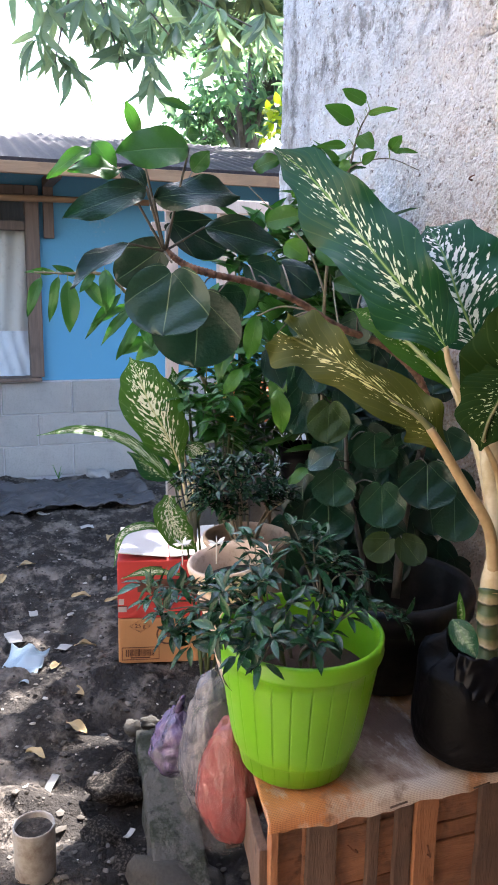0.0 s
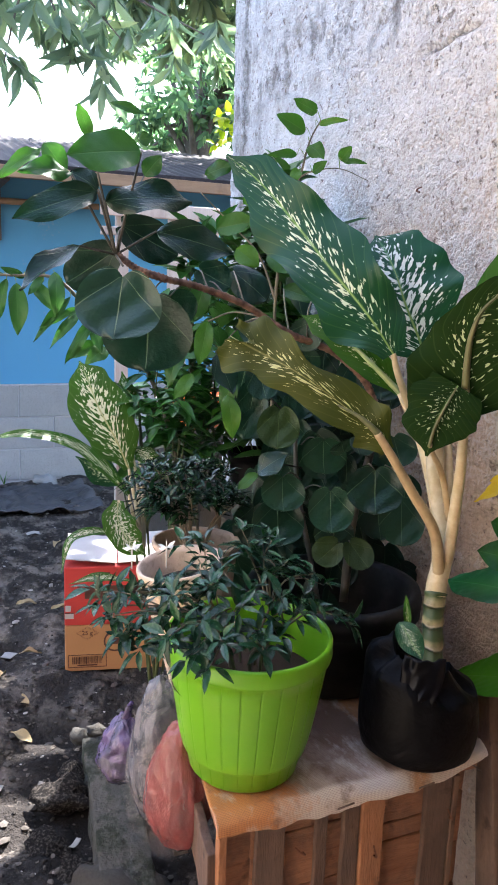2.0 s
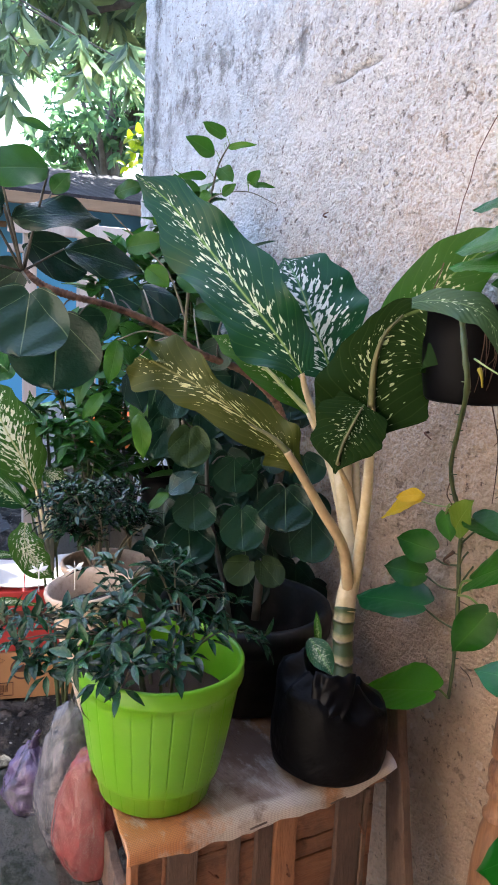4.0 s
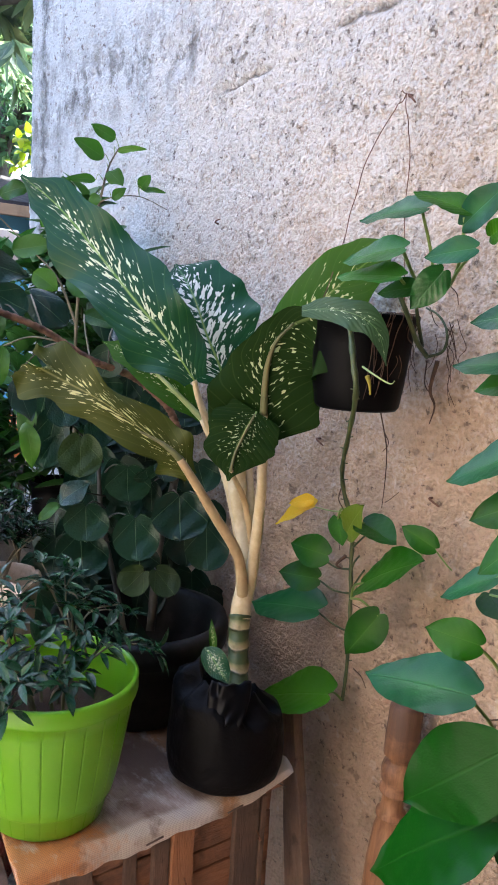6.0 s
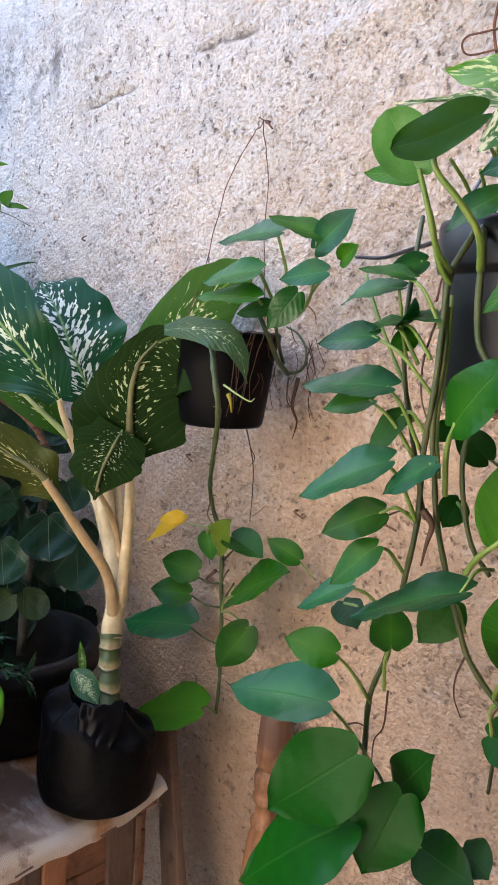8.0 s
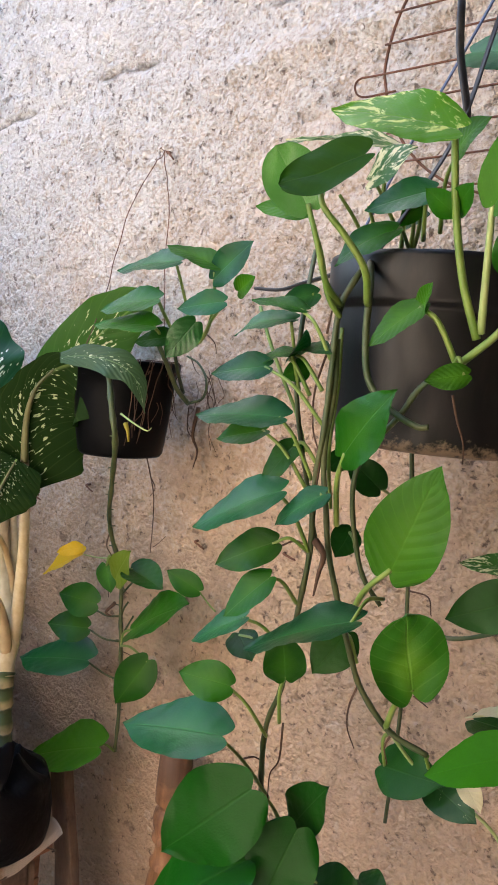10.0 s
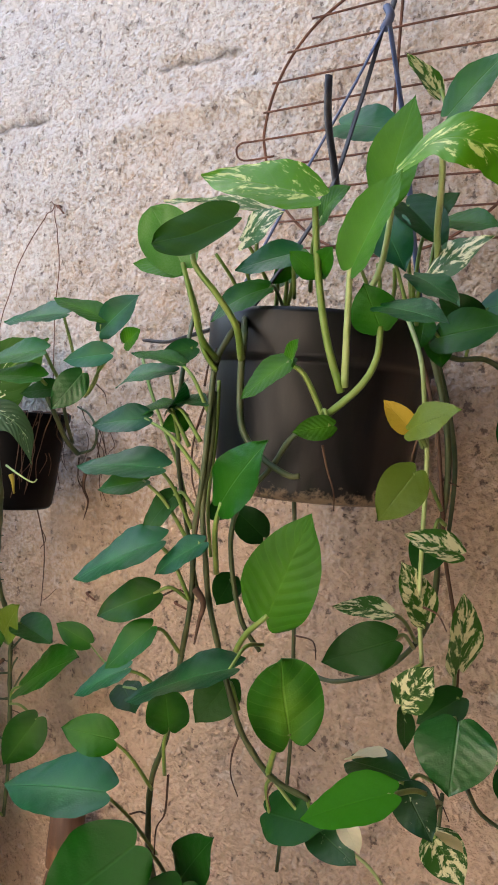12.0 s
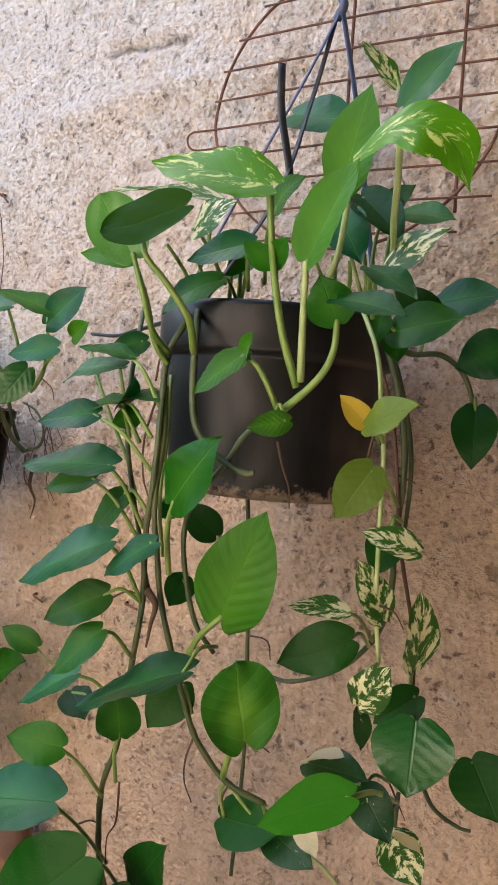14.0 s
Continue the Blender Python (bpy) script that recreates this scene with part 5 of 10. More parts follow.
stem(pothos, M_PALEPETIOLE, [(-0.325, 0.765, 0.867), (-0.312, 0.790, 0.833), (-0.290, 0.800, 0.812), (-0.242, 0.820, 0.785), (-0.214, 0.830, 0.751)], 0.0020, 0.0018, "stem")
stem(pothos, M_ROOT, [(-0.355, 0.750, 0.908), (-0.366, 0.755, 0.881), (-0.367, 0.757, 0.858), (-0.359, 0.760, 0.838)], 0.0013, 0.0006, "aerial_root")
stem(pothos, M_ROOT, [(-0.278, 0.735, 1.200), (-0.273, 0.738, 1.178), (-0.267, 0.742, 1.158), (-0.269, 0.750, 1.139)], 0.0013, 0.0006, "aerial_root")
stem(pothos, M_ROOT, [(-0.398, 0.720, 1.244), (-0.408, 0.720, 1.217), (-0.411, 0.715, 1.189), (-0.407, 0.712, 1.157), (-0.397, 0.712, 1.131), (-0.398, 0.712, 1.103)], 0.0013, 0.0006, "aerial_root")
stem(pothos, M_ROOT, [(-0.405, 0.720, 1.250), (-0.398, 0.715, 1.271), (-0.390, 0.715, 1.287)], 0.0013, 0.0006, "aerial_root")
stem(pothos, M_ROOT, [(-0.455, 0.725, 1.027), (-0.428, 0.725, 1.042), (-0.414, 0.725, 1.041)], 0.0013, 0.0006, "aerial_root")
stem(pothos, M_ROOT, [(-0.506, 0.770, 0.769), (-0.491, 0.770, 0.777), (-0.479, 0.770, 0.777)], 0.0013, 0.0006, "aerial_root")
stem(pothos, M_ROOT, [(-0.444, 0.755, 0.837), (-0.449, 0.760, 0.793), (-0.463, 0.765, 0.769), (-0.467, 0.770, 0.732)], 0.0013, 0.0006, "aerial_root")
stem(pothos, M_ROOT, [(-0.409, 0.955, 0.956), (-0.381, 0.950, 0.955), (-0.375, 0.950, 0.933)], 0.0013, 0.0006, "aerial_root")
stem(pothos, M_ROOT, [(-0.188, 0.775, 1.060), (-0.173, 0.780, 1.054), (-0.165, 0.785, 1.039)], 0.0013, 0.0006, "aerial_root")
stem(pothos, M_ROOT, [(-0.208, 0.770, 1.162), (-0.197, 0.760, 1.209), (-0.190, 0.758, 1.204)], 0.0013, 0.0006, "aerial_root")
stem(pothos, M_ROOT, [(-0.198, 0.880, 0.859), (-0.181, 0.890, 0.819)], 0.0013, 0.0006, "aerial_root")
stem(pothos, M_ROOT, [(-0.322, 0.770, 0.865), (-0.333, 0.775, 0.844), (-0.331, 0.780, 0.825)], 0.0013, 0.0006, "aerial_root")
stem(pothos, M_ROOT, [(-0.185, 0.800, 1.176), (-0.168, 0.800, 1.170)], 0.0013, 0.0006, "aerial_root")
stem(pothos, M_ROOT, [(-0.395, 0.965, 0.824), (-0.377, 0.970, 0.813)], 0.0013, 0.0006, "aerial_root")
stem(pothos, M_ROOT, [(-0.394, 0.712, 1.050), (-0.381, 0.708, 1.039), (-0.385, 0.708, 1.020), (-0.390, 0.710, 0.997)], 0.0042, 0.0010, "dry_sheath")
leaf(pothos, M_POTHOS, "heart", (-0.429, 0.715, 1.272), (-0.481, 0.695, 1.279), 0.034, (0.26, -0.37, 0.89), 0)
stem(pothos, M_PETIOLE, [(-0.395, 0.715, 1.225), (-0.412, 0.709, 1.258), (-0.433, 0.714, 1.272)], 0.0022, 0.0017, "petiole")
leaf(pothos, M_POTHOSSHEEN, "heart", (-0.433, 0.740, 1.291), (-0.464, 0.720, 1.280), 0.024, (0.57, -0.82, -0.11))
stem(pothos, M_PETIOLE, [(-0.455, 0.750, 1.268), (-0.444, 0.739, 1.290), (-0.436, 0.738, 1.290)], 0.0022, 0.0017, "petiole")
leaf(pothos, M_POTHOSSHEEN, "heart", (-0.444, 0.720, 1.263), (-0.504, 0.700, 1.244), 0.040, (-0.07, -0.57, 0.82))
stem(pothos, M_PETIOLE, [(-0.451, 0.740, 1.210), (-0.448, 0.724, 1.246), (-0.448, 0.719, 1.262)], 0.0022, 0.0017, "petiole")
leaf(pothos, M_POTHOSSHEEN, "heart", (-0.457, 0.700, 1.215), (-0.514, 0.680, 1.203), 0.037, (0.15, -0.79, 0.59), 0)
stem(pothos, M_PETIOLE, [(-0.396, 0.712, 1.162), (-0.426, 0.700, 1.198), (-0.461, 0.699, 1.214)], 0.0022, 0.0017, "petiole")
leaf(pothos, M_POTHOS, "heart", (-0.442, 0.720, 1.231), (-0.480, 0.700, 1.216), 0.027, (-0.05, -0.53, 0.84))
stem(pothos, M_PETIOLE, [(-0.443, 0.735, 1.193), (-0.443, 0.722, 1.222), (-0.445, 0.718, 1.230)], 0.0022, 0.0017, "petiole")
leaf(pothos, M_POTHOSSHEEN, "heart", (-0.452, 0.725, 1.223), (-0.418, 0.705, 1.252), 0.029, (0.70, 0.17, -0.70))
stem(pothos, M_PETIOLE, [(-0.419, 0.720, 1.189), (-0.435, 0.716, 1.216), (-0.449, 0.723, 1.225)], 0.0022, 0.0017, "petiole")
leaf(pothos, M_POTHOSDARK, "heart", (-0.449, 0.730, 1.228), (-0.391, 0.710, 1.231), 0.037, (-0.18, -0.40, 0.90))
stem(pothos, M_PETIOLE, [(-0.402, 0.715, 1.195), (-0.425, 0.716, 1.222), (-0.445, 0.729, 1.228)], 0.0022, 0.0017, "petiole")
leaf(pothos, M_POTHOS, "heart", (-0.438, 0.740, 1.217), (-0.455, 0.720, 1.206), 0.024, (0.74, -0.67, 0.07))
leaf(pothos, M_POTHOSSHEEN, "heart", (-0.428, 0.690, 1.167), (-0.522, 0.670, 1.160), 0.058, (0.04, -0.49, 0.87), 0)
stem(pothos, M_PETIOLE, [(-0.406, 0.715, 1.108), (-0.417, 0.696, 1.148), (-0.432, 0.689, 1.167)], 0.0022, 0.0017, "petiole")
leaf(pothos, M_POTHOS, "heart", (-0.458, 0.705, 1.152), (-0.506, 0.685, 1.138), 0.032, (0.19, -0.82, 0.54))
stem(pothos, M_PETIOLE, [(-0.408, 0.715, 1.094), (-0.433, 0.704, 1.133), (-0.462, 0.704, 1.151)], 0.0022, 0.0017, "petiole")
leaf(pothos, M_POTHOSDARK, "heart", (-0.427, 0.715, 1.142), (-0.450, 0.695, 1.098), 0.032, (-0.01, -0.91, 0.42), 1)
stem(pothos, M_PETIOLE, [(-0.401, 0.713, 1.125), (-0.414, 0.708, 1.143), (-0.429, 0.714, 1.139)], 0.0022, 0.0017, "petiole")
leaf(pothos, M_POTHOSSHEEN, "heart", (-0.420, 0.685, 1.097), (-0.511, 0.665, 1.047), 0.063, (-0.24, -0.66, 0.71), 0)
stem(pothos, M_PETIOLE, [(-0.406, 0.720, 1.036), (-0.413, 0.697, 1.077), (-0.423, 0.684, 1.095)], 0.0022, 0.0017, "petiole")
leaf(pothos, M_POTHOSSHEEN, "heart", (-0.373, 0.690, 1.101), (-0.413, 0.670, 1.066), 0.034, (-0.13, -0.79, 0.60), 1)
stem(pothos, M_PETIOLE, [(-0.401, 0.715, 1.081), (-0.387, 0.696, 1.101), (-0.376, 0.689, 1.099)], 0.0022, 0.0017, "petiole")
leaf(pothos, M_POTHOS, "heart", (-0.432, 0.700, 1.043), (-0.491, 0.680, 1.011), 0.042, (0.09, -0.91, 0.40), 1)
stem(pothos, M_PETIOLE, [(-0.407, 0.720, 1.036), (-0.419, 0.704, 1.049), (-0.435, 0.699, 1.041)], 0.0022, 0.0017, "petiole")
leaf(pothos, M_POTHOS, "heart", (-0.432, 0.695, 1.009), (-0.471, 0.675, 0.963), 0.038, (-0.06, -0.89, 0.44), 0)
stem(pothos, M_PETIOLE, [(-0.421, 0.728, 0.979), (-0.426, 0.706, 1.004), (-0.434, 0.694, 1.006)], 0.0022, 0.0017, "petiole")
leaf(pothos, M_POTHOSSHEEN, "heart", (-0.467, 0.705, 0.958), (-0.520, 0.685, 0.922), 0.040, (-0.27, -0.61, 0.74), 0)
stem(pothos, M_PETIOLE, [(-0.439, 0.742, 0.918), (-0.453, 0.718, 0.948), (-0.470, 0.704, 0.956)], 0.0022, 0.0017, "petiole")
leaf(pothos, M_POTHOSDARK, "heart", (-0.498, 0.735, 0.926), (-0.461, 0.715, 0.909), 0.036, (0.06, -0.58, 0.81))
stem(pothos, M_PETIOLE, [(-0.447, 0.745, 0.904), (-0.473, 0.734, 0.925), (-0.495, 0.733, 0.925)], 0.0022, 0.0017, "petiole")
leaf(pothos, M_POTHOSSHEEN, "heart", (-0.330, 0.690, 0.991), (-0.439, 0.670, 0.939), 0.073, (-0.35, -0.34, 0.87), 0)
stem(pothos, M_PETIOLE, [(-0.333, 0.745, 1.001), (-0.332, 0.712, 1.006), (-0.334, 0.689, 0.989)], 0.0022, 0.0017, "petiole")
leaf(pothos, M_POTHOS, "heart", (-0.425, 0.725, 0.899), (-0.420, 0.705, 0.957), 0.044, (0.65, -0.70, -0.30), 1)
stem(pothos, M_PETIOLE, [(-0.449, 0.755, 0.836), (-0.437, 0.734, 0.877), (-0.425, 0.724, 0.903)], 0.0022, 0.0017, "petiole")
leaf(pothos, M_POTHOSDARK, "heart", (-0.374, 0.755, 0.956), (-0.400, 0.735, 0.910), 0.047, (0.42, -0.89, 0.15))
stem(pothos, M_PETIOLE, [(-0.356, 0.745, 0.931), (-0.365, 0.744, 0.954), (-0.376, 0.754, 0.953)], 0.0022, 0.0017, "petiole")
leaf(pothos, M_POTHOS, "heart", (-0.484, 0.710, 0.878), (-0.540, 0.690, 0.882), 0.043, (0.33, -0.85, 0.42), 1)
stem(pothos, M_PETIOLE, [(-0.466, 0.757, 0.814), (-0.475, 0.728, 0.856), (-0.488, 0.709, 0.878)], 0.0022, 0.0017, "petiole")
leaf(pothos, M_POTHOSSHEEN, "heart", (-0.482, 0.700, 0.827), (-0.610, 0.680, 0.803), 0.079, (-0.07, -0.53, 0.84), 0)
stem(pothos, M_PETIOLE, [(-0.480, 0.790, 0.725), (-0.481, 0.739, 0.786), (-0.486, 0.699, 0.826)], 0.0022, 0.0017, "petiole")
leaf(pothos, M_POTHOSDEEP, "heart", (-0.439, 0.700, 0.786), (-0.537, 0.680, 0.686), 0.097, (0.13, -0.99, 0.07), 1)
stem(pothos, M_PETIOLE, [(-0.443, 0.790, 0.682), (-0.441, 0.739, 0.754), (-0.442, 0.699, 0.783)], 0.0022, 0.0017, "petiole")
leaf(pothos, M_POTHOSDEEP, "heart", (-0.446, 0.710, 0.703), (-0.582, 0.690, 0.566), 0.116, (-0.37, -0.79, 0.49), 0)
stem(pothos, M_PETIOLE, [(-0.441, 0.800, 0.637), (-0.444, 0.749, 0.690), (-0.449, 0.710, 0.700)], 0.0022, 0.0017, "petiole")
leaf(pothos, M_POTHOSDEEP, "heart", (-0.403, 0.735, 0.744), (-0.431, 0.715, 0.650), 0.076, (0.36, -0.93, 0.09), 1)
stem(pothos, M_PETIOLE, [(-0.441, 0.790, 0.662), (-0.422, 0.756, 0.713), (-0.404, 0.734, 0.740)], 0.0022, 0.0017, "petiole")
leaf(pothos, M_POTHOSDARK, "heart", (-0.429, 0.770, 0.725), (-0.377, 0.750, 0.795), 0.054, (-0.26, -0.96, -0.08), 1)
stem(pothos, M_PETIOLE, [(-0.434, 0.800, 0.682), (-0.431, 0.779, 0.714), (-0.427, 0.769, 0.728)], 0.0022, 0.0017, "petiole")
leaf(pothos, M_POTHOSDARK, "heart", (-0.403, 0.780, 0.666), (-0.326, 0.760, 0.672), 0.059, (-0.24, -0.74, 0.63), 0)
stem(pothos, M_PETIOLE, [(-0.434, 0.800, 0.641), (-0.418, 0.784, 0.663), (-0.399, 0.779, 0.666)], 0.0022, 0.0017, "petiole")
leaf(pothos, M_POTHOSDARK, "heart", (-0.362, 0.800, 0.678), (-0.320, 0.780, 0.672), 0.047, (-0.19, -0.63, 0.76), 1)
leaf(pothos, M_POTHOSDARK, "heart", (-0.347, 0.800, 0.811), (-0.269, 0.780, 0.826), 0.054, (-0.30, -0.85, 0.43), 0)
stem(pothos, M_PETIOLE, [(-0.324, 0.765, 0.866), (-0.336, 0.776, 0.849), (-0.343, 0.799, 0.812)], 0.0022, 0.0017, "petiole")
leaf(pothos, M_POTHOS, "heart", (-0.361, 0.695, 1.137), (-0.300, 0.675, 1.202), 0.055, (-0.29, -0.96, -0.02), 1)
stem(pothos, M_PETIOLE, [(-0.381, 0.727, 1.066), (-0.371, 0.705, 1.112), (-0.358, 0.694, 1.140)], 0.0030, 0.0023, "petiole")
leaf(pothos, M_POTHOSDARK, "heart", (-0.409, 0.860, 1.088), (-0.443, 0.840, 1.122), 0.039, (0.56, -0.82, 0.08))
stem(pothos, M_PETIOLE, [(-0.423, 0.950, 1.046), (-0.416, 0.899, 1.077), (-0.412, 0.858, 1.091)], 0.0022, 0.0017, "petiole")
leaf(pothos, M_POTHOSDARK, "heart", (-0.423, 0.800, 1.126), (-0.432, 0.780, 1.111), 0.024, (0.73, -0.59, 0.34))
leaf(pothos, M_POTHOSDARK, "heart", (-0.392, 0.775, 1.055), (-0.397, 0.755, 1.027), 0.032, (0.58, -0.71, 0.40))
stem(pothos, M_PETIOLE, [(-0.354, 0.735, 1.026), (-0.373, 0.749, 1.050), (-0.393, 0.773, 1.052)], 0.0022, 0.0017, "petiole")
leaf(pothos, M_POTHOSRIB, "heart", (-0.314, 0.715, 1.035), (-0.263, 0.695, 1.141), 0.072, (0.14, -0.96, -0.25), 0)
stem(pothos, M_PETIOLE, [(-0.367, 0.735, 0.966), (-0.341, 0.719, 1.010), (-0.312, 0.714, 1.039)], 0.0034, 0.0027, "petiole")
leaf(pothos, M_POTHOSROUND, "round", (-0.276, 0.705, 0.937), (-0.281, 0.685, 1.013), 0.071, (0.75, -0.65, -0.12), 1)
stem(pothos, M_PETIOLE, [(-0.329, 0.765, 0.868), (-0.302, 0.729, 0.913), (-0.276, 0.704, 0.941)], 0.0034, 0.0027, "petiole")
leaf(pothos, M_POTHOSLIGHT, "heart", (-0.246, 0.690, 1.218), (-0.275, 0.670, 1.210), 0.022, (0.56, -0.83, 0.05), 1)
stem(pothos, M_PETIOLE, [(-0.264, 0.700, 1.224), (-0.255, 0.689, 1.231), (-0.249, 0.688, 1.217)], 0.0022, 0.0017, "petiole")
leaf(pothos, M_POTHOSLIGHT, "heart", (-0.289, 0.685, 1.274), (-0.326, 0.665, 1.236), 0.034, (-0.10, -0.84, 0.54), 0)
stem(pothos, M_PETIOLE, [(-0.261, 0.700, 1.225), (-0.275, 0.686, 1.260), (-0.292, 0.684, 1.271)], 0.0028, 0.0022, "petiole")
leaf(pothos, M_POTHOSLIGHT, "heart", (-0.293, 0.690, 1.267), (-0.275, 0.670, 1.290), 0.021, (-0.63, -0.76, -0.16))
leaf(pothos, M_POTHOSYELLOW, "heart", (-0.186, 0.715, 1.219), (-0.204, 0.695, 1.242), 0.021, (0.55, -0.79, -0.26), 2)
stem(pothos, M_PETIOLE, [(-0.190, 0.758, 1.204), (-0.188, 0.730, 1.222), (-0.188, 0.713, 1.222)], 0.0022, 0.0017, "petiole")
leaf(pothos, M_POTHOSOLIVE, "heart", (-0.184, 0.705, 1.218), (-0.134, 0.685, 1.236), 0.034, (-0.46, -0.80, 0.38), 1)
stem(pothos, M_PETIOLE, [(-0.186, 0.758, 1.204), (-0.185, 0.726, 1.221), (-0.180, 0.704, 1.219)], 0.0022, 0.0017, "petiole")
leaf(pothos, M_POTHOSOLIVE, "heart", (-0.175, 0.705, 1.185), (-0.198, 0.685, 1.142), 0.040, (0.42, -0.89, 0.19), 0)
stem(pothos, M_PETIOLE, [(-0.183, 0.800, 1.147), (-0.179, 0.746, 1.176), (-0.177, 0.703, 1.182)], 0.0022, 0.0017, "petiole")
leaf(pothos, M_POTHOSWHITE, "heart", (-0.148, 0.755, 1.115), (-0.193, 0.735, 1.128), 0.031, (0.46, -0.63, 0.63), 0)
stem(pothos, M_PETIOLE, [(-0.181, 0.820, 1.099), (-0.164, 0.781, 1.117), (-0.152, 0.753, 1.116)], 0.0022, 0.0017, "petiole")
leaf(pothos, M_POTHOSDARK, "heart", (-0.189, 0.800, 1.122), (-0.194, 0.780, 1.084), 0.036, (0.36, -0.84, 0.40))
stem(pothos, M_PETIOLE, [(-0.181, 0.810, 1.132), (-0.185, 0.799, 1.137), (-0.189, 0.798, 1.118)], 0.0022, 0.0017, "petiole")
leaf(pothos, M_POTHOSWHITE, "heart", (-0.183, 0.780, 1.046), (-0.204, 0.760, 1.100), 0.037, (0.83, -0.55, 0.12), 1)
stem(pothos, M_PETIOLE, [(-0.197, 0.840, 1.051), (-0.190, 0.804, 1.058), (-0.184, 0.779, 1.050)], 0.0022, 0.0017, "petiole")
leaf(pothos, M_POTHOSWHITE, "heart", (-0.212, 0.765, 1.051), (-0.261, 0.745, 1.051), 0.032, (0.18, -0.43, 0.89), 0)
stem(pothos, M_PETIOLE, [(-0.219, 0.860, 1.004), (-0.215, 0.806, 1.037), (-0.216, 0.763, 1.051)], 0.0022, 0.0017, "petiole")
leaf(pothos, M_POTHOSDARK, "heart", (-0.212, 0.780, 1.023), (-0.276, 0.760, 0.993), 0.048, (0.21, -0.96, 0.19), 1)
stem(pothos, M_PETIOLE, [(-0.223, 0.865, 0.996), (-0.217, 0.817, 1.020), (-0.215, 0.779, 1.021)], 0.0022, 0.0017, "petiole")
leaf(pothos, M_POTHOSWHITE, "heart", (-0.197, 0.770, 0.969), (-0.163, 0.750, 1.016), 0.038, (-0.11, -0.94, -0.32), 1)
stem(pothos, M_PETIOLE, [(-0.186, 0.785, 1.005), (-0.192, 0.772, 0.997), (-0.195, 0.769, 0.972)], 0.0022, 0.0017, "petiole")
leaf(pothos, M_POTHOSFLECK, "heart", (-0.216, 0.830, 0.943), (-0.206, 0.810, 0.911), 0.023, (0.77, -0.40, 0.49))
stem(pothos, M_PETIOLE, [(-0.208, 0.800, 0.959), (-0.212, 0.809, 0.961), (-0.215, 0.828, 0.940)], 0.0022, 0.0017, "petiole")
leaf(pothos, M_POTHOSWHITE, "heart", (-0.156, 0.800, 1.004), (-0.151, 0.780, 1.077), 0.046, (0.89, -0.41, -0.17), 0)
stem(pothos, M_PETIOLE, [(-0.177, 0.860, 0.967), (-0.166, 0.824, 0.996), (-0.156, 0.799, 1.008)], 0.0022, 0.0017, "petiole")
leaf(pothos, M_POTHOSDARK, "heart", (-0.160, 0.830, 0.969), (-0.196, 0.810, 0.940), 0.037, (0.26, -0.92, 0.31))
stem(pothos, M_PETIOLE, [(-0.177, 0.865, 0.954), (-0.168, 0.841, 0.972), (-0.163, 0.828, 0.967)], 0.0022, 0.0017, "petiole")
leaf(pothos, M_POTHOSGLOSS, "heart", (-0.146, 0.775, 0.964), (-0.144, 0.755, 0.905), 0.071, (0.25, -0.91, 0.32), 1)
stem(pothos, M_PETIOLE, [(-0.178, 0.870, 0.919), (-0.162, 0.817, 0.952), (-0.146, 0.774, 0.960)], 0.0022, 0.0017, "petiole")
leaf(pothos, M_POTHOSDARK, "heart", (-0.122, 0.905, 0.893), (-0.089, 0.885, 0.846), 0.062, (0.12, -0.88, 0.46), 0)
stem(pothos, M_PETIOLE, [(-0.173, 0.920, 0.854), (-0.147, 0.907, 0.883), (-0.120, 0.904, 0.890)], 0.0022, 0.0017, "petiole")
leaf(pothos, M_POTHOSFLECK, "heart", (-0.254, 0.800, 0.891), (-0.186, 0.780, 0.898), 0.043, (-0.22, -0.42, 0.88), 0)
stem(pothos, M_PETIOLE, [(-0.212, 0.870, 0.847), (-0.233, 0.829, 0.879), (-0.250, 0.799, 0.891)], 0.0022, 0.0017, "petiole")
leaf(pothos, M_POTHOSCREAM, "heart", (-0.253, 0.795, 0.895), (-0.209, 0.775, 0.917), 0.032, (-0.44, 0.02, 0.90))
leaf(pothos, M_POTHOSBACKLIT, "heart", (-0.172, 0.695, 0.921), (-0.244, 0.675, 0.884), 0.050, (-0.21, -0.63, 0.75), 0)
stem(pothos, M_PETIOLE, [(-0.188, 0.880, 0.839), (-0.180, 0.781, 0.890), (-0.175, 0.694, 0.919)], 0.0030, 0.0023, "petiole")
leaf(pothos, M_POTHOSFLECK, "heart", (-0.204, 0.810, 0.878), (-0.166, 0.790, 0.843), 0.041, (0.12, -0.80, 0.59), 1)
stem(pothos, M_PETIOLE, [(-0.198, 0.880, 0.859), (-0.201, 0.839, 0.879), (-0.201, 0.809, 0.875)], 0.0022, 0.0017, "petiole")
leaf(pothos, M_POTHOSFLECK, "heart", (-0.293, 0.800, 0.815), (-0.234, 0.780, 0.802), 0.041, (-0.11, -0.75, 0.65), 0)
stem(pothos, M_PETIOLE, [(-0.289, 0.780, 0.849), (-0.291, 0.784, 0.842), (-0.289, 0.799, 0.814)], 0.0022, 0.0017, "petiole")
leaf(pothos, M_POTHOSCREAM, "heart", (-0.255, 0.790, 0.833), (-0.228, 0.770, 0.819), 0.022, (0.11, -0.47, 0.88), 1)
leaf(pothos, M_POTHOSWHITE, "heart", (-0.179, 0.830, 0.830), (-0.140, 0.810, 0.803), 0.044, (0.03, -0.78, 0.63), 0)
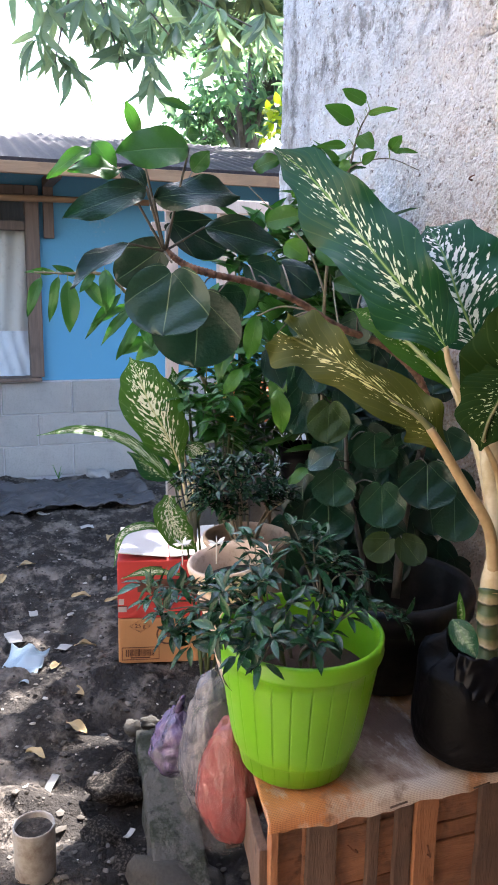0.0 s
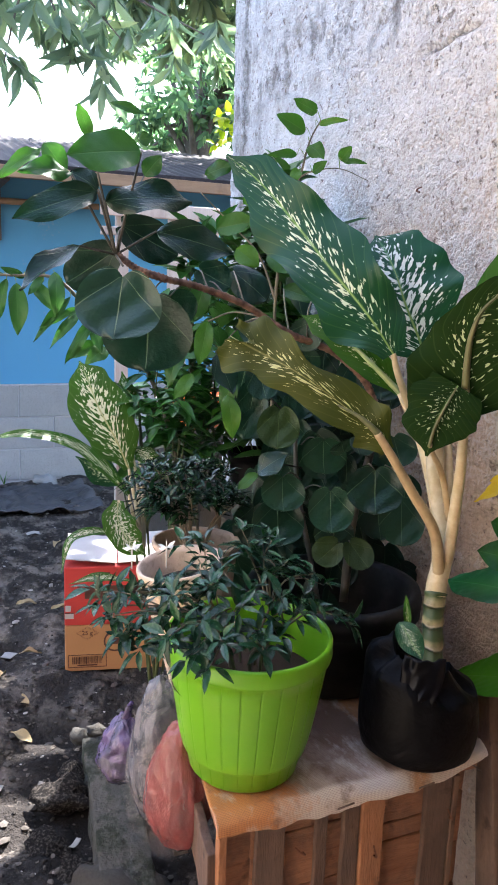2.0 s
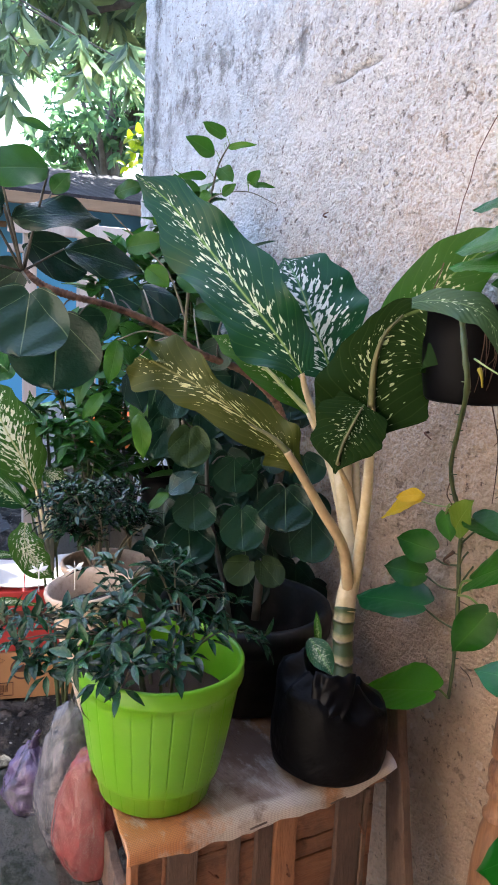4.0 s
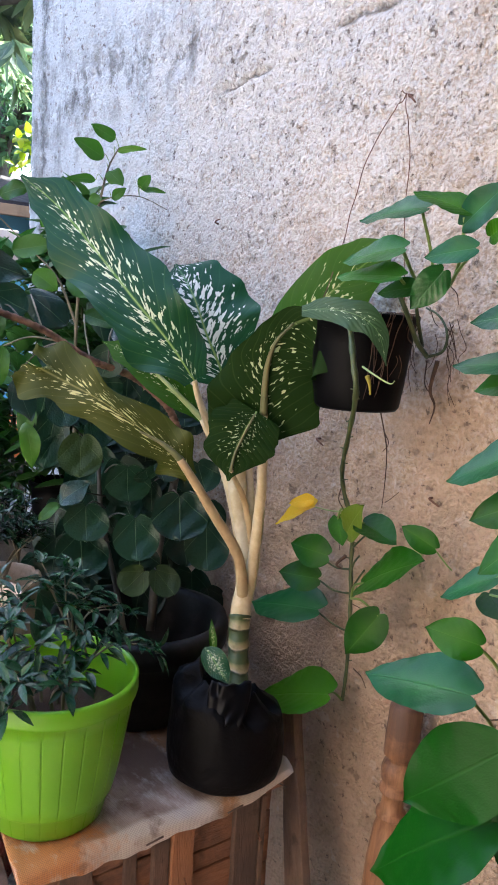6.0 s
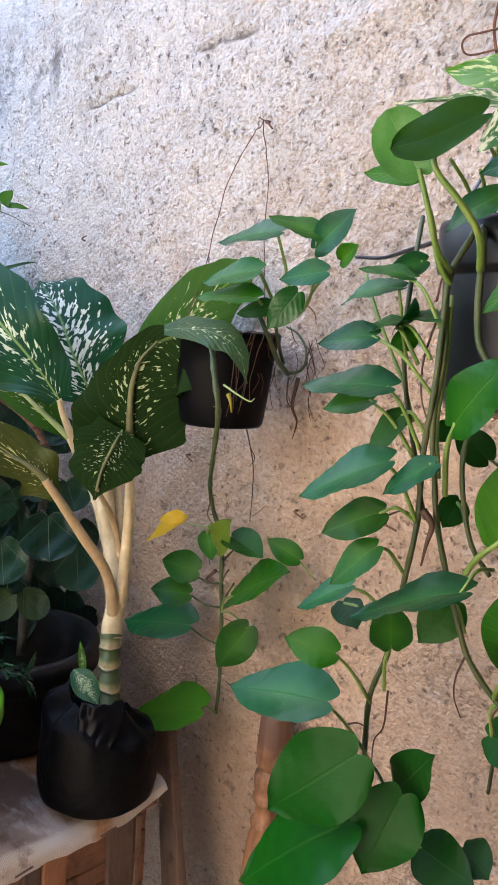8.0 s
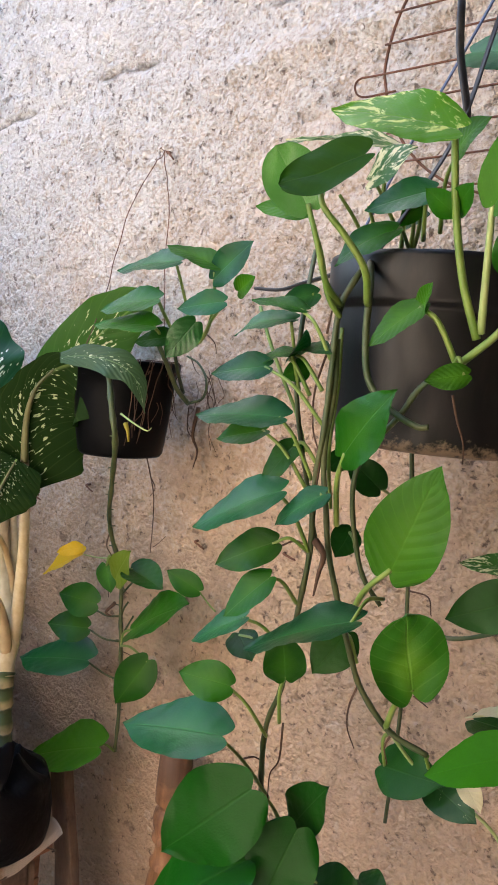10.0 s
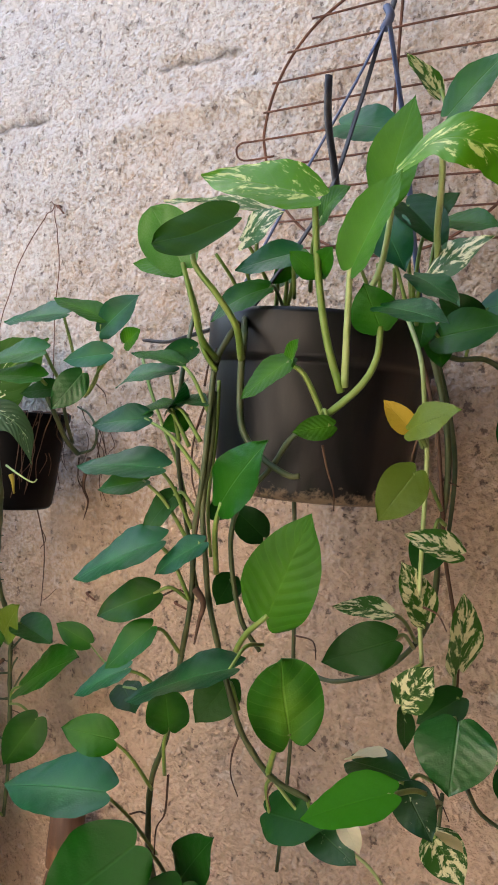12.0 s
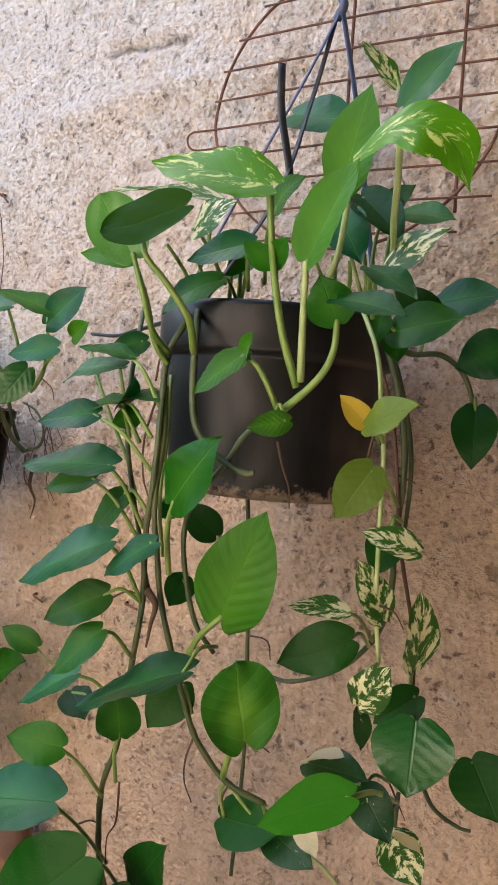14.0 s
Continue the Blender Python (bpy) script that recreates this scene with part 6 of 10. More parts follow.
stem(pothos, M_PETIOLE, [(-0.188, 0.880, 0.839), (-0.183, 0.849, 0.845), (-0.176, 0.828, 0.828)], 0.0022, 0.0017, "petiole")
leaf(pothos, M_POTHOSCREAM, "heart", (-0.173, 0.825, 0.836), (-0.141, 0.805, 0.835), 0.023, (0.11, 0.13, 0.98))
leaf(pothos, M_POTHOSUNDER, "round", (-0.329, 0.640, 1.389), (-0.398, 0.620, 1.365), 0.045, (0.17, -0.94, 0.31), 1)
stem(pothos, M_PETIOLE, [(-0.354, 0.705, 1.276), (-0.339, 0.670, 1.301), (-0.349, 0.650, 1.327), (-0.366, 0.640, 1.350), (-0.375, 0.645, 1.371)], 0.0036, 0.0026, "petiole")
leaf(pothos, M_POTHOSPALE, "round", (-0.407, 0.675, 1.360), (-0.433, 0.655, 1.412), 0.054, (0.53, -0.84, -0.06), 0)
stem(pothos, M_PETIOLE, [(-0.393, 0.720, 1.277), (-0.391, 0.690, 1.294), (-0.394, 0.675, 1.328), (-0.405, 0.672, 1.362)], 0.0036, 0.0026, "petiole")
leaf(pothos, M_POTHOSLIGHT, "heart", (-0.417, 0.690, 1.360), (-0.464, 0.670, 1.364), 0.031, (0.37, -0.76, 0.54), 0)
stem(pothos, M_PETIOLE, [(-0.392, 0.720, 1.266), (-0.395, 0.700, 1.285), (-0.399, 0.690, 1.321), (-0.417, 0.690, 1.361)], 0.0030, 0.0022, "petiole")
leaf(pothos, M_POTHOSWHITE, "heart", (-0.364, 0.740, 1.426), (-0.472, 0.720, 1.439), 0.066, (0.18, -0.37, 0.91), 0)
stem(pothos, M_PETIOLE, [(-0.379, 0.760, 1.377), (-0.371, 0.744, 1.411), (-0.368, 0.739, 1.426)], 0.0022, 0.0017, "petiole")
leaf(pothos, M_POTHOSWHITE, "heart", (-0.372, 0.720, 1.391), (-0.314, 0.700, 1.409), 0.038, (-0.38, -0.89, 0.24), 1)
stem(pothos, M_PETIOLE, [(-0.370, 0.780, 1.353), (-0.371, 0.744, 1.382), (-0.368, 0.719, 1.392)], 0.0022, 0.0017, "petiole")
leaf(pothos, M_POTHOSSHEEN, "heart", (-0.291, 0.690, 1.369), (-0.344, 0.670, 1.351), 0.036, (0.15, -0.85, 0.50), 0)
stem(pothos, M_PETIOLE, [(-0.338, 0.770, 1.344), (-0.315, 0.724, 1.367), (-0.295, 0.689, 1.368)], 0.0022, 0.0017, "petiole")
leaf(pothos, M_POTHOS, "heart", (-0.351, 0.740, 1.349), (-0.403, 0.720, 1.314), 0.039, (-0.01, -0.86, 0.50))
stem(pothos, M_PETIOLE, [(-0.368, 0.800, 1.342), (-0.359, 0.764, 1.355), (-0.354, 0.739, 1.347)], 0.0022, 0.0017, "petiole")
leaf(pothos, M_POTHOSLIME, "heart", (-0.262, 0.660, 1.406), (-0.366, 0.640, 1.429), 0.065, (0.28, -0.71, 0.65), 0)
stem(pothos, M_PETIOLE, [(-0.246, 0.700, 1.247), (-0.256, 0.685, 1.293), (-0.263, 0.675, 1.348), (-0.264, 0.662, 1.407)], 0.0036, 0.0028, "petiole")
leaf(pothos, M_POTHOS, "heart", (-0.267, 0.680, 1.346), (-0.284, 0.660, 1.363), 0.021, (0.57, -0.76, -0.32), 1)
leaf(pothos, M_POTHOS, "heart", (-0.270, 0.685, 1.348), (-0.245, 0.665, 1.365), 0.022, (-0.27, -0.80, -0.54), 0)
leaf(pothos, M_POTHOSLIGHT, "heart", (-0.298, 0.740, 1.412), (-0.260, 0.720, 1.433), 0.029, (-0.49, -0.87, 0.05))
stem(pothos, M_PETIOLE, [(-0.331, 0.790, 1.354), (-0.315, 0.759, 1.393), (-0.295, 0.738, 1.414)], 0.0022, 0.0017, "petiole")
leaf(pothos, M_POTHOSLIGHT, "heart", (-0.219, 0.705, 1.413), (-0.190, 0.685, 1.488), 0.050, (-0.16, -0.97, -0.20), 0)
stem(pothos, M_PALEPETIOLE, [(-0.252, 0.725, 1.319), (-0.226, 0.715, 1.350), (-0.216, 0.710, 1.392), (-0.213, 0.706, 1.437)], 0.0032, 0.0024, "petiole")
leaf(pothos, M_POTHOSLIGHT, "heart", (-0.227, 0.665, 1.347), (-0.181, 0.645, 1.415), 0.051, (-0.41, -0.91, 0.01), 2)
stem(pothos, M_PALEPETIOLE, [(-0.243, 0.700, 1.252), (-0.237, 0.685, 1.293), (-0.230, 0.668, 1.350)], 0.0034, 0.0026, "petiole")
blade_along(pothos, M_POTHOSLIME, [(-0.194, 0.665, 1.420), (-0.158, 0.645, 1.432), (-0.130, 0.640, 1.429), (-0.110, 0.650, 1.416), (-0.104, 0.670, 1.390)], [0.012, 0.034, 0.050, 0.036, 0.001], [(-0.41, -0.80, 0.35), (-0.20, -0.85, 0.45), (0.21, -0.85, 0.40), (0.57, -0.80, 0.05), (0.59, -0.74, -0.20)], ruffle=0.05, fold=0.20, seed=3)
stem(pothos, M_PALEPETIOLE, [(-0.200, 0.800, 1.362), (-0.191, 0.760, 1.393), (-0.176, 0.720, 1.424), (-0.170, 0.700, 1.448)], 0.0034, 0.0026, "petiole")
leaf(pothos, M_POTHOS, "heart", (-0.189, 0.760, 1.499), (-0.133, 0.740, 1.537), 0.042, (-0.37, -0.93, 0.06), 0)
leaf(pothos, M_POTHOSWHITE, "heart", (-0.205, 0.780, 1.527), (-0.232, 0.760, 1.562), 0.029, (0.80, -0.51, 0.32), 0)
stem(pothos, M_PETIOLE, [(-0.193, 0.770, 1.504), (-0.199, 0.769, 1.525), (-0.207, 0.778, 1.530)], 0.0022, 0.0017, "petiole")
leaf(pothos, M_POTHOSSHEEN, "heart", (-0.381, 0.930, 1.581), (-0.288, 0.910, 1.551), 0.060, (-0.02, -0.86, 0.51))
leaf(pothos, M_POTHOSSHEEN, "heart", (-0.267, 0.800, 1.428), (-0.226, 0.780, 1.366), 0.046, (0.24, -0.86, 0.44))
stem(pothos, M_PETIOLE, [(-0.232, 0.800, 1.342), (-0.249, 0.794, 1.395), (-0.265, 0.799, 1.425)], 0.0022, 0.0017, "petiole")
leaf(pothos, M_POTHOSDARK, "heart", (-0.247, 0.820, 1.444), (-0.195, 0.800, 1.393), 0.045, (0.27, -0.77, 0.58))
stem(pothos, M_PETIOLE, [(-0.234, 0.820, 1.345), (-0.240, 0.814, 1.404), (-0.244, 0.819, 1.441)], 0.0022, 0.0017, "petiole")
leaf(pothos, M_POTHOSDARK, "heart", (-0.229, 0.840, 1.427), (-0.193, 0.820, 1.449), 0.028, (-0.39, -0.90, -0.18))
stem(pothos, M_PETIOLE, [(-0.236, 0.830, 1.358), (-0.232, 0.829, 1.403), (-0.226, 0.838, 1.429)], 0.0022, 0.0017, "petiole")
leaf(pothos, M_POTHOS, "heart", (-0.218, 0.860, 1.434), (-0.157, 0.840, 1.418), 0.040, (-0.04, -0.70, 0.71))
stem(pothos, M_PETIOLE, [(-0.225, 0.840, 1.371), (-0.222, 0.844, 1.412), (-0.214, 0.859, 1.433)], 0.0022, 0.0017, "petiole")
leaf(pothos, M_POTHOSWHITE, "heart", (-0.203, 0.775, 1.358), (-0.138, 0.755, 1.387), 0.044, (-0.43, -0.80, 0.41), 1)
stem(pothos, M_PETIOLE, [(-0.220, 0.800, 1.331), (-0.212, 0.782, 1.355), (-0.199, 0.774, 1.360)], 0.0022, 0.0017, "petiole")
leaf(pothos, M_POTHOSSHEEN, "heart", (-0.203, 0.675, 1.316), (-0.139, 0.655, 1.298), 0.042, (0.09, -0.50, 0.86), 0)
leaf(pothos, M_POTHOS, "heart", (-0.209, 0.690, 1.300), (-0.218, 0.670, 1.335), 0.040, (0.45, -0.82, -0.35), 1)
stem(pothos, M_PETIOLE, [(-0.259, 0.700, 1.226), (-0.225, 0.692, 1.252), (-0.210, 0.688, 1.275), (-0.209, 0.690, 1.302)], 0.0034, 0.0026, "petiole")
leaf(pothos, M_POTHOSSHEEN, "heart", (-0.195, 0.720, 1.350), (-0.147, 0.700, 1.318), 0.037, (0.31, -0.52, 0.79), 1)
stem(pothos, M_PETIOLE, [(-0.212, 0.780, 1.317), (-0.204, 0.744, 1.343), (-0.192, 0.719, 1.348)], 0.0022, 0.0017, "petiole")
leaf(pothos, M_POTHOS, "heart", (-0.200, 0.800, 1.307), (-0.127, 0.780, 1.317), 0.046, (-0.29, -0.90, 0.32), 0)
stem(pothos, M_PETIOLE, [(-0.219, 0.820, 1.312), (-0.210, 0.804, 1.319), (-0.196, 0.799, 1.308)], 0.0022, 0.0017, "petiole")
leaf(pothos, M_POTHOS, "heart", (-0.200, 0.810, 1.308), (-0.189, 0.790, 1.279), 0.029, (0.15, -0.79, 0.60))
leaf(pothos, M_POTHOSDARK, "heart", (-0.164, 0.820, 1.322), (-0.201, 0.800, 1.349), 0.033, (0.35, -0.92, -0.21))
stem(pothos, M_PETIOLE, [(-0.206, 0.830, 1.303), (-0.185, 0.819, 1.323), (-0.167, 0.818, 1.324)], 0.0022, 0.0017, "petiole")
leaf(pothos, M_POTHOS, "heart", (-0.212, 0.800, 1.325), (-0.208, 0.780, 1.294), 0.025, (0.35, -0.77, 0.54))
leaf(pothos, M_POTHOSSHEEN, "heart", (-0.187, 0.910, 1.353), (-0.117, 0.890, 1.356), 0.044, (-0.27, -0.91, 0.30), 0)
stem(pothos, M_PETIOLE, [(-0.207, 0.920, 1.302), (-0.197, 0.909, 1.338), (-0.183, 0.909, 1.353)], 0.0022, 0.0017, "petiole")
leaf(pothos, M_POTHOSSHEEN, "heart", (-0.115, 0.910, 1.308), (-0.162, 0.890, 1.283), 0.051, (0.40, -0.92, -0.01), 1)
stem(pothos, M_PETIOLE, [(-0.171, 0.950, 1.285), (-0.143, 0.924, 1.306), (-0.118, 0.909, 1.306)], 0.0022, 0.0017, "petiole")
leaf(pothos, M_POTHOSDARK, "heart", (-0.152, 0.950, 1.247), (-0.148, 0.930, 1.182), 0.048, (0.21, -0.93, 0.30))
stem(pothos, M_PETIOLE, [(-0.154, 0.957, 1.249), (-0.153, 0.948, 1.258), (-0.152, 0.949, 1.243)], 0.0022, 0.0017, "petiole")
stem(pothos, M_PETIOLE, [(-0.388, 0.820, 1.346), (-0.377, 0.801, 1.370), (-0.377, 0.790, 1.396)], 0.0024, 0.0018, "petiole")
stem(pothos, M_PETIOLE, [(-0.377, 0.820, 1.344), (-0.366, 0.801, 1.368), (-0.366, 0.790, 1.392)], 0.0024, 0.0018, "petiole")
stem(pothos, M_PETIOLE, [(-0.374, 0.820, 1.344), (-0.362, 0.806, 1.364), (-0.360, 0.800, 1.385)], 0.0024, 0.0018, "petiole")
stem(pothos, M_PETIOLE, [(-0.420, 0.820, 1.347), (-0.408, 0.796, 1.365), (-0.407, 0.780, 1.383)], 0.0024, 0.0018, "petiole")
stem(pothos, M_PETIOLE, [(-0.420, 0.800, 1.352), (-0.417, 0.771, 1.370), (-0.423, 0.750, 1.389)], 0.0024, 0.0018, "petiole")
stem(pothos, M_PETIOLE, [(-0.287, 0.840, 1.347), (-0.280, 0.816, 1.361), (-0.281, 0.800, 1.376)], 0.0024, 0.0018, "petiole")
stem(pothos, M_PETIOLE, [(-0.278, 0.840, 1.347), (-0.267, 0.816, 1.364), (-0.264, 0.800, 1.381)], 0.0024, 0.0018, "petiole")
stem(pothos, M_PETIOLE, [(-0.264, 0.840, 1.345), (-0.251, 0.816, 1.359), (-0.246, 0.800, 1.375)], 0.0024, 0.0018, "petiole")
leaf(pothos, M_POTHOS, "heart", (-0.360, 0.800, 1.385), (-0.370, 0.780, 1.361), 0.020, (0.69, -0.67, 0.27))
leaf(pothos, M_POTHOSLIGHT, "heart", (-0.369, 0.800, 1.395), (-0.327, 0.780, 1.379), 0.030, (0.04, -0.57, 0.82))
leaf(pothos, M_POTHOSDARK, "heart", (-0.394, 0.830, 1.375), (-0.353, 0.810, 1.378), 0.027, (-0.44, -0.86, 0.24))

# ---- the small pothos in the hanging pot ----
small_pothos = tagged(empty("pothos_plant", (-0.882, 0.900, 1.204)), "sparse young pothos with one long bare vine", "plant")
stem(small_pothos, M_PETIOLE, [(-0.749, 0.860, 1.348), (-0.741, 0.870, 1.309), (-0.742, 0.885, 1.273), (-0.747, 0.900, 1.245)], 0.0022, 0.0026, "stem")
stem(small_pothos, M_VINE, [(-0.789, 0.870, 1.246), (-0.785, 0.890, 1.213), (-0.791, 0.920, 1.178), (-0.799, 0.955, 1.156)], 0.0034, 0.0038, "stem")
stem(small_pothos, M_VINE, [(-0.783, 0.900, 1.237), (-0.789, 0.920, 1.198), (-0.801, 0.945, 1.172)], 0.0030, 0.0030, "stem")
stem(small_pothos, M_PETIOLE, [(-0.679, 0.860, 1.336), (-0.686, 0.870, 1.300), (-0.710, 0.890, 1.266), (-0.734, 0.900, 1.245)], 0.0022, 0.0026, "stem")
stem(small_pothos, M_PETIOLE, [(-0.751, 0.830, 1.298), (-0.750, 0.850, 1.271), (-0.763, 0.880, 1.254)], 0.0024, 0.0026, "stem")
stem(small_pothos, M_VINE, [(-0.799, 0.955, 1.156), (-0.783, 0.970, 1.166), (-0.783, 0.975, 1.193), (-0.805, 0.980, 1.217), (-0.831, 0.980, 1.228)], 0.0026, 0.0014, "stem")
stem(small_pothos, M_VINE, [(-0.805, 0.800, 1.196), (-0.778, 0.785, 1.148), (-0.773, 0.790, 1.104), (-0.852, 0.860, 1.036), (-0.932, 0.930, 0.966), (-0.948, 0.955, 0.918), (-0.933, 0.965, 0.867), (-0.929, 0.965, 0.800), (-0.922, 0.965, 0.723), (-0.919, 0.965, 0.623), (-0.923, 0.965, 0.560)], 0.0042, 0.0030, "stem", knobs=0.22)
stem(small_pothos, M_VINE, [(-0.770, 0.785, 1.134), (-0.776, 0.782, 1.132)], 0.0014, 0.0007, "aerial_root")
stem(small_pothos, M_VINE, [(-0.774, 0.790, 1.111), (-0.781, 0.787, 1.111)], 0.0014, 0.0007, "aerial_root")
stem(small_pothos, M_VINE, [(-0.780, 0.795, 1.099), (-0.768, 0.792, 1.099)], 0.0014, 0.0007, "aerial_root")
stem(small_pothos, M_VINE, [(-0.819, 0.830, 1.062), (-0.826, 0.827, 1.060)], 0.0014, 0.0007, "aerial_root")
stem(small_pothos, M_VINE, [(-0.859, 0.865, 1.030), (-0.845, 0.862, 1.034)], 0.0014, 0.0007, "aerial_root")
stem(small_pothos, M_VINE, [(-0.882, 0.885, 1.009), (-0.890, 0.882, 1.009)], 0.0014, 0.0007, "aerial_root")
stem(small_pothos, M_VINE, [(-0.923, 0.920, 0.977), (-0.908, 0.917, 0.979)], 0.0014, 0.0007, "aerial_root")
stem(small_pothos, M_VINE, [(-0.939, 0.940, 0.945), (-0.924, 0.937, 0.948)], 0.0014, 0.0007, "aerial_root")
stem(small_pothos, M_VINE, [(-0.946, 0.957, 0.908), (-0.955, 0.954, 0.908)], 0.0014, 0.0007, "aerial_root")
stem(small_pothos, M_VINE, [(-0.934, 0.963, 0.882), (-0.943, 0.960, 0.875)], 0.0014, 0.0007, "aerial_root")
stem(small_pothos, M_VINE, [(-0.930, 0.965, 0.839), (-0.915, 0.962, 0.840)], 0.0014, 0.0007, "aerial_root")
stem(small_pothos, M_VINE, [(-0.930, 0.965, 0.810), (-0.939, 0.962, 0.810)], 0.0014, 0.0007, "aerial_root")
stem(small_pothos, M_VINE, [(-0.924, 0.965, 0.752), (-0.933, 0.962, 0.751)], 0.0014, 0.0007, "aerial_root")
stem(small_pothos, M_VINE, [(-0.921, 0.965, 0.683), (-0.929, 0.962, 0.677)], 0.0014, 0.0007, "aerial_root")
stem(small_pothos, M_VINE, [(-0.920, 0.965, 0.633), (-0.906, 0.962, 0.639)], 0.0014, 0.0007, "aerial_root")
stem(small_pothos, M_VINE, [(-0.928, 0.965, 0.792), (-0.955, 0.960, 0.787), (-0.972, 0.952, 0.793)], 0.0018, 0.0016, "stem")
stem(small_pothos, M_VINE, [(-0.924, 0.965, 0.750), (-0.959, 0.960, 0.746), (-0.989, 0.952, 0.756)], 0.0018, 0.0016, "stem")
stem(small_pothos, M_VINE, [(-0.922, 0.965, 0.683), (-0.955, 0.960, 0.687), (-0.991, 0.952, 0.700)], 0.0018, 0.0016, "stem")
stem(small_pothos, M_VINE, [(-0.927, 0.965, 0.791), (-0.916, 0.960, 0.809), (-0.899, 0.952, 0.825)], 0.0018, 0.0016, "stem")
stem(small_pothos, M_VINE, [(-0.924, 0.965, 0.757), (-0.905, 0.960, 0.783), (-0.885, 0.952, 0.805)], 0.0018, 0.0016, "stem")
stem(small_pothos, M_VINE, [(-0.929, 0.965, 0.829), (-0.905, 0.960, 0.851), (-0.884, 0.952, 0.867)], 0.0018, 0.0016, "stem")
stem(small_pothos, M_PETIOLE, [(-0.716, 0.955, 0.854), (-0.727, 0.955, 0.860), (-0.749, 0.950, 0.880)], 0.0012, 0.0012, "stem")
stem(small_pothos, M_PALEPETIOLE, [(-0.941, 0.962, 0.890), (-0.972, 0.955, 0.883), (-1.009, 0.945, 0.883)], 0.0014, 0.0012, "stem")
leaf(small_pothos, M_POTHOSSHEEN, "heart", (-0.733, 0.850, 1.350), (-0.833, 0.830, 1.336), 0.062, (0.00, -0.59, 0.81), 0)
leaf(small_pothos, M_POTHOSLIGHT, "heart", (-0.672, 0.860, 1.342), (-0.749, 0.840, 1.369), 0.050, (0.39, -0.40, 0.83), 0)
leaf(small_pothos, M_POTHOSSHEEN, "heart", (-0.679, 0.860, 1.327), (-0.616, 0.860, 1.373), 0.047, (-0.01, -1.00, 0.01), 0)
leaf(small_pothos, M_POTHOSLIGHT, "heart", (-0.645, 0.870, 1.312), (-0.603, 0.850, 1.327), 0.029, (-0.33, -0.90, -0.27))
leaf(small_pothos, M_POTHOSSHEEN, "heart", (-0.642, 0.840, 1.295), (-0.703, 0.820, 1.283), 0.039, (0.20, -0.88, 0.43), 0)
stem(small_pothos, M_PETIOLE, [(-0.647, 0.845, 1.292), (-0.678, 0.860, 1.274), (-0.707, 0.880, 1.258), (-0.739, 0.900, 1.241)], 0.0022, 0.0024, "stem")
leaf(small_pothos, M_POTHOS, "heart", (-0.730, 0.810, 1.295), (-0.818, 0.790, 1.277), 0.055, (0.01, -0.70, 0.72), 0)
leaf(small_pothos, M_POTHOS, "heart", (-0.723, 0.800, 1.259), (-0.817, 0.780, 1.257), 0.058, (0.08, -0.48, 0.87), 0)
stem(small_pothos, M_PETIOLE, [(-0.723, 0.800, 1.258), (-0.747, 0.850, 1.241), (-0.774, 0.890, 1.228)], 0.0022, 0.0022, "stem")
leaf(small_pothos, M_POTHOSGLOSS, "heart", (-0.679, 0.830, 1.268), (-0.710, 0.810, 1.219), 0.041, (0.63, -0.77, -0.09), 1)
leaf(small_pothos, M_POTHOSDARK, "heart", (-0.714, 0.825, 1.248), (-0.764, 0.805, 1.237), 0.033, (0.20, -0.81, 0.55), 0)
leaf(small_pothos, M_POTHOSLIGHT, "heart", (-0.956, 0.950, 0.877), (-0.917, 0.930, 0.839), 0.035, (0.39, -0.58, 0.71))
stem(small_pothos, M_PETIOLE, [(-0.938, 0.962, 0.890), (-0.947, 0.950, 0.893), (-0.953, 0.949, 0.874)], 0.0022, 0.0017, "petiole")
leaf(small_pothos, M_POTHOSOLIVE, "heart", (-0.925, 0.945, 0.856), (-0.870, 0.925, 0.920), 0.052, (-0.18, -0.97, -0.15), 1)
stem(small_pothos, M_PETIOLE, [(-0.932, 0.963, 0.848), (-0.929, 0.948, 0.862), (-0.922, 0.944, 0.859)], 0.0022, 0.0017, "petiole")
leaf(small_pothos, M_POTHOSDARK, "heart", (-0.895, 0.950, 0.882), (-0.803, 0.930, 0.872), 0.057, (-0.00, -0.45, 0.89))
stem(small_pothos, M_PETIOLE, [(-0.930, 0.963, 0.854), (-0.913, 0.950, 0.878), (-0.891, 0.949, 0.882)], 0.0022, 0.0017, "petiole")
leaf(small_pothos, M_POTHOS, "heart", (-0.742, 0.945, 0.881), (-0.792, 0.925, 0.905), 0.037, (0.48, -0.81, 0.33), 0)
leaf(small_pothos, M_POTHOS, "heart", (-0.961, 0.940, 0.810), (-1.033, 0.920, 0.815), 0.058, (0.27, -0.89, 0.36), 1)
leaf(small_pothos, M_POTHOS, "heart", (-0.980, 0.940, 0.764), (-1.061, 0.920, 0.755), 0.053, (0.20, -0.93, 0.30), 0)
leaf(small_pothos, M_POTHOSSHEEN, "heart", (-0.970, 0.935, 0.712), (-1.126, 0.915, 0.676), 0.097, (-0.14, -0.49, 0.86), 0)
leaf(small_pothos, M_POTHOS, "heart", (-0.875, 0.940, 0.787), (-0.736, 0.920, 0.867), 0.097, (-0.46, -0.59, 0.66), 0)
stem(small_pothos, M_PETIOLE, [(-0.922, 0.965, 0.743), (-0.899, 0.946, 0.775), (-0.872, 0.940, 0.789)], 0.0022, 0.0017, "petiole")
leaf(small_pothos, M_POTHOS, "heart", (-0.833, 0.940, 0.750), (-0.880, 0.920, 0.670), 0.063, (0.46, -0.89, -0.05), 0)
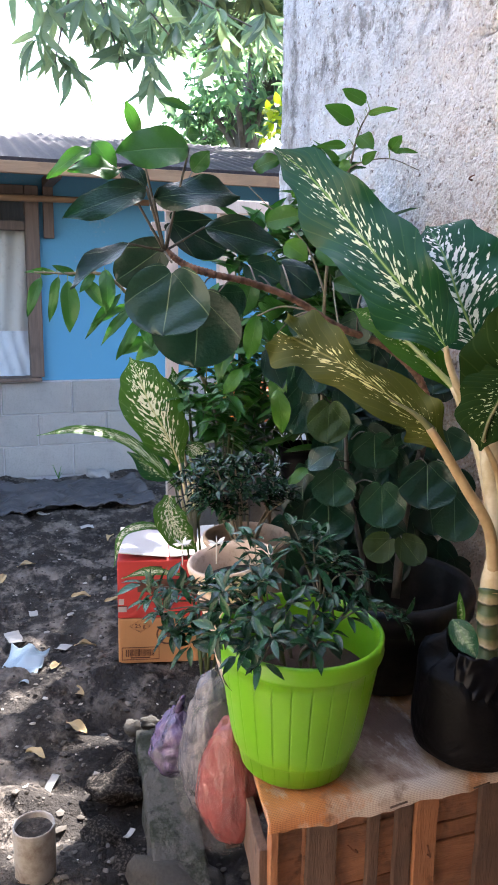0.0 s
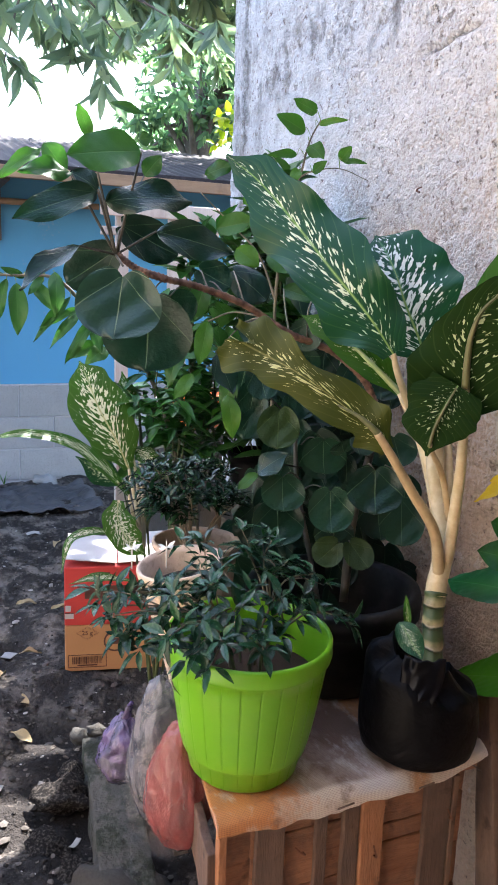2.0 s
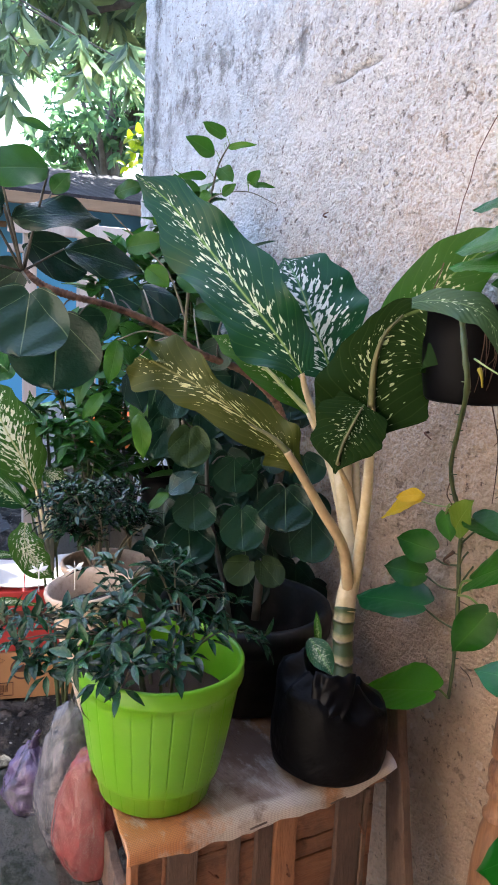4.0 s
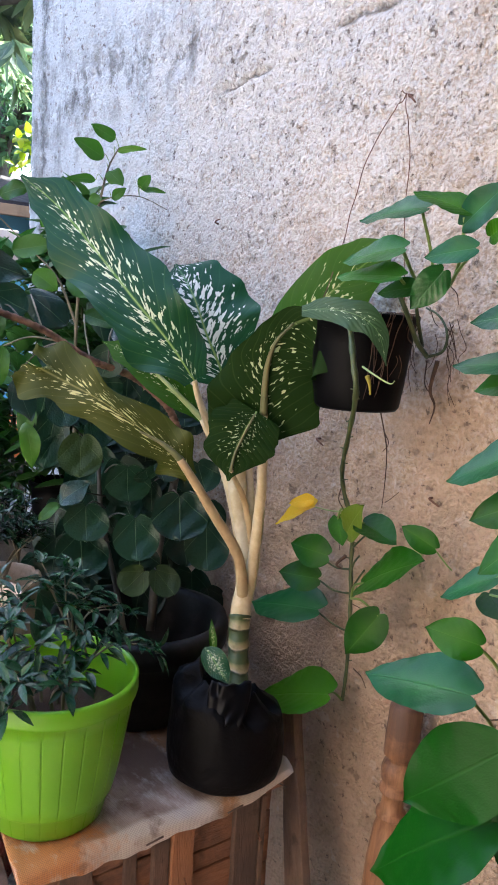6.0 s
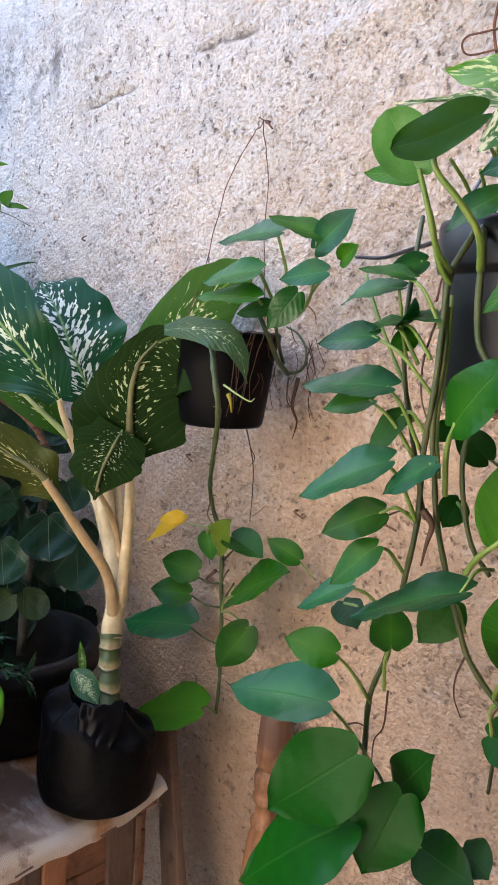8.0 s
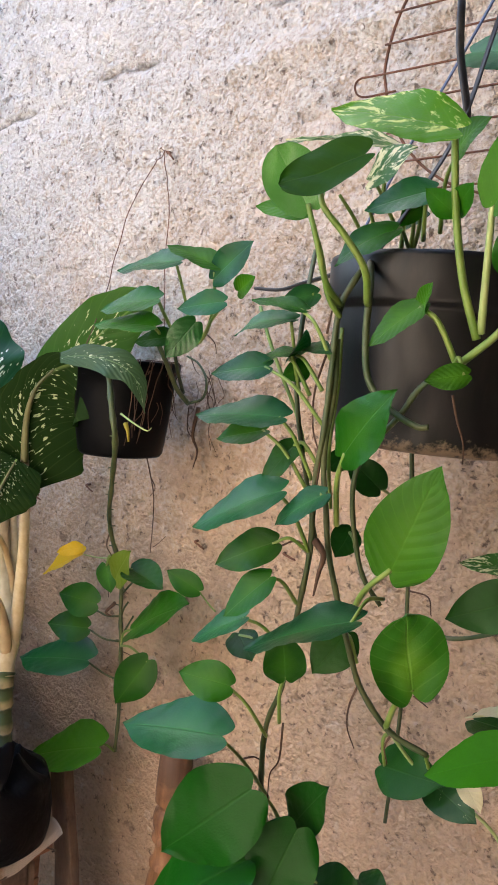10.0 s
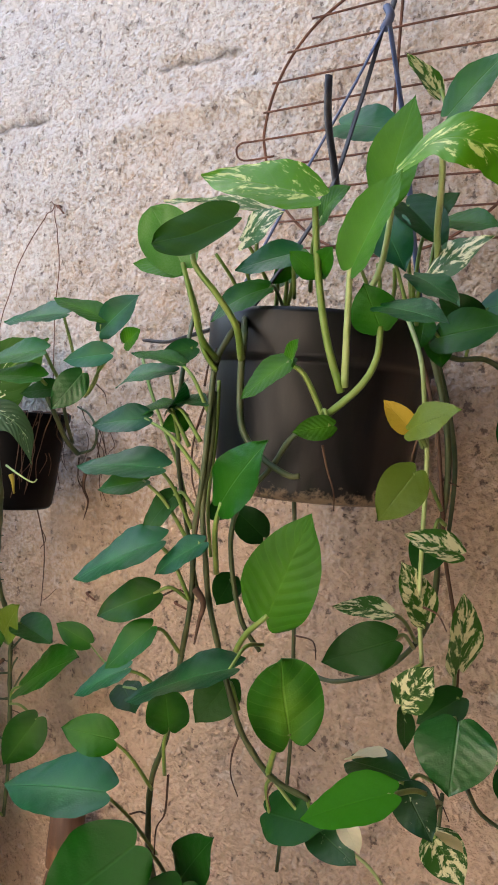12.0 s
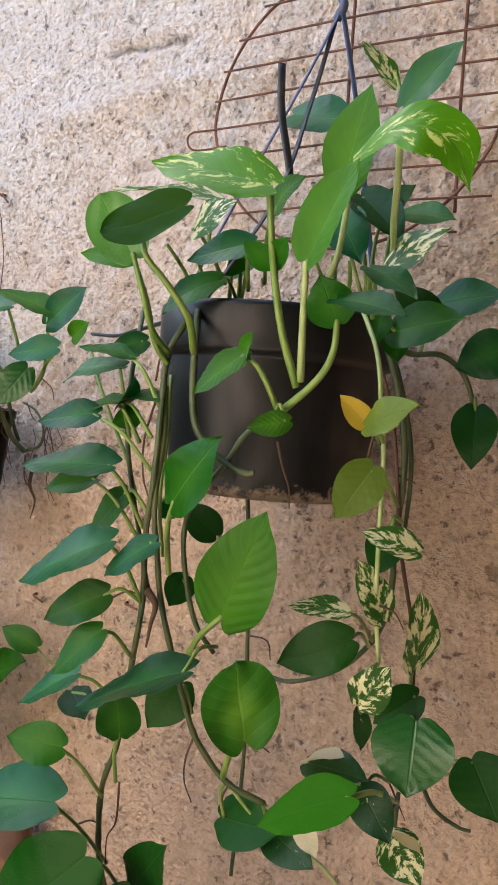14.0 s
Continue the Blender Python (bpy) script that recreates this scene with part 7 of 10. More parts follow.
stem(small_pothos, M_PETIOLE, [(-0.925, 0.965, 0.742), (-0.879, 0.946, 0.756), (-0.835, 0.939, 0.747)], 0.0022, 0.0017, "petiole")
leaf(small_pothos, M_POTHOSLIGHT, "heart", (-0.924, 0.930, 0.579), (-1.085, 0.910, 0.509), 0.106, (-0.27, -0.56, 0.78), 0)
stem(small_pothos, M_PETIOLE, [(-0.923, 0.965, 0.560), (-0.923, 0.942, 0.580), (-0.928, 0.930, 0.577)], 0.0022, 0.0017, "petiole")
leaf(small_pothos, M_YELLOW, "heart", (-1.004, 0.940, 0.886), (-1.081, 0.920, 0.838), 0.056, (-0.28, -0.64, 0.72), 2)
leaf(small_pothos, M_YELLOW, "heart", (-1.006, 0.938, 0.896), (-1.044, 0.918, 0.883), 0.027, (0.22, -0.79, 0.57), 1)
stem(small_pothos, M_ROOT, [(-0.804, 0.985, 1.150), (-0.817, 0.990, 1.106), (-0.807, 0.992, 1.081), (-0.816, 0.994, 1.052)], 0.0040, 0.0006, "dry_sheath")
stem(small_pothos, M_ROOT, [(-0.820, 0.980, 1.149), (-0.827, 0.988, 1.114), (-0.814, 0.990, 1.098)], 0.0012, 0.0006, "root")
stem(small_pothos, M_ROOT, [(-0.914, 0.985, 1.068), (-0.905, 0.990, 1.032), (-0.899, 0.995, 0.996), (-0.897, 0.995, 0.949), (-0.899, 0.995, 0.901)], 0.0013, 0.0007, "root")
stem(small_pothos, M_ROOT, [(-0.904, 0.990, 1.028), (-0.892, 0.990, 1.011), (-0.903, 0.990, 0.995)], 0.0010, 0.0005, "root")
stem(small_pothos, M_ROOT, [(-0.893, 0.995, 0.912), (-0.879, 0.990, 0.920), (-0.861, 0.990, 0.936)], 0.0008, 0.0004, "root")
stem(small_pothos, M_ROOT, [(-0.950, 0.950, 0.932), (-0.950, 0.945, 0.909), (-0.942, 0.950, 0.891), (-0.953, 0.950, 0.869), (-0.938, 0.945, 0.825)], 0.0012, 0.0006, "root")
stem(small_pothos, M_ROOT, [(-0.933, 0.955, 0.815), (-0.948, 0.950, 0.797), (-0.939, 0.955, 0.791)], 0.0036, 0.0010, "dry_sheath")
stem(small_pothos, M_ROOT, [(-0.905, 0.967, 0.624), (-0.888, 0.970, 0.615), (-0.878, 0.972, 0.599)], 0.0010, 0.0005, "root")
stem(small_pothos, M_ROOT, [(-0.918, 0.965, 0.734), (-0.897, 0.965, 0.732), (-0.891, 0.966, 0.719)], 0.0009, 0.0005, "root")
stem(small_pothos, M_ROOT, [(-0.828, 0.985, 1.229), (-0.821, 0.990, 1.208), (-0.811, 0.990, 1.200)], 0.0010, 0.0005, "root")
stem(small_pothos, M_ROOT, [(-0.802, 0.985, 1.266), (-0.785, 0.990, 1.251), (-0.781, 0.992, 1.234)], 0.0012, 0.0005, "root")
stem(small_pothos, M_PALEPETIOLE, [(-0.765, 0.790, 1.142), (-0.736, 0.785, 1.133), (-0.710, 0.785, 1.125), (-0.706, 0.790, 1.129)], 0.0014, 0.0007, "root")
stem(small_pothos, M_POTHOSYELLOW, [(-0.753, 0.788, 1.130), (-0.746, 0.786, 1.121), (-0.743, 0.786, 1.107)], 0.0036, 0.0012, "dry_bud")

# ---- the dumb cane ----
dumb_cane = tagged(empty("dumb_cane", (-0.975, 0.745, 0.600)), "tall dumb cane with large white-flecked leaves in the grow bag", "plant")
blade_along(dumb_cane, M_DIEFF, [(-1.083, 0.735, 1.093), (-1.117, 0.705, 1.151), (-1.174, 0.667, 1.219), (-1.254, 0.633, 1.298), (-1.328, 0.599, 1.367), (-1.381, 0.557, 1.414)], [0.045, 0.118, 0.140, 0.128, 0.116, 0.078, 0.006], [(0.88, -0.32, 0.35), (0.84, -0.36, 0.41), (0.74, -0.49, 0.45), (0.69, -0.56, 0.46), (0.70, -0.61, 0.37), (0.74, -0.61, 0.29)], ruffle=0.15, fold=0.16, seed=1, label="broad dark green blade with white flecks")
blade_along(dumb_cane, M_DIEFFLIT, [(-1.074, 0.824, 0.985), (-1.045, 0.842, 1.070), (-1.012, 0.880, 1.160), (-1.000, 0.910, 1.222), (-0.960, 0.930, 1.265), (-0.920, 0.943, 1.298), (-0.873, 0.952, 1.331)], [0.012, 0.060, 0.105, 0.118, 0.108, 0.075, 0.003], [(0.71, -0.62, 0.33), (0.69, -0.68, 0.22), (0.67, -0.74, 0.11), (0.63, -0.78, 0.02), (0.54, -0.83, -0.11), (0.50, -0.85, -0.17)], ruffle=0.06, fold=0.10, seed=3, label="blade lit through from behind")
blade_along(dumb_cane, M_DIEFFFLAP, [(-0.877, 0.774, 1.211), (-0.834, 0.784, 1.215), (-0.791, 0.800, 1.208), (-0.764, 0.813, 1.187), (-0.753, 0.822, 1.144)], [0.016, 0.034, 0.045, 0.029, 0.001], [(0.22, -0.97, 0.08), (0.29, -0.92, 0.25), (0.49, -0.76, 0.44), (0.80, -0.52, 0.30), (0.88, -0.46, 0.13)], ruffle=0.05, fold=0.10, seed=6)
blade_along(dumb_cane, M_DIEFFWHITE, [(-1.141, 0.841, 1.076), (-1.158, 0.831, 1.118), (-1.181, 0.818, 1.167), (-1.208, 0.812, 1.218), (-1.244, 0.809, 1.260), (-1.274, 0.805, 1.286)], [0.03, 0.13, 0.195, 0.2, 0.135, 0.004], [(0.80, -0.56, 0.23), (0.81, -0.55, 0.20), (0.82, -0.54, 0.17), (0.79, -0.50, 0.36), (0.80, -0.49, 0.33), (0.81, -0.49, 0.32)], ruffle=0.06, fold=0.14, seed=2, label="blade more white than green along the middle")
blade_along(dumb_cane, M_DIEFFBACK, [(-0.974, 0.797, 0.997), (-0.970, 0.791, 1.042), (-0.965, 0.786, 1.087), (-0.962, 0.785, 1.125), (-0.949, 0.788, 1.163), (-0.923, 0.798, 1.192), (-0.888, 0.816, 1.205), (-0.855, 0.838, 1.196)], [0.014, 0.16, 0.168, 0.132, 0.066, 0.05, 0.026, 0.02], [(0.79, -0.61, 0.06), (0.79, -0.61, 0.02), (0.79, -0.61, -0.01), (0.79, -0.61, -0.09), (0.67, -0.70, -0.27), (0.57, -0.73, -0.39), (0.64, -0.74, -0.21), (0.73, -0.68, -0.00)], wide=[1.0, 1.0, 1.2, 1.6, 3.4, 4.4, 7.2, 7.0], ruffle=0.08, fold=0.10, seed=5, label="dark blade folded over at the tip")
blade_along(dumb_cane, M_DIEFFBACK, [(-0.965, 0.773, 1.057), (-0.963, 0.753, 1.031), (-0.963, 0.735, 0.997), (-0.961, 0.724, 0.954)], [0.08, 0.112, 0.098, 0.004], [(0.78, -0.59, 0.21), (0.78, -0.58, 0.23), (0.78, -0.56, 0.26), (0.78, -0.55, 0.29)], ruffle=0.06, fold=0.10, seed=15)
blade_along(dumb_cane, M_DIEFFOLD, [(-1.027, 0.701, 0.949), (-1.040, 0.680, 0.981), (-1.057, 0.659, 1.001), (-1.096, 0.585, 1.057), (-1.141, 0.545, 1.083), (-1.168, 0.510, 1.103), (-1.186, 0.494, 1.114)], [0.02, 0.08, 0.066, 0.064, 0.096, 0.095, 0.063], [(0.81, -0.52, 0.29), (0.81, -0.50, 0.31), (0.81, -0.47, 0.34), (0.84, -0.42, 0.34), (0.85, -0.37, 0.36), (0.87, -0.35, 0.35), (0.88, -0.33, 0.34)], ruffle=0.20, fold=0.12, seed=7, label="old olive blade with a torn brown tip", torn=0.055)
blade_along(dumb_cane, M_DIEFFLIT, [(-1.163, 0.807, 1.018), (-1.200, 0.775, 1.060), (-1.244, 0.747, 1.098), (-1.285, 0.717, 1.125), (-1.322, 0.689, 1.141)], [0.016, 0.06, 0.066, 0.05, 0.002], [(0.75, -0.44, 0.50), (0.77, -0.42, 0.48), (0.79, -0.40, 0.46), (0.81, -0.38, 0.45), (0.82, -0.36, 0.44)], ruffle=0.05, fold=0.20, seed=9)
stem(dumb_cane, M_CREAMSTEM, [(-1.012, 0.811, 0.738), (-1.006, 0.815, 0.781), (-0.996, 0.813, 0.853), (-0.983, 0.806, 0.922), (-0.968, 0.793, 0.998), (-0.965, 0.787, 1.056)], 0.0115, 0.0062, "leaf_stalk", seg=10)
stem(dumb_cane, M_DARKRIB, [(-0.965, 0.787, 1.052), (-0.961, 0.783, 1.096), (-0.957, 0.783, 1.132), (-0.943, 0.786, 1.166), (-0.918, 0.795, 1.193)], 0.0062, 0.0016, "midrib", seg=10)
stem(dumb_cane, M_OLDSTALK, [(-1.010, 0.803, 0.721), (-1.005, 0.797, 0.763), (-1.007, 0.783, 0.822), (-1.014, 0.742, 0.884), (-1.020, 0.705, 0.940), (-1.029, 0.681, 0.977)], 0.011, 0.0062, "leaf_stalk", seg=10)
stem(dumb_cane, M_DARKRIB, [(-1.028, 0.685, 0.974), (-1.039, 0.669, 0.991), (-1.051, 0.655, 1.003), (-1.070, 0.632, 1.016)], 0.006, 0.0014, "midrib", seg=10)
stem(dumb_cane, M_CREAMSTEM, [(-1.009, 0.815, 0.778), (-1.031, 0.815, 0.834), (-1.054, 0.816, 0.888), (-1.071, 0.820, 0.941), (-1.087, 0.823, 0.997)], 0.012, 0.0165, "leaf_stalk", seg=10)
stem(dumb_cane, M_CREAMSTEM, [(-1.023, 0.829, 0.791), (-1.054, 0.841, 0.885), (-1.079, 0.845, 0.972), (-1.117, 0.843, 1.041), (-1.141, 0.841, 1.078)], 0.0095, 0.005, "leaf_stalk", seg=10)
stem(dumb_cane, M_OLDSTALK, [(-1.009, 0.814, 0.835), (-1.007, 0.792, 0.907), (-0.978, 0.746, 0.956), (-0.958, 0.727, 0.971)], 0.006, 0.003, "leaf_stalk", seg=10)
stem(dumb_cane, M_DARKRIB, [(-0.959, 0.726, 0.968), (-0.959, 0.734, 0.998), (-0.958, 0.752, 1.033), (-0.962, 0.768, 1.054)], 0.0028, 0.0012, "midrib", seg=10)
stem(dumb_cane, M_CREAMSTEM, [(-1.031, 0.826, 0.789), (-1.083, 0.814, 0.920), (-1.090, 0.777, 1.006), (-1.089, 0.749, 1.063), (-1.083, 0.735, 1.093)], 0.0095, 0.0042, "leaf_stalk", seg=10)
stem(dumb_cane, M_CREAMSTEM, [(-1.037, 0.825, 0.785), (-1.107, 0.825, 0.924), (-1.158, 0.805, 1.018)], 0.009, 0.0062, "leaf_stalk", seg=10)
stem(dumb_cane, M_PALEPETIOLE, [(-1.157, 0.808, 1.015), (-1.194, 0.772, 1.060), (-1.237, 0.743, 1.099), (-1.277, 0.718, 1.121)], 0.006, 0.0012, "midrib", seg=10)
stem(dumb_cane, M_CREAMSTEM, [(-1.031, 0.825, 0.819), (-1.020, 0.815, 0.789), (-1.012, 0.807, 0.754), (-1.007, 0.799, 0.732), (-1.001, 0.794, 0.711)], 0.0135, 0.0172, "cane_top", seg=14)
stem(dumb_cane, M_GREENSTEM, [(-1.003, 0.795, 0.716), (-0.992, 0.786, 0.687), (-0.973, 0.774, 0.649), (-0.937, 0.754, 0.592)], 0.0172, 0.0158, "cane", knobs=0.10, seg=14)
leaf(dumb_cane, M_DIEFF, "oblong", (-0.955, 0.695, 0.701), (-0.900, 0.702, 0.662), 0.037, (0.69, -0.47, 0.54), 0)
leaf(dumb_cane, M_DIEFFLIT, "lance", (-0.946, 0.706, 0.688), (-0.967, 0.712, 0.738), 0.012, (0.68, -0.48, 0.55), 0)

# ---- the shield aralia ----
aralia = tagged(empty("shield_aralia", (-1.245, 0.745, 0.570)), "shield aralia with dark round cupped leaves on a bent ringed branch", "plant")
stem(aralia, M_BARK, [(-1.287, 0.422, 1.196), (-1.308, 0.488, 1.185), (-1.317, 0.575, 1.157), (-1.318, 0.665, 1.108), (-1.313, 0.755, 1.075), (-1.313, 0.824, 1.023), (-1.311, 0.853, 0.974)], 0.0054, 0.0072, "branch", knobs=0.14, seg=9)
stem(aralia, M_DARKTWIG, [(-1.311, 0.853, 0.974), (-1.330, 0.860, 0.869), (-1.325, 0.830, 0.759), (-1.276, 0.788, 0.591)], 0.0080, 0.0085, "branch", knobs=0.10, seg=8)
stem(aralia, M_DARKTWIG, [(-1.410, 0.733, 0.905), (-1.384, 0.731, 0.798), (-1.344, 0.740, 0.691), (-1.299, 0.745, 0.587)], 0.0045, 0.0055, "branch", knobs=0.14, seg=8)
stem(aralia, M_BARK, [(-1.287, 0.422, 1.196), (-1.300, 0.378, 1.210), (-1.317, 0.349, 1.232)], 0.0065, 0.0050, "branch", knobs=0.14, seg=8)
leaf(aralia, M_ARALIATOP, "round", (-1.267, 0.345, 1.196), (-1.229, 0.321, 1.098), 0.134, (0.89, -0.25, 0.39), 1)
stem(aralia, M_DARKTWIG, [(-1.318, 0.346, 1.232), (-1.267, 0.345, 1.214)], 0.0024, 0.0019, "petiole")
leaf(aralia, M_ARALIA, "round", (-1.333, 0.408, 1.160), (-1.326, 0.400, 1.040), 0.154, (0.93, -0.35, 0.08), 0)
petiole(aralia, M_DARKTWIG, (-1.291, 0.435, 1.194), (-1.333, 0.408, 1.160), 0.0014)
leaf(aralia, M_ARALIALIGHT, "oblong", (-1.285, 0.378, 1.389), (-1.273, 0.259, 1.372), 0.072, (0.91, 0.03, 0.40), 0)
stem(aralia, M_DARKTWIG, [(-1.318, 0.346, 1.232), (-1.285, 0.378, 1.389)], 0.0024, 0.0019, "petiole")
leaf(aralia, M_ARALIALIGHT, "oblong", (-1.314, 0.274, 1.353), (-1.277, 0.191, 1.346), 0.036, (0.84, 0.34, 0.42), 1)
stem(aralia, M_DARKTWIG, [(-1.318, 0.346, 1.232), (-1.314, 0.274, 1.353)], 0.0024, 0.0019, "petiole")
leaf(aralia, M_ARALIA, "oblong", (-1.299, 0.313, 1.326), (-1.274, 0.179, 1.274), 0.053, (0.90, -0.00, 0.44), 0)
stem(aralia, M_DARKTWIG, [(-1.318, 0.346, 1.232), (-1.299, 0.313, 1.326)], 0.0024, 0.0019, "petiole")
leaf(aralia, M_ARALIA, "oblong", (-1.298, 0.324, 1.312), (-1.288, 0.465, 1.321), 0.062, (0.86, -0.09, 0.51), 1)
stem(aralia, M_DARKTWIG, [(-1.318, 0.346, 1.232), (-1.298, 0.324, 1.312)], 0.0024, 0.0019, "petiole")
leaf(aralia, M_ARALIA, "oblong", (-1.309, 0.411, 1.272), (-1.288, 0.538, 1.241), 0.062, (0.96, -0.10, 0.25), 0)
stem(aralia, M_DARKTWIG, [(-1.318, 0.346, 1.232), (-1.309, 0.411, 1.272)], 0.0024, 0.0019, "petiole")
leaf(aralia, M_ARALIA, "round", (-1.338, 0.347, 1.237), (-1.364, 0.275, 1.183), 0.074, (0.92, -0.38, 0.07), 0)
stem(aralia, M_DARKTWIG, [(-1.318, 0.346, 1.232), (-1.338, 0.347, 1.237)], 0.0024, 0.0019, "petiole")
leaf(aralia, M_ARALIA, "oblong", (-1.300, 0.284, 1.242), (-1.256, 0.185, 1.173), 0.046, (0.53, -0.31, 0.79), 2)
stem(aralia, M_DARKTWIG, [(-1.318, 0.346, 1.232), (-1.300, 0.284, 1.242)], 0.0024, 0.0019, "petiole")
leaf(aralia, M_ARALIA, "round", (-1.381, 0.375, 1.281), (-1.377, 0.469, 1.237), 0.073, (1.00, -0.03, 0.03), 0)
petiole(aralia, M_DARKTWIG, (-1.317, 0.349, 1.232), (-1.381, 0.375, 1.281), 0.0014)
leaf(aralia, M_ARALIALIGHT, "lance", (-1.395, 0.241, 1.397), (-1.371, 0.167, 1.340), 0.027, (0.85, -0.12, 0.51), 0)
leaf(aralia, M_ARALIALIGHT, "oblong", (-1.374, 0.243, 1.403), (-1.364, 0.277, 1.356), 0.038, (0.98, -0.06, 0.16), 0)
leaf(aralia, M_ARALIALIGHT, "oblong", (-1.365, 0.405, 1.364), (-1.353, 0.432, 1.397), 0.033, (0.89, -0.45, 0.05), 0)
petiole(aralia, M_DARKTWIG, (-1.317, 0.349, 1.232), (-1.365, 0.405, 1.364), 0.0014)
leaf(aralia, M_ARALIALIGHT, "oblong", (-1.360, 0.394, 1.420), (-1.353, 0.416, 1.422), 0.024, (0.93, -0.31, 0.18), 0)
leaf(aralia, M_ARALIA, "oblong", (-1.347, 0.324, 1.335), (-1.353, 0.279, 1.359), 0.042, (0.94, 0.06, 0.34), 0)
stem(aralia, M_DARKTWIG, [(-1.318, 0.346, 1.232), (-1.347, 0.324, 1.335)], 0.0024, 0.0019, "petiole")
leaf(aralia, M_ARALIALIGHT, "oblong", (-1.320, 0.305, 1.408), (-1.306, 0.283, 1.455), 0.023, (0.96, 0.04, -0.27), 0)
stem(aralia, M_DARKTWIG, [(-1.318, 0.346, 1.232), (-1.320, 0.305, 1.408)], 0.0024, 0.0019, "petiole")
leaf(aralia, M_ARALIALIGHT, "lance", (-1.362, 0.347, 1.473), (-1.350, 0.405, 1.458), 0.016, (0.98, -0.16, 0.14), 0)
leaf(aralia, M_ARALIA, "round", (-1.381, 0.456, 1.164), (-1.367, 0.494, 1.125), 0.071, (0.97, -0.19, 0.16), 0)
petiole(aralia, M_DARKTWIG, (-1.308, 0.488, 1.185), (-1.381, 0.456, 1.164), 0.0014)
leaf(aralia, M_ARALIA, "round", (-1.383, 0.514, 1.214), (-1.364, 0.566, 1.185), 0.063, (0.95, -0.22, 0.22), 0)
petiole(aralia, M_DARKTWIG, (-1.310, 0.505, 1.179), (-1.383, 0.514, 1.214), 0.0014)
leaf(aralia, M_ARALIALIGHT, "oblong", (-1.399, 0.531, 1.194), (-1.403, 0.512, 1.123), 0.042, (0.83, -0.55, 0.10), 0)
petiole(aralia, M_DARKTWIG, (-1.313, 0.540, 1.168), (-1.399, 0.531, 1.194), 0.0014)
leaf(aralia, M_ARALIAOLIVE, "round", (-1.327, 0.656, 0.965), (-1.297, 0.641, 0.898), 0.079, (0.84, -0.30, 0.45), 1)
petiole(aralia, M_DARKTWIG, (-1.390, 0.733, 0.905), (-1.327, 0.656, 0.965), 0.0014)
leaf(aralia, M_ARALIA, "round", (-1.388, 0.633, 1.006), (-1.371, 0.605, 0.904), 0.068, (0.86, -0.44, 0.26), 0)
petiole(aralia, M_DARKTWIG, (-1.390, 0.733, 0.905), (-1.388, 0.633, 1.006), 0.0014)
leaf(aralia, M_ARALIA, "round", (-1.359, 0.690, 0.989), (-1.335, 0.727, 0.959), 0.077, (0.89, -0.29, 0.35), 0)
petiole(aralia, M_DARKTWIG, (-1.390, 0.733, 0.905), (-1.359, 0.690, 0.989), 0.0014)
leaf(aralia, M_ARALIA, "round", (-1.308, 0.660, 0.841), (-1.274, 0.647, 0.785), 0.083, (0.82, -0.19, 0.54), 0)
petiole(aralia, M_DARKTWIG, (-1.369, 0.731, 0.819), (-1.308, 0.660, 0.841), 0.0014)
leaf(aralia, M_ARALIA, "round", (-1.317, 0.655, 0.788), (-1.275, 0.644, 0.718), 0.098, (0.82, -0.23, 0.53), 1)
petiole(aralia, M_DARKTWIG, (-1.358, 0.733, 0.777), (-1.317, 0.655, 0.788), 0.0014)
leaf(aralia, M_ARALIA, "round", (-1.368, 0.632, 0.770), (-1.342, 0.611, 0.701), 0.077, (0.75, -0.50, 0.43), 1)
petiole(aralia, M_DARKTWIG, (-1.352, 0.735, 0.755), (-1.368, 0.632, 0.770), 0.0014)
leaf(aralia, M_ARALIA, "round", (-1.253, 0.732, 0.824), (-1.215, 0.717, 0.756), 0.085, (0.81, -0.28, 0.51), 0)
petiole(aralia, M_DARKTWIG, (-1.364, 0.731, 0.798), (-1.253, 0.732, 0.824), 0.0014)
leaf(aralia, M_ARALIA, "round", (-1.221, 0.805, 0.866), (-1.185, 0.788, 0.793), 0.104, (0.80, -0.37, 0.48), 1)
petiole(aralia, M_DARKTWIG, (-1.315, 0.844, 0.847), (-1.221, 0.805, 0.866), 0.0014)
leaf(aralia, M_ARALIA, "round", (-1.306, 0.741, 0.908), (-1.284, 0.733, 0.849), 0.089, (0.92, -0.13, 0.36), 0)
petiole(aralia, M_DARKTWIG, (-1.385, 0.733, 0.884), (-1.306, 0.741, 0.908), 0.0014)
leaf(aralia, M_ARALIA, "round", (-1.270, 0.787, 0.920), (-1.237, 0.816, 0.904), 0.057, (0.66, -0.41, 0.62), 0)
petiole(aralia, M_DARKTWIG, (-1.314, 0.851, 0.911), (-1.270, 0.787, 0.920), 0.0014)
leaf(aralia, M_ARALIA, "round", (-1.275, 0.768, 0.893), (-1.273, 0.760, 0.915), 0.057, (1.00, 0.01, -0.09), 0)
petiole(aralia, M_DARKTWIG, (-1.315, 0.850, 0.890), (-1.275, 0.768, 0.893), 0.0014)
leaf(aralia, M_ARALIA, "round", (-1.269, 0.752, 0.761), (-1.244, 0.743, 0.712), 0.077, (0.83, -0.30, 0.48), 1)
petiole(aralia, M_DARKTWIG, (-1.305, 0.816, 0.725), (-1.269, 0.752, 0.761), 0.0014)
leaf(aralia, M_ARALIAOLIVE, "round", (-1.237, 0.745, 0.728), (-1.236, 0.701, 0.695), 0.059, (0.66, -0.44, 0.61), 0)
petiole(aralia, M_DARKTWIG, (-1.298, 0.809, 0.692), (-1.237, 0.745, 0.728), 0.0014)
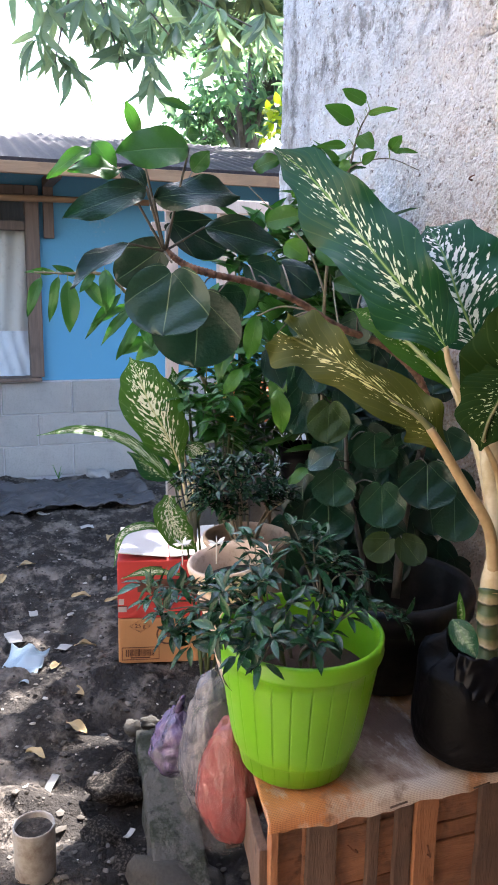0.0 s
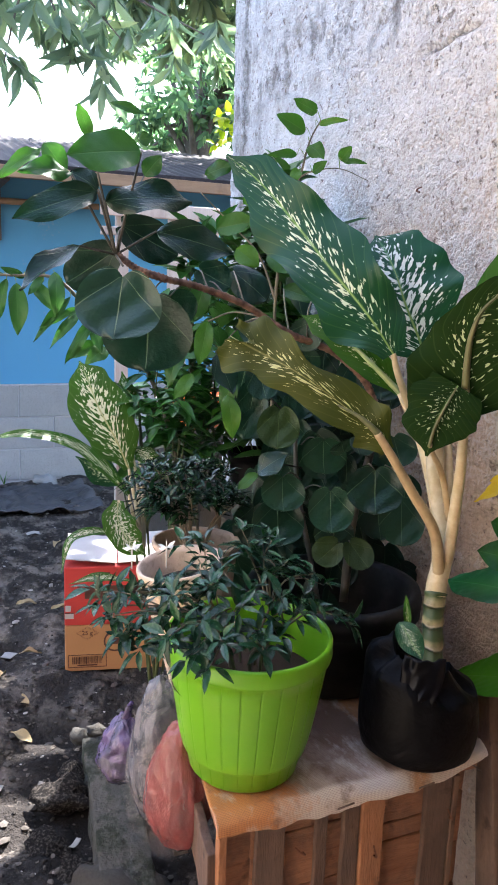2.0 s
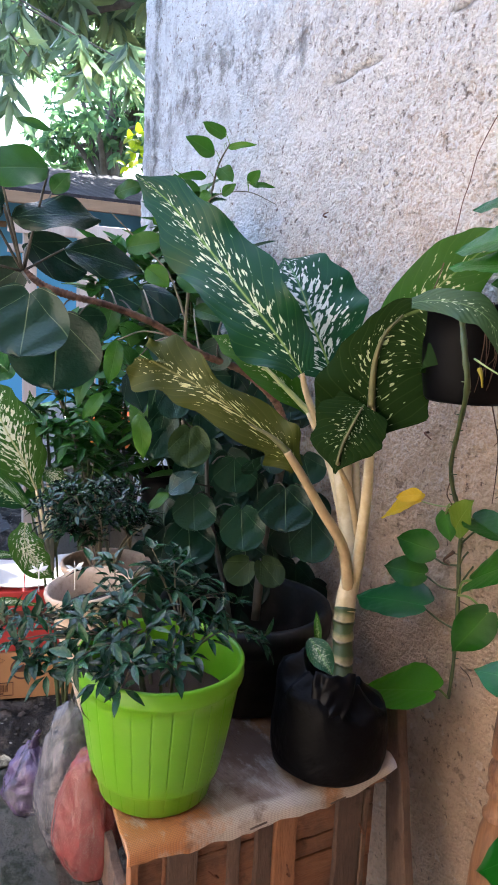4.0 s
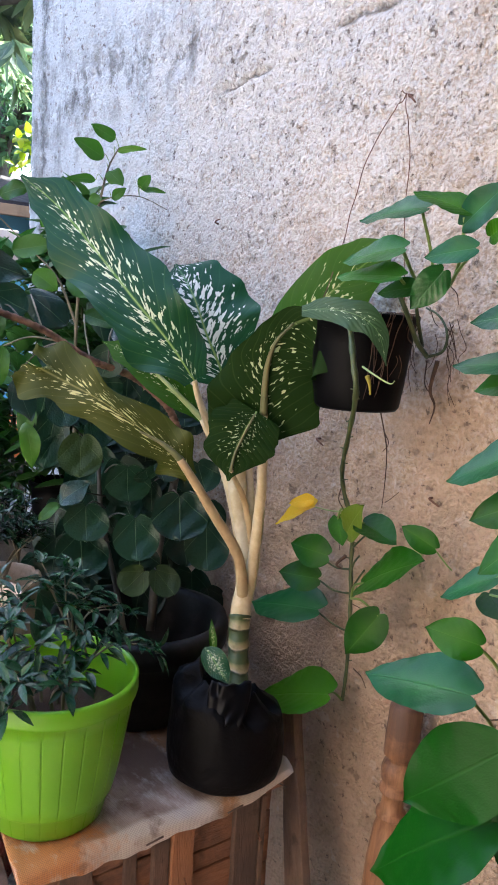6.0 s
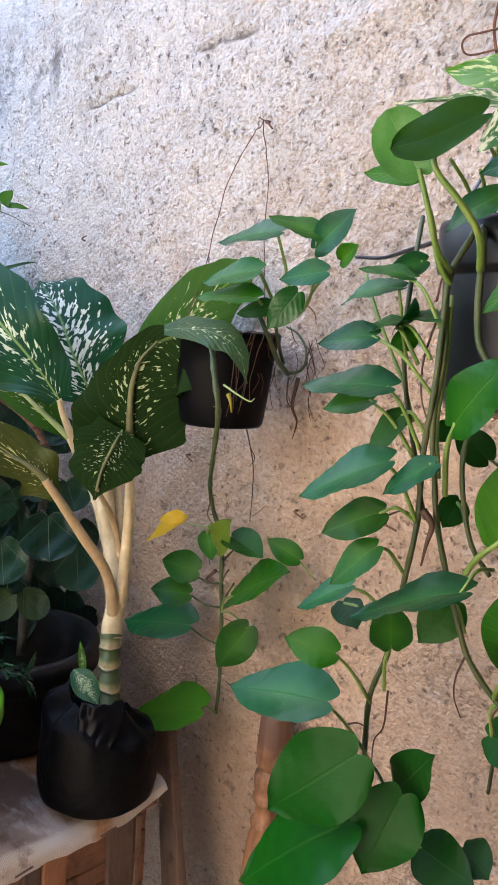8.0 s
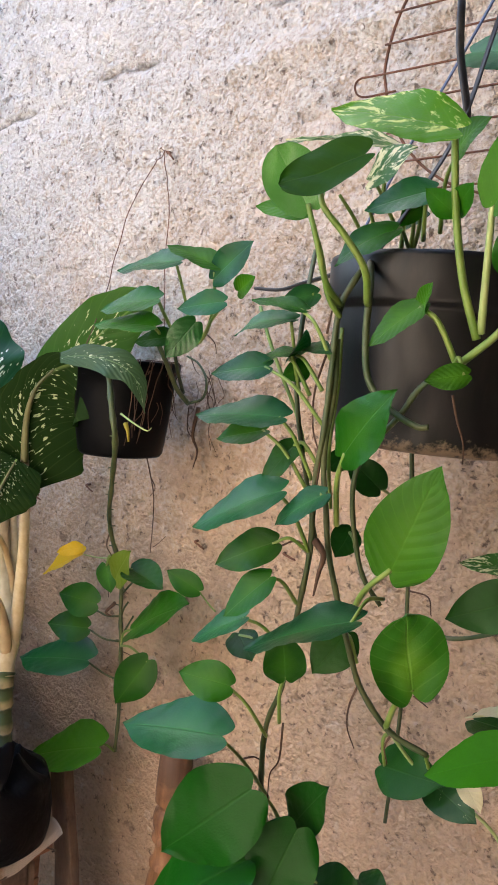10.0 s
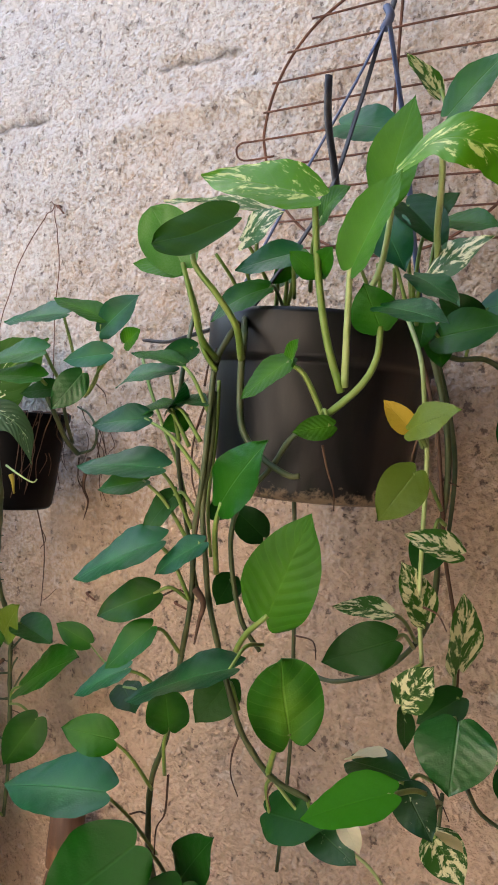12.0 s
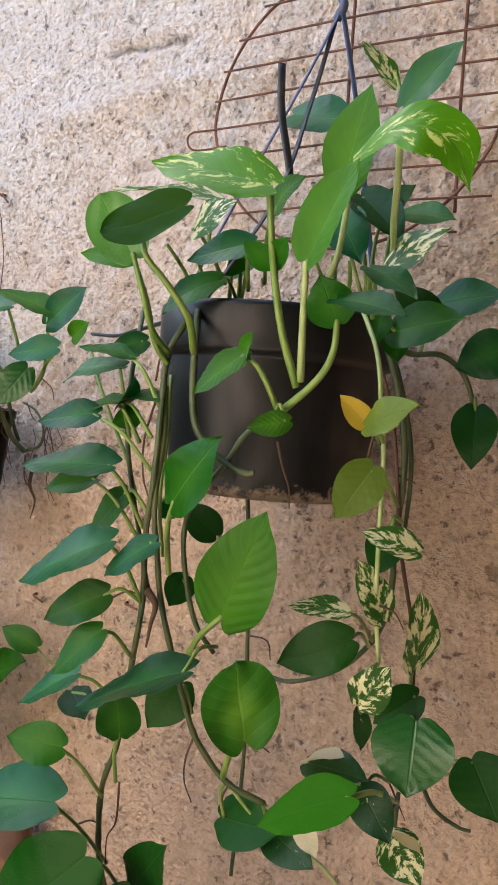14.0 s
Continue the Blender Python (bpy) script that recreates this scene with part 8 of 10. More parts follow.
leaf(aralia, M_ARALIAOLIVE, "round", (-1.218, 0.760, 0.733), (-1.179, 0.778, 0.696), 0.055, (0.72, -0.35, 0.59), 0)
petiole(aralia, M_DARKTWIG, (-1.298, 0.809, 0.692), (-1.218, 0.760, 0.733), 0.0014)
leaf(aralia, M_ARALIA, "round", (-1.230, 0.874, 0.800), (-1.191, 0.854, 0.725), 0.086, (0.77, -0.39, 0.50), 0)
petiole(aralia, M_DARKTWIG, (-1.314, 0.833, 0.803), (-1.230, 0.874, 0.800), 0.0014)
leaf(aralia, M_ARALIA, "round", (-1.304, 0.792, 0.875), (-1.292, 0.789, 0.823), 0.040, (0.94, -0.26, 0.23), 0)
petiole(aralia, M_DARKTWIG, (-1.316, 0.849, 0.869), (-1.304, 0.792, 0.875), 0.0014)
leaf(aralia, M_ARALIA, "round", (-1.307, 0.823, 0.979), (-1.289, 0.821, 0.939), 0.068, (0.89, -0.20, 0.41), 0)
petiole(aralia, M_DARKTWIG, (-1.311, 0.847, 0.984), (-1.307, 0.823, 0.979), 0.0014)
leaf(aralia, M_ARALIA, "round", (-1.273, 0.875, 0.915), (-1.245, 0.879, 0.863), 0.077, (0.84, -0.34, 0.43), 0)
petiole(aralia, M_DARKTWIG, (-1.314, 0.851, 0.911), (-1.273, 0.875, 0.915), 0.0014)
leaf(aralia, M_ARALIA, "round", (-1.319, 0.709, 1.128), (-1.324, 0.692, 1.077), 0.064, (0.74, -0.66, 0.15), 0)
petiole(aralia, M_DARKTWIG, (-1.316, 0.701, 1.095), (-1.319, 0.709, 1.128), 0.0014)
leaf(aralia, M_ARALIA, "round", (-1.363, 0.700, 1.063), (-1.344, 0.728, 1.022), 0.077, (0.93, -0.25, 0.26), 0)
petiole(aralia, M_DARKTWIG, (-1.315, 0.719, 1.088), (-1.363, 0.700, 1.063), 0.0014)
leaf(aralia, M_ARALIA, "oblong", (-1.366, 0.543, 1.065), (-1.328, 0.563, 0.997), 0.052, (0.86, 0.05, 0.50), 0)
petiole(aralia, M_DARKTWIG, (-1.317, 0.611, 1.137), (-1.366, 0.543, 1.065), 0.0014)
leaf(aralia, M_ARALIALIGHT, "oblong", (-1.409, 0.589, 1.028), (-1.399, 0.581, 0.943), 0.037, (0.84, -0.52, 0.15), 0)
leaf(aralia, M_ARALIA, "oblong", (-1.311, 0.610, 0.852), (-1.287, 0.659, 0.892), 0.050, (0.45, -0.69, 0.57), 0)
petiole(aralia, M_DARKTWIG, (-1.374, 0.732, 0.841), (-1.311, 0.610, 0.852), 0.0014)
leaf(aralia, M_ARALIALIGHT, "oblong", (-1.311, 0.610, 0.852), (-1.309, 0.571, 0.824), 0.024, (0.56, -0.46, 0.69), 0)
petiole(aralia, M_DARKTWIG, (-1.374, 0.732, 0.841), (-1.311, 0.610, 0.852), 0.0014)
leaf(aralia, M_ARALIALIGHT, "oblong", (-1.427, 0.561, 1.291), (-1.381, 0.619, 1.305), 0.045, (0.71, -0.64, 0.30))
leaf(aralia, M_ARALIA, "round", (-1.418, 0.593, 1.216), (-1.374, 0.644, 1.166), 0.063, (0.85, -0.39, 0.35))
petiole(aralia, M_TWIG, (-1.317, 0.575, 1.157), (-1.418, 0.593, 1.216), 0.0016)
leaf(aralia, M_SPRIG, "oblong", (-1.432, 0.550, 1.122), (-1.412, 0.527, 1.040), 0.036, (0.84, -0.44, 0.33))
petiole(aralia, M_TWIG, (-1.317, 0.611, 1.137), (-1.432, 0.550, 1.122), 0.0016)
leaf(aralia, M_ARALIALIGHT, "oblong", (-1.445, 0.504, 1.079), (-1.425, 0.471, 0.997), 0.034, (0.76, -0.52, 0.39))
leaf(aralia, M_ARALIA, "round", (-1.426, 0.622, 1.122), (-1.381, 0.667, 1.083), 0.066, (0.80, -0.43, 0.42))
petiole(aralia, M_TWIG, (-1.318, 0.647, 1.118), (-1.426, 0.622, 1.122), 0.0016)
leaf(aralia, M_SPRIG, "oblong", (-1.378, 0.572, 0.990), (-1.342, 0.571, 0.911), 0.036, (0.89, -0.21, 0.41))
leaf(aralia, M_ARALIALIGHT, "oblong", (-1.484, 0.690, 1.250), (-1.443, 0.732, 1.218), 0.042, (0.79, -0.45, 0.41))
leaf(aralia, M_SPRIG, "oblong", (-1.553, 0.667, 1.350), (-1.512, 0.697, 1.401), 0.036, (0.66, -0.75, -0.09))
leaf(aralia, M_ARALIALIGHT, "oblong", (-1.425, 0.701, 1.186), (-1.378, 0.750, 1.167), 0.042, (0.70, -0.45, 0.56))
petiole(aralia, M_TWIG, (-1.318, 0.665, 1.108), (-1.425, 0.701, 1.186), 0.0016)
leaf(aralia, M_ARALIA, "round", (-1.443, 0.733, 1.208), (-1.387, 0.793, 1.124), 0.072, (0.87, -0.37, 0.32))
leaf(aralia, M_SPRIG, "oblong", (-1.527, 0.556, 1.010), (-1.514, 0.511, 0.961), 0.031, (0.76, -0.37, 0.54))
leaf(aralia, M_ARALIALIGHT, "oblong", (-1.520, 0.570, 1.395), (-1.480, 0.612, 1.413), 0.035, (0.68, -0.72, 0.17))
leaf(aralia, M_SPRIG, "oblong", (-1.462, 0.615, 1.258), (-1.427, 0.648, 1.227), 0.044, (0.79, -0.48, 0.38))
leaf(aralia, M_ARALIA, "oblong", (-1.356, 0.727, 1.167), (-1.305, 0.773, 1.098), 0.057, (0.85, -0.25, 0.46))
petiole(aralia, M_TWIG, (-1.316, 0.701, 1.095), (-1.356, 0.727, 1.167), 0.0016)
leaf(aralia, M_ARALIA, "round", (-1.390, 0.638, 1.040), (-1.357, 0.643, 0.980), 0.064, (0.85, -0.29, 0.44))
petiole(aralia, M_TWIG, (-1.317, 0.683, 1.101), (-1.390, 0.638, 1.040), 0.0016)

# ---- the lime shrub ----
lime_shrub = tagged(empty("lime_shrub", (-1.550, 0.800, 0.450)), "thin lime shrub with small glossy leaves against the wall", "shrub")
stem(lime_shrub, M_TWIG, [(-1.402, 0.751, 1.495), (-1.434, 0.746, 1.461), (-1.458, 0.741, 1.398), (-1.505, 0.734, 1.296), (-1.549, 0.742, 1.162), (-1.568, 0.753, 0.945), (-1.514, 0.744, 0.707), (-1.442, 0.725, 0.505)], 0.0012, 0.0060, "branch")
stem(lime_shrub, M_TWIG, [(-1.362, 0.836, 1.391), (-1.399, 0.795, 1.413), (-1.438, 0.756, 1.409), (-1.458, 0.741, 1.398)], 0.0008, 0.0016, "twig")
stem(lime_shrub, M_TWIG, [(-1.639, 0.601, 1.377), (-1.601, 0.663, 1.309), (-1.573, 0.711, 1.253), (-1.549, 0.742, 1.162)], 0.0010, 0.0030, "twig")
leaf(lime_shrub, M_SPRIG, "small", (-1.421, 0.752, 1.511), (-1.415, 0.698, 1.529), 0.026, (0.99, 0.06, -0.14))
petiole(lime_shrub, M_PETIOLE, (-1.402, 0.751, 1.495), (-1.421, 0.752, 1.511), 0.0006)
leaf(lime_shrub, M_SPRIG, "small", (-1.435, 0.736, 1.479), (-1.432, 0.675, 1.503), 0.035, (0.99, 0.01, -0.11))
petiole(lime_shrub, M_PETIOLE, (-1.428, 0.747, 1.468), (-1.435, 0.736, 1.479), 0.0006)
leaf(lime_shrub, M_SPRIG, "small", (-1.422, 0.758, 1.492), (-1.373, 0.793, 1.496), 0.014, (0.58, -0.81, 0.02))
petiole(lime_shrub, M_PETIOLE, (-1.415, 0.749, 1.481), (-1.422, 0.758, 1.492), 0.0006)
leaf(lime_shrub, M_SPRIG, "small", (-1.447, 0.728, 1.439), (-1.449, 0.667, 1.433), 0.018, (0.99, -0.05, 0.14))
petiole(lime_shrub, M_PETIOLE, (-1.444, 0.744, 1.436), (-1.447, 0.728, 1.439), 0.0006)
leaf(lime_shrub, M_SPRIG, "small", (-1.434, 0.747, 1.456), (-1.403, 0.763, 1.427), 0.033, (0.69, -0.60, 0.41))
petiole(lime_shrub, M_PETIOLE, (-1.434, 0.746, 1.461), (-1.434, 0.747, 1.456), 0.0006)
leaf(lime_shrub, M_SPRIG, "small", (-1.410, 0.802, 1.430), (-1.376, 0.805, 1.451), 0.026, (0.34, -0.84, -0.43))
petiole(lime_shrub, M_PETIOLE, (-1.399, 0.795, 1.413), (-1.410, 0.802, 1.430), 0.0006)
leaf(lime_shrub, M_SPRIG, "small", (-1.408, 0.807, 1.428), (-1.364, 0.833, 1.422), 0.012, (0.52, -0.84, 0.16))
petiole(lime_shrub, M_PETIOLE, (-1.399, 0.795, 1.413), (-1.408, 0.807, 1.428), 0.0006)
leaf(lime_shrub, M_SPRIG, "small", (-1.438, 0.757, 1.407), (-1.400, 0.769, 1.425), 0.020, (0.40, -0.89, -0.24))
petiole(lime_shrub, M_PETIOLE, (-1.438, 0.756, 1.409), (-1.438, 0.757, 1.407), 0.0006)
leaf(lime_shrub, M_SPRIG, "small", (-1.448, 0.735, 1.412), (-1.436, 0.710, 1.384), 0.022, (0.80, -0.24, 0.55))
petiole(lime_shrub, M_PETIOLE, (-1.453, 0.742, 1.411), (-1.448, 0.735, 1.412), 0.0006)

# ---- the small dumb cane by the box ----
young_dumb_cane = tagged(empty("dumb_cane", (-1.817, 0.517, 0.596)), "young dumb cane with cream-centred leaves", "plant")
blade_along(young_dumb_cane, M_DIEFFSMALL, [(-1.776, 0.489, 0.761), (-1.788, 0.461, 0.830), (-1.809, 0.426, 0.901), (-1.833, 0.406, 0.964), (-1.851, 0.390, 1.005)], [0.026, 0.116, 0.136, 0.097, 0.003], [(0.99, -0.03, 0.16), (0.98, -0.04, 0.21), (0.95, -0.08, 0.29), (0.93, -0.09, 0.35), (0.93, -0.11, 0.36)], ruffle=0.04, fold=0.20, seed=1)
blade_along(young_dumb_cane, M_DIEFFSMALL, [(-1.761, 0.485, 0.702), (-1.755, 0.420, 0.779), (-1.742, 0.341, 0.839), (-1.719, 0.252, 0.864), (-1.707, 0.162, 0.859)], [0.013, 0.039, 0.033, 0.024, 0.002], [(0.77, 0.51, 0.37), (0.74, 0.51, 0.43), (0.67, 0.44, 0.60), (0.62, 0.21, 0.76), (0.61, 0.04, 0.79)], ruffle=0.05, fold=0.30, seed=2)
blade_along(young_dumb_cane, M_DIEFFSMALL, [(-1.754, 0.459, 0.692), (-1.722, 0.451, 0.652), (-1.702, 0.473, 0.608), (-1.691, 0.510, 0.574)], [0.026, 0.080, 0.067, 0.003], [(0.79, 0.08, 0.61), (0.85, -0.01, 0.52), (0.92, 0.03, 0.39), (0.92, 0.08, 0.38)], ruffle=0.05, fold=0.20, seed=3)
blade_along(young_dumb_cane, M_DIEFFSMALL, [(-1.804, 0.502, 0.806), (-1.771, 0.532, 0.789), (-1.737, 0.570, 0.743)], [0.013, 0.048, 0.003], [(0.63, -0.29, 0.72), (0.74, -0.12, 0.66), (0.81, -0.02, 0.59)], ruffle=0.05, fold=0.20, seed=4)
blade_along(young_dumb_cane, M_DIEFFSMALL, [(-1.882, 0.522, 0.851), (-1.896, 0.512, 0.919), (-1.905, 0.504, 0.974)], [0.017, 0.055, 0.003], [(0.98, -0.08, 0.19), (0.98, -0.07, 0.17), (0.99, -0.07, 0.15)], ruffle=0.05, fold=0.20, seed=5)
blade_along(young_dumb_cane, M_DIEFF, [(-1.824, 0.497, 0.710), (-1.846, 0.440, 0.739), (-1.866, 0.383, 0.777)], [0.016, 0.068, 0.003], [(0.91, -0.15, 0.40), (0.92, -0.12, 0.38), (0.93, -0.09, 0.36)], ruffle=0.05, fold=0.20, seed=6)
blade_along(young_dumb_cane, M_DIEFFSMALL, [(-1.724, 0.451, 0.624), (-1.702, 0.381, 0.641), (-1.685, 0.333, 0.627), (-1.666, 0.312, 0.564)], [0.010, 0.025, 0.020, 0.002], [(0.58, 0.36, 0.73), (0.53, 0.20, 0.82), (0.53, -0.49, 0.69), (0.62, -0.67, 0.41)], ruffle=0.03, fold=0.20, seed=7)
blade_along(young_dumb_cane, M_DIEFFSMALL, [(-1.601, 0.446, 0.556), (-1.611, 0.380, 0.568), (-1.609, 0.318, 0.559)], [0.007, 0.022, 0.002], [(0.71, 0.02, 0.70), (0.69, -0.03, 0.73), (0.67, -0.09, 0.74)], ruffle=0.03, fold=0.20, seed=8)
stem(young_dumb_cane, M_CREAMSTEM, [(-1.753, 0.520, 0.573), (-1.771, 0.504, 0.681), (-1.776, 0.489, 0.761)], 0.0060, 0.0035, "leaf_stalk")
stem(young_dumb_cane, M_CREAMSTEM, [(-1.753, 0.520, 0.573), (-1.757, 0.494, 0.658), (-1.761, 0.485, 0.702)], 0.0060, 0.0035, "leaf_stalk")
stem(young_dumb_cane, M_CREAMSTEM, [(-1.753, 0.520, 0.573), (-1.786, 0.515, 0.704), (-1.804, 0.502, 0.806)], 0.0060, 0.0035, "leaf_stalk")
stem(young_dumb_cane, M_CREAMSTEM, [(-1.753, 0.520, 0.573), (-1.831, 0.535, 0.734), (-1.882, 0.522, 0.851)], 0.0060, 0.0035, "leaf_stalk")
stem(young_dumb_cane, M_CREAMSTEM, [(-1.753, 0.520, 0.573), (-1.751, 0.485, 0.633), (-1.754, 0.459, 0.692)], 0.0060, 0.0035, "leaf_stalk")

# ---- the mango sprays in front of the house ----
mango_spray = tagged(empty("mango_sapling", (-1.967, 0.717, 0.417)), "mango sapling with narrow hanging leaves", "sapling")
stem(mango_spray, M_TWIG, [(-1.972, 0.703, 0.417), (-2.021, 0.682, 0.726), (-1.985, 0.591, 0.963), (-1.928, 0.448, 1.096), (-1.899, 0.349, 1.188), (-1.893, 0.246, 1.193), (-1.879, 0.183, 1.195)], 0.0090, 0.0016, "branch")
leaf(mango_spray, M_ARALIALIGHT, "lance", (-1.912, 0.260, 1.176), (-1.877, 0.258, 1.060), 0.046, (0.95, 0.14, 0.28))
petiole(mango_spray, M_PETIOLE, (-1.894, 0.267, 1.192), (-1.912, 0.260, 1.176), 0.0010)
leaf(mango_spray, M_ARALIALIGHT, "lance", (-1.900, 0.344, 1.203), (-1.868, 0.340, 1.104), 0.040, (0.95, 0.10, 0.30))
petiole(mango_spray, M_PETIOLE, (-1.899, 0.349, 1.188), (-1.900, 0.344, 1.203), 0.0010)
leaf(mango_spray, M_ARALIALIGHT, "lance", (-1.918, 0.201, 1.185), (-1.888, 0.165, 1.095), 0.027, (0.90, -0.21, 0.39))
petiole(mango_spray, M_PETIOLE, (-1.885, 0.208, 1.194), (-1.918, 0.201, 1.185), 0.0010)
leaf(mango_spray, M_ARALIALIGHT, "lance", (-1.914, 0.240, 1.186), (-1.883, 0.214, 1.083), 0.024, (0.89, -0.29, 0.34))
petiole(mango_spray, M_PETIOLE, (-1.893, 0.246, 1.193), (-1.914, 0.240, 1.186), 0.0010)
leaf(mango_spray, M_ARALIALIGHT, "lance", (-1.907, 0.298, 1.179), (-1.869, 0.336, 1.118), 0.035, (0.88, -0.13, 0.47))
petiole(mango_spray, M_PETIOLE, (-1.897, 0.308, 1.190), (-1.907, 0.298, 1.179), 0.0010)
leaf(mango_spray, M_ARALIALIGHT, "lance", (-1.914, 0.236, 1.194), (-1.891, 0.162, 1.195), 0.016, (0.92, 0.29, 0.25))
petiole(mango_spray, M_PETIOLE, (-1.893, 0.246, 1.193), (-1.914, 0.236, 1.194), 0.0010)
leaf(mango_spray, M_ARALIALIGHT, "lance", (-1.909, 0.279, 1.189), (-1.886, 0.223, 1.211), 0.019, (0.91, 0.40, 0.07))
petiole(mango_spray, M_PETIOLE, (-1.895, 0.287, 1.191), (-1.909, 0.279, 1.189), 0.0010)
leaf(mango_spray, M_ARALIALIGHT, "lance", (-1.903, 0.321, 1.195), (-1.878, 0.281, 1.149), 0.021, (0.86, -0.06, 0.51))
petiole(mango_spray, M_PETIOLE, (-1.898, 0.328, 1.189), (-1.903, 0.321, 1.195), 0.0010)
leaf(mango_spray, M_ARALIALIGHT, "lance", (-1.893, 0.380, 1.150), (-1.872, 0.290, 1.047), 0.024, (0.90, -0.22, 0.37))
petiole(mango_spray, M_PETIOLE, (-1.911, 0.389, 1.151), (-1.893, 0.380, 1.150), 0.0010)
leaf(mango_spray, M_ARALIALIGHT, "lance", (-1.887, 0.405, 1.118), (-1.865, 0.325, 1.032), 0.024, (0.89, -0.20, 0.41))
petiole(mango_spray, M_PETIOLE, (-1.916, 0.408, 1.133), (-1.887, 0.405, 1.118), 0.0010)
leaf(mango_spray, M_ARALIALIGHT, "lance", (-1.888, 0.399, 1.117), (-1.864, 0.340, 1.048), 0.022, (0.87, -0.18, 0.46))
petiole(mango_spray, M_PETIOLE, (-1.916, 0.408, 1.133), (-1.888, 0.399, 1.117), 0.0010)
leaf(mango_spray, M_ARALIALIGHT, "lance", (-1.881, 0.431, 1.098), (-1.856, 0.358, 0.996), 0.030, (0.87, -0.27, 0.41))
petiole(mango_spray, M_PETIOLE, (-1.928, 0.448, 1.096), (-1.881, 0.431, 1.098), 0.0010)
leaf(mango_spray, M_ARALIALIGHT, "lance", (-1.875, 0.442, 1.046), (-1.857, 0.365, 1.011), 0.036, (0.89, -0.00, 0.46))
petiole(mango_spray, M_PETIOLE, (-1.939, 0.477, 1.069), (-1.875, 0.442, 1.046), 0.0010)
leaf(mango_spray, M_ARALIALIGHT, "lance", (-1.870, 0.461, 1.033), (-1.848, 0.402, 0.996), 0.041, (0.85, -0.02, 0.53))
petiole(mango_spray, M_PETIOLE, (-1.951, 0.505, 1.043), (-1.870, 0.461, 1.033), 0.0010)
leaf(mango_spray, M_ARALIALIGHT, "lance", (-1.882, 0.424, 1.098), (-1.842, 0.441, 1.022), 0.033, (0.89, -0.04, 0.46))
petiole(mango_spray, M_PETIOLE, (-1.928, 0.448, 1.096), (-1.882, 0.424, 1.098), 0.0010)
leaf(mango_spray, M_ARALIALIGHT, "lance", (-1.889, 0.399, 1.124), (-1.872, 0.304, 1.079), 0.019, (0.92, -0.03, 0.40))
petiole(mango_spray, M_PETIOLE, (-1.916, 0.408, 1.133), (-1.889, 0.399, 1.124), 0.0010)

# ---- the hanging black pot ----


def hanging_pot():
    c = (-0.3525, 0.862, 1.142)
    pot = empty("hanging_pot", c)
    pot.matrix_basis = pose(*c, 0, 1.5, 0)
    tagged(pot, "worn black plastic pot hung on straps before the wall", "flower pot")
    bm = bmesh.new()
    prof = [(0, 0), (0.098, 0), (0.1045, 0.004), (0.106, 0.010), (0.110, 0.05), (0.1155, 0.10), (0.1185, 0.135), (0.1185, 0.138), (0.1245, 0.1405), (0.1265, 0.146), (0.1275, 0.184), (0.1265, 0.189), (0.1235, 0.189), (0.1225, 0.18), (0.1175, 0.13), (0.116, 0.12)]
    lathe(bm, prof, 72, wob=0.004)
    part("body", bm, M_GREYPOT, pot, smooth=True)
    bm = bmesh.new()
    lathe(bm, [(0.001, 0.150), (0.06, 0.153), (0.120, 0.146)], 32, wob=0.03)
    part("potting_soil", bm, M_POTSOIL, pot, smooth=True)
    knot = Vector((-0.328, 0.93, 1.695))
    up = Matrix.Translation(-pot.matrix_basis.translation)
    inv = pot.matrix_basis.inverted()

    def strap(name, mat, pts, r, flat):
        bm = bmesh.new()
        tube(bm, pts, r, r, 8, 6, 0, flat)
        ob = part(name, bm, mat, pot, smooth=True)
        ob.matrix_parent_inverse = inv
        return ob

    strap("strap", M_BLUESTRAP, [knot, (-0.358, 0.90, 1.60), (-0.42, 0.87, 1.46), (-0.475, 0.85, 1.335)], 0.0040, 0.4)
    strap("strap", M_STRAP, [knot + Vector((-0.004, 0, 0)), (-0.345, 0.90, 1.58), (-0.355, 0.85, 1.46), (-0.375, 0.745, 1.325)], 0.0040, 0.4)
    strap("strap", M_BLUESTRAP, [knot, (-0.292, 0.91, 1.56), (-0.262, 0.88, 1.44), (-0.232, 0.85, 1.325)], 0.0040, 0.4)
    strap("strap_end", M_STRAP, [(-0.372, 0.875, 1.615), (-0.366, 0.87, 1.56), (-0.352, 0.868, 1.50), (-0.350, 0.87, 1.475)], 0.0046, 0.5)
    strap("strap_end", M_STRAP, [(-0.47, 0.84, 1.328), (-0.56, 0.90, 1.326), (-0.64, 0.955, 1.325), (-0.70, 0.975, 1.330)], 0.0042, 0.6)
    strap("knot", M_BLUESTRAP, [knot + Vector((-0.006, 0, -0.012)), knot + Vector((0.004, -0.005, 0)), knot + Vector((-0.003, 0, 0.014))], 0.0055, 0.9)
    strap("strap", M_STRAP, [knot, knot + Vector((0.002, 0.03, 0.07)), (-0.325, 1.0, 1.83)], 0.0042, 0.5)


hanging_pot()


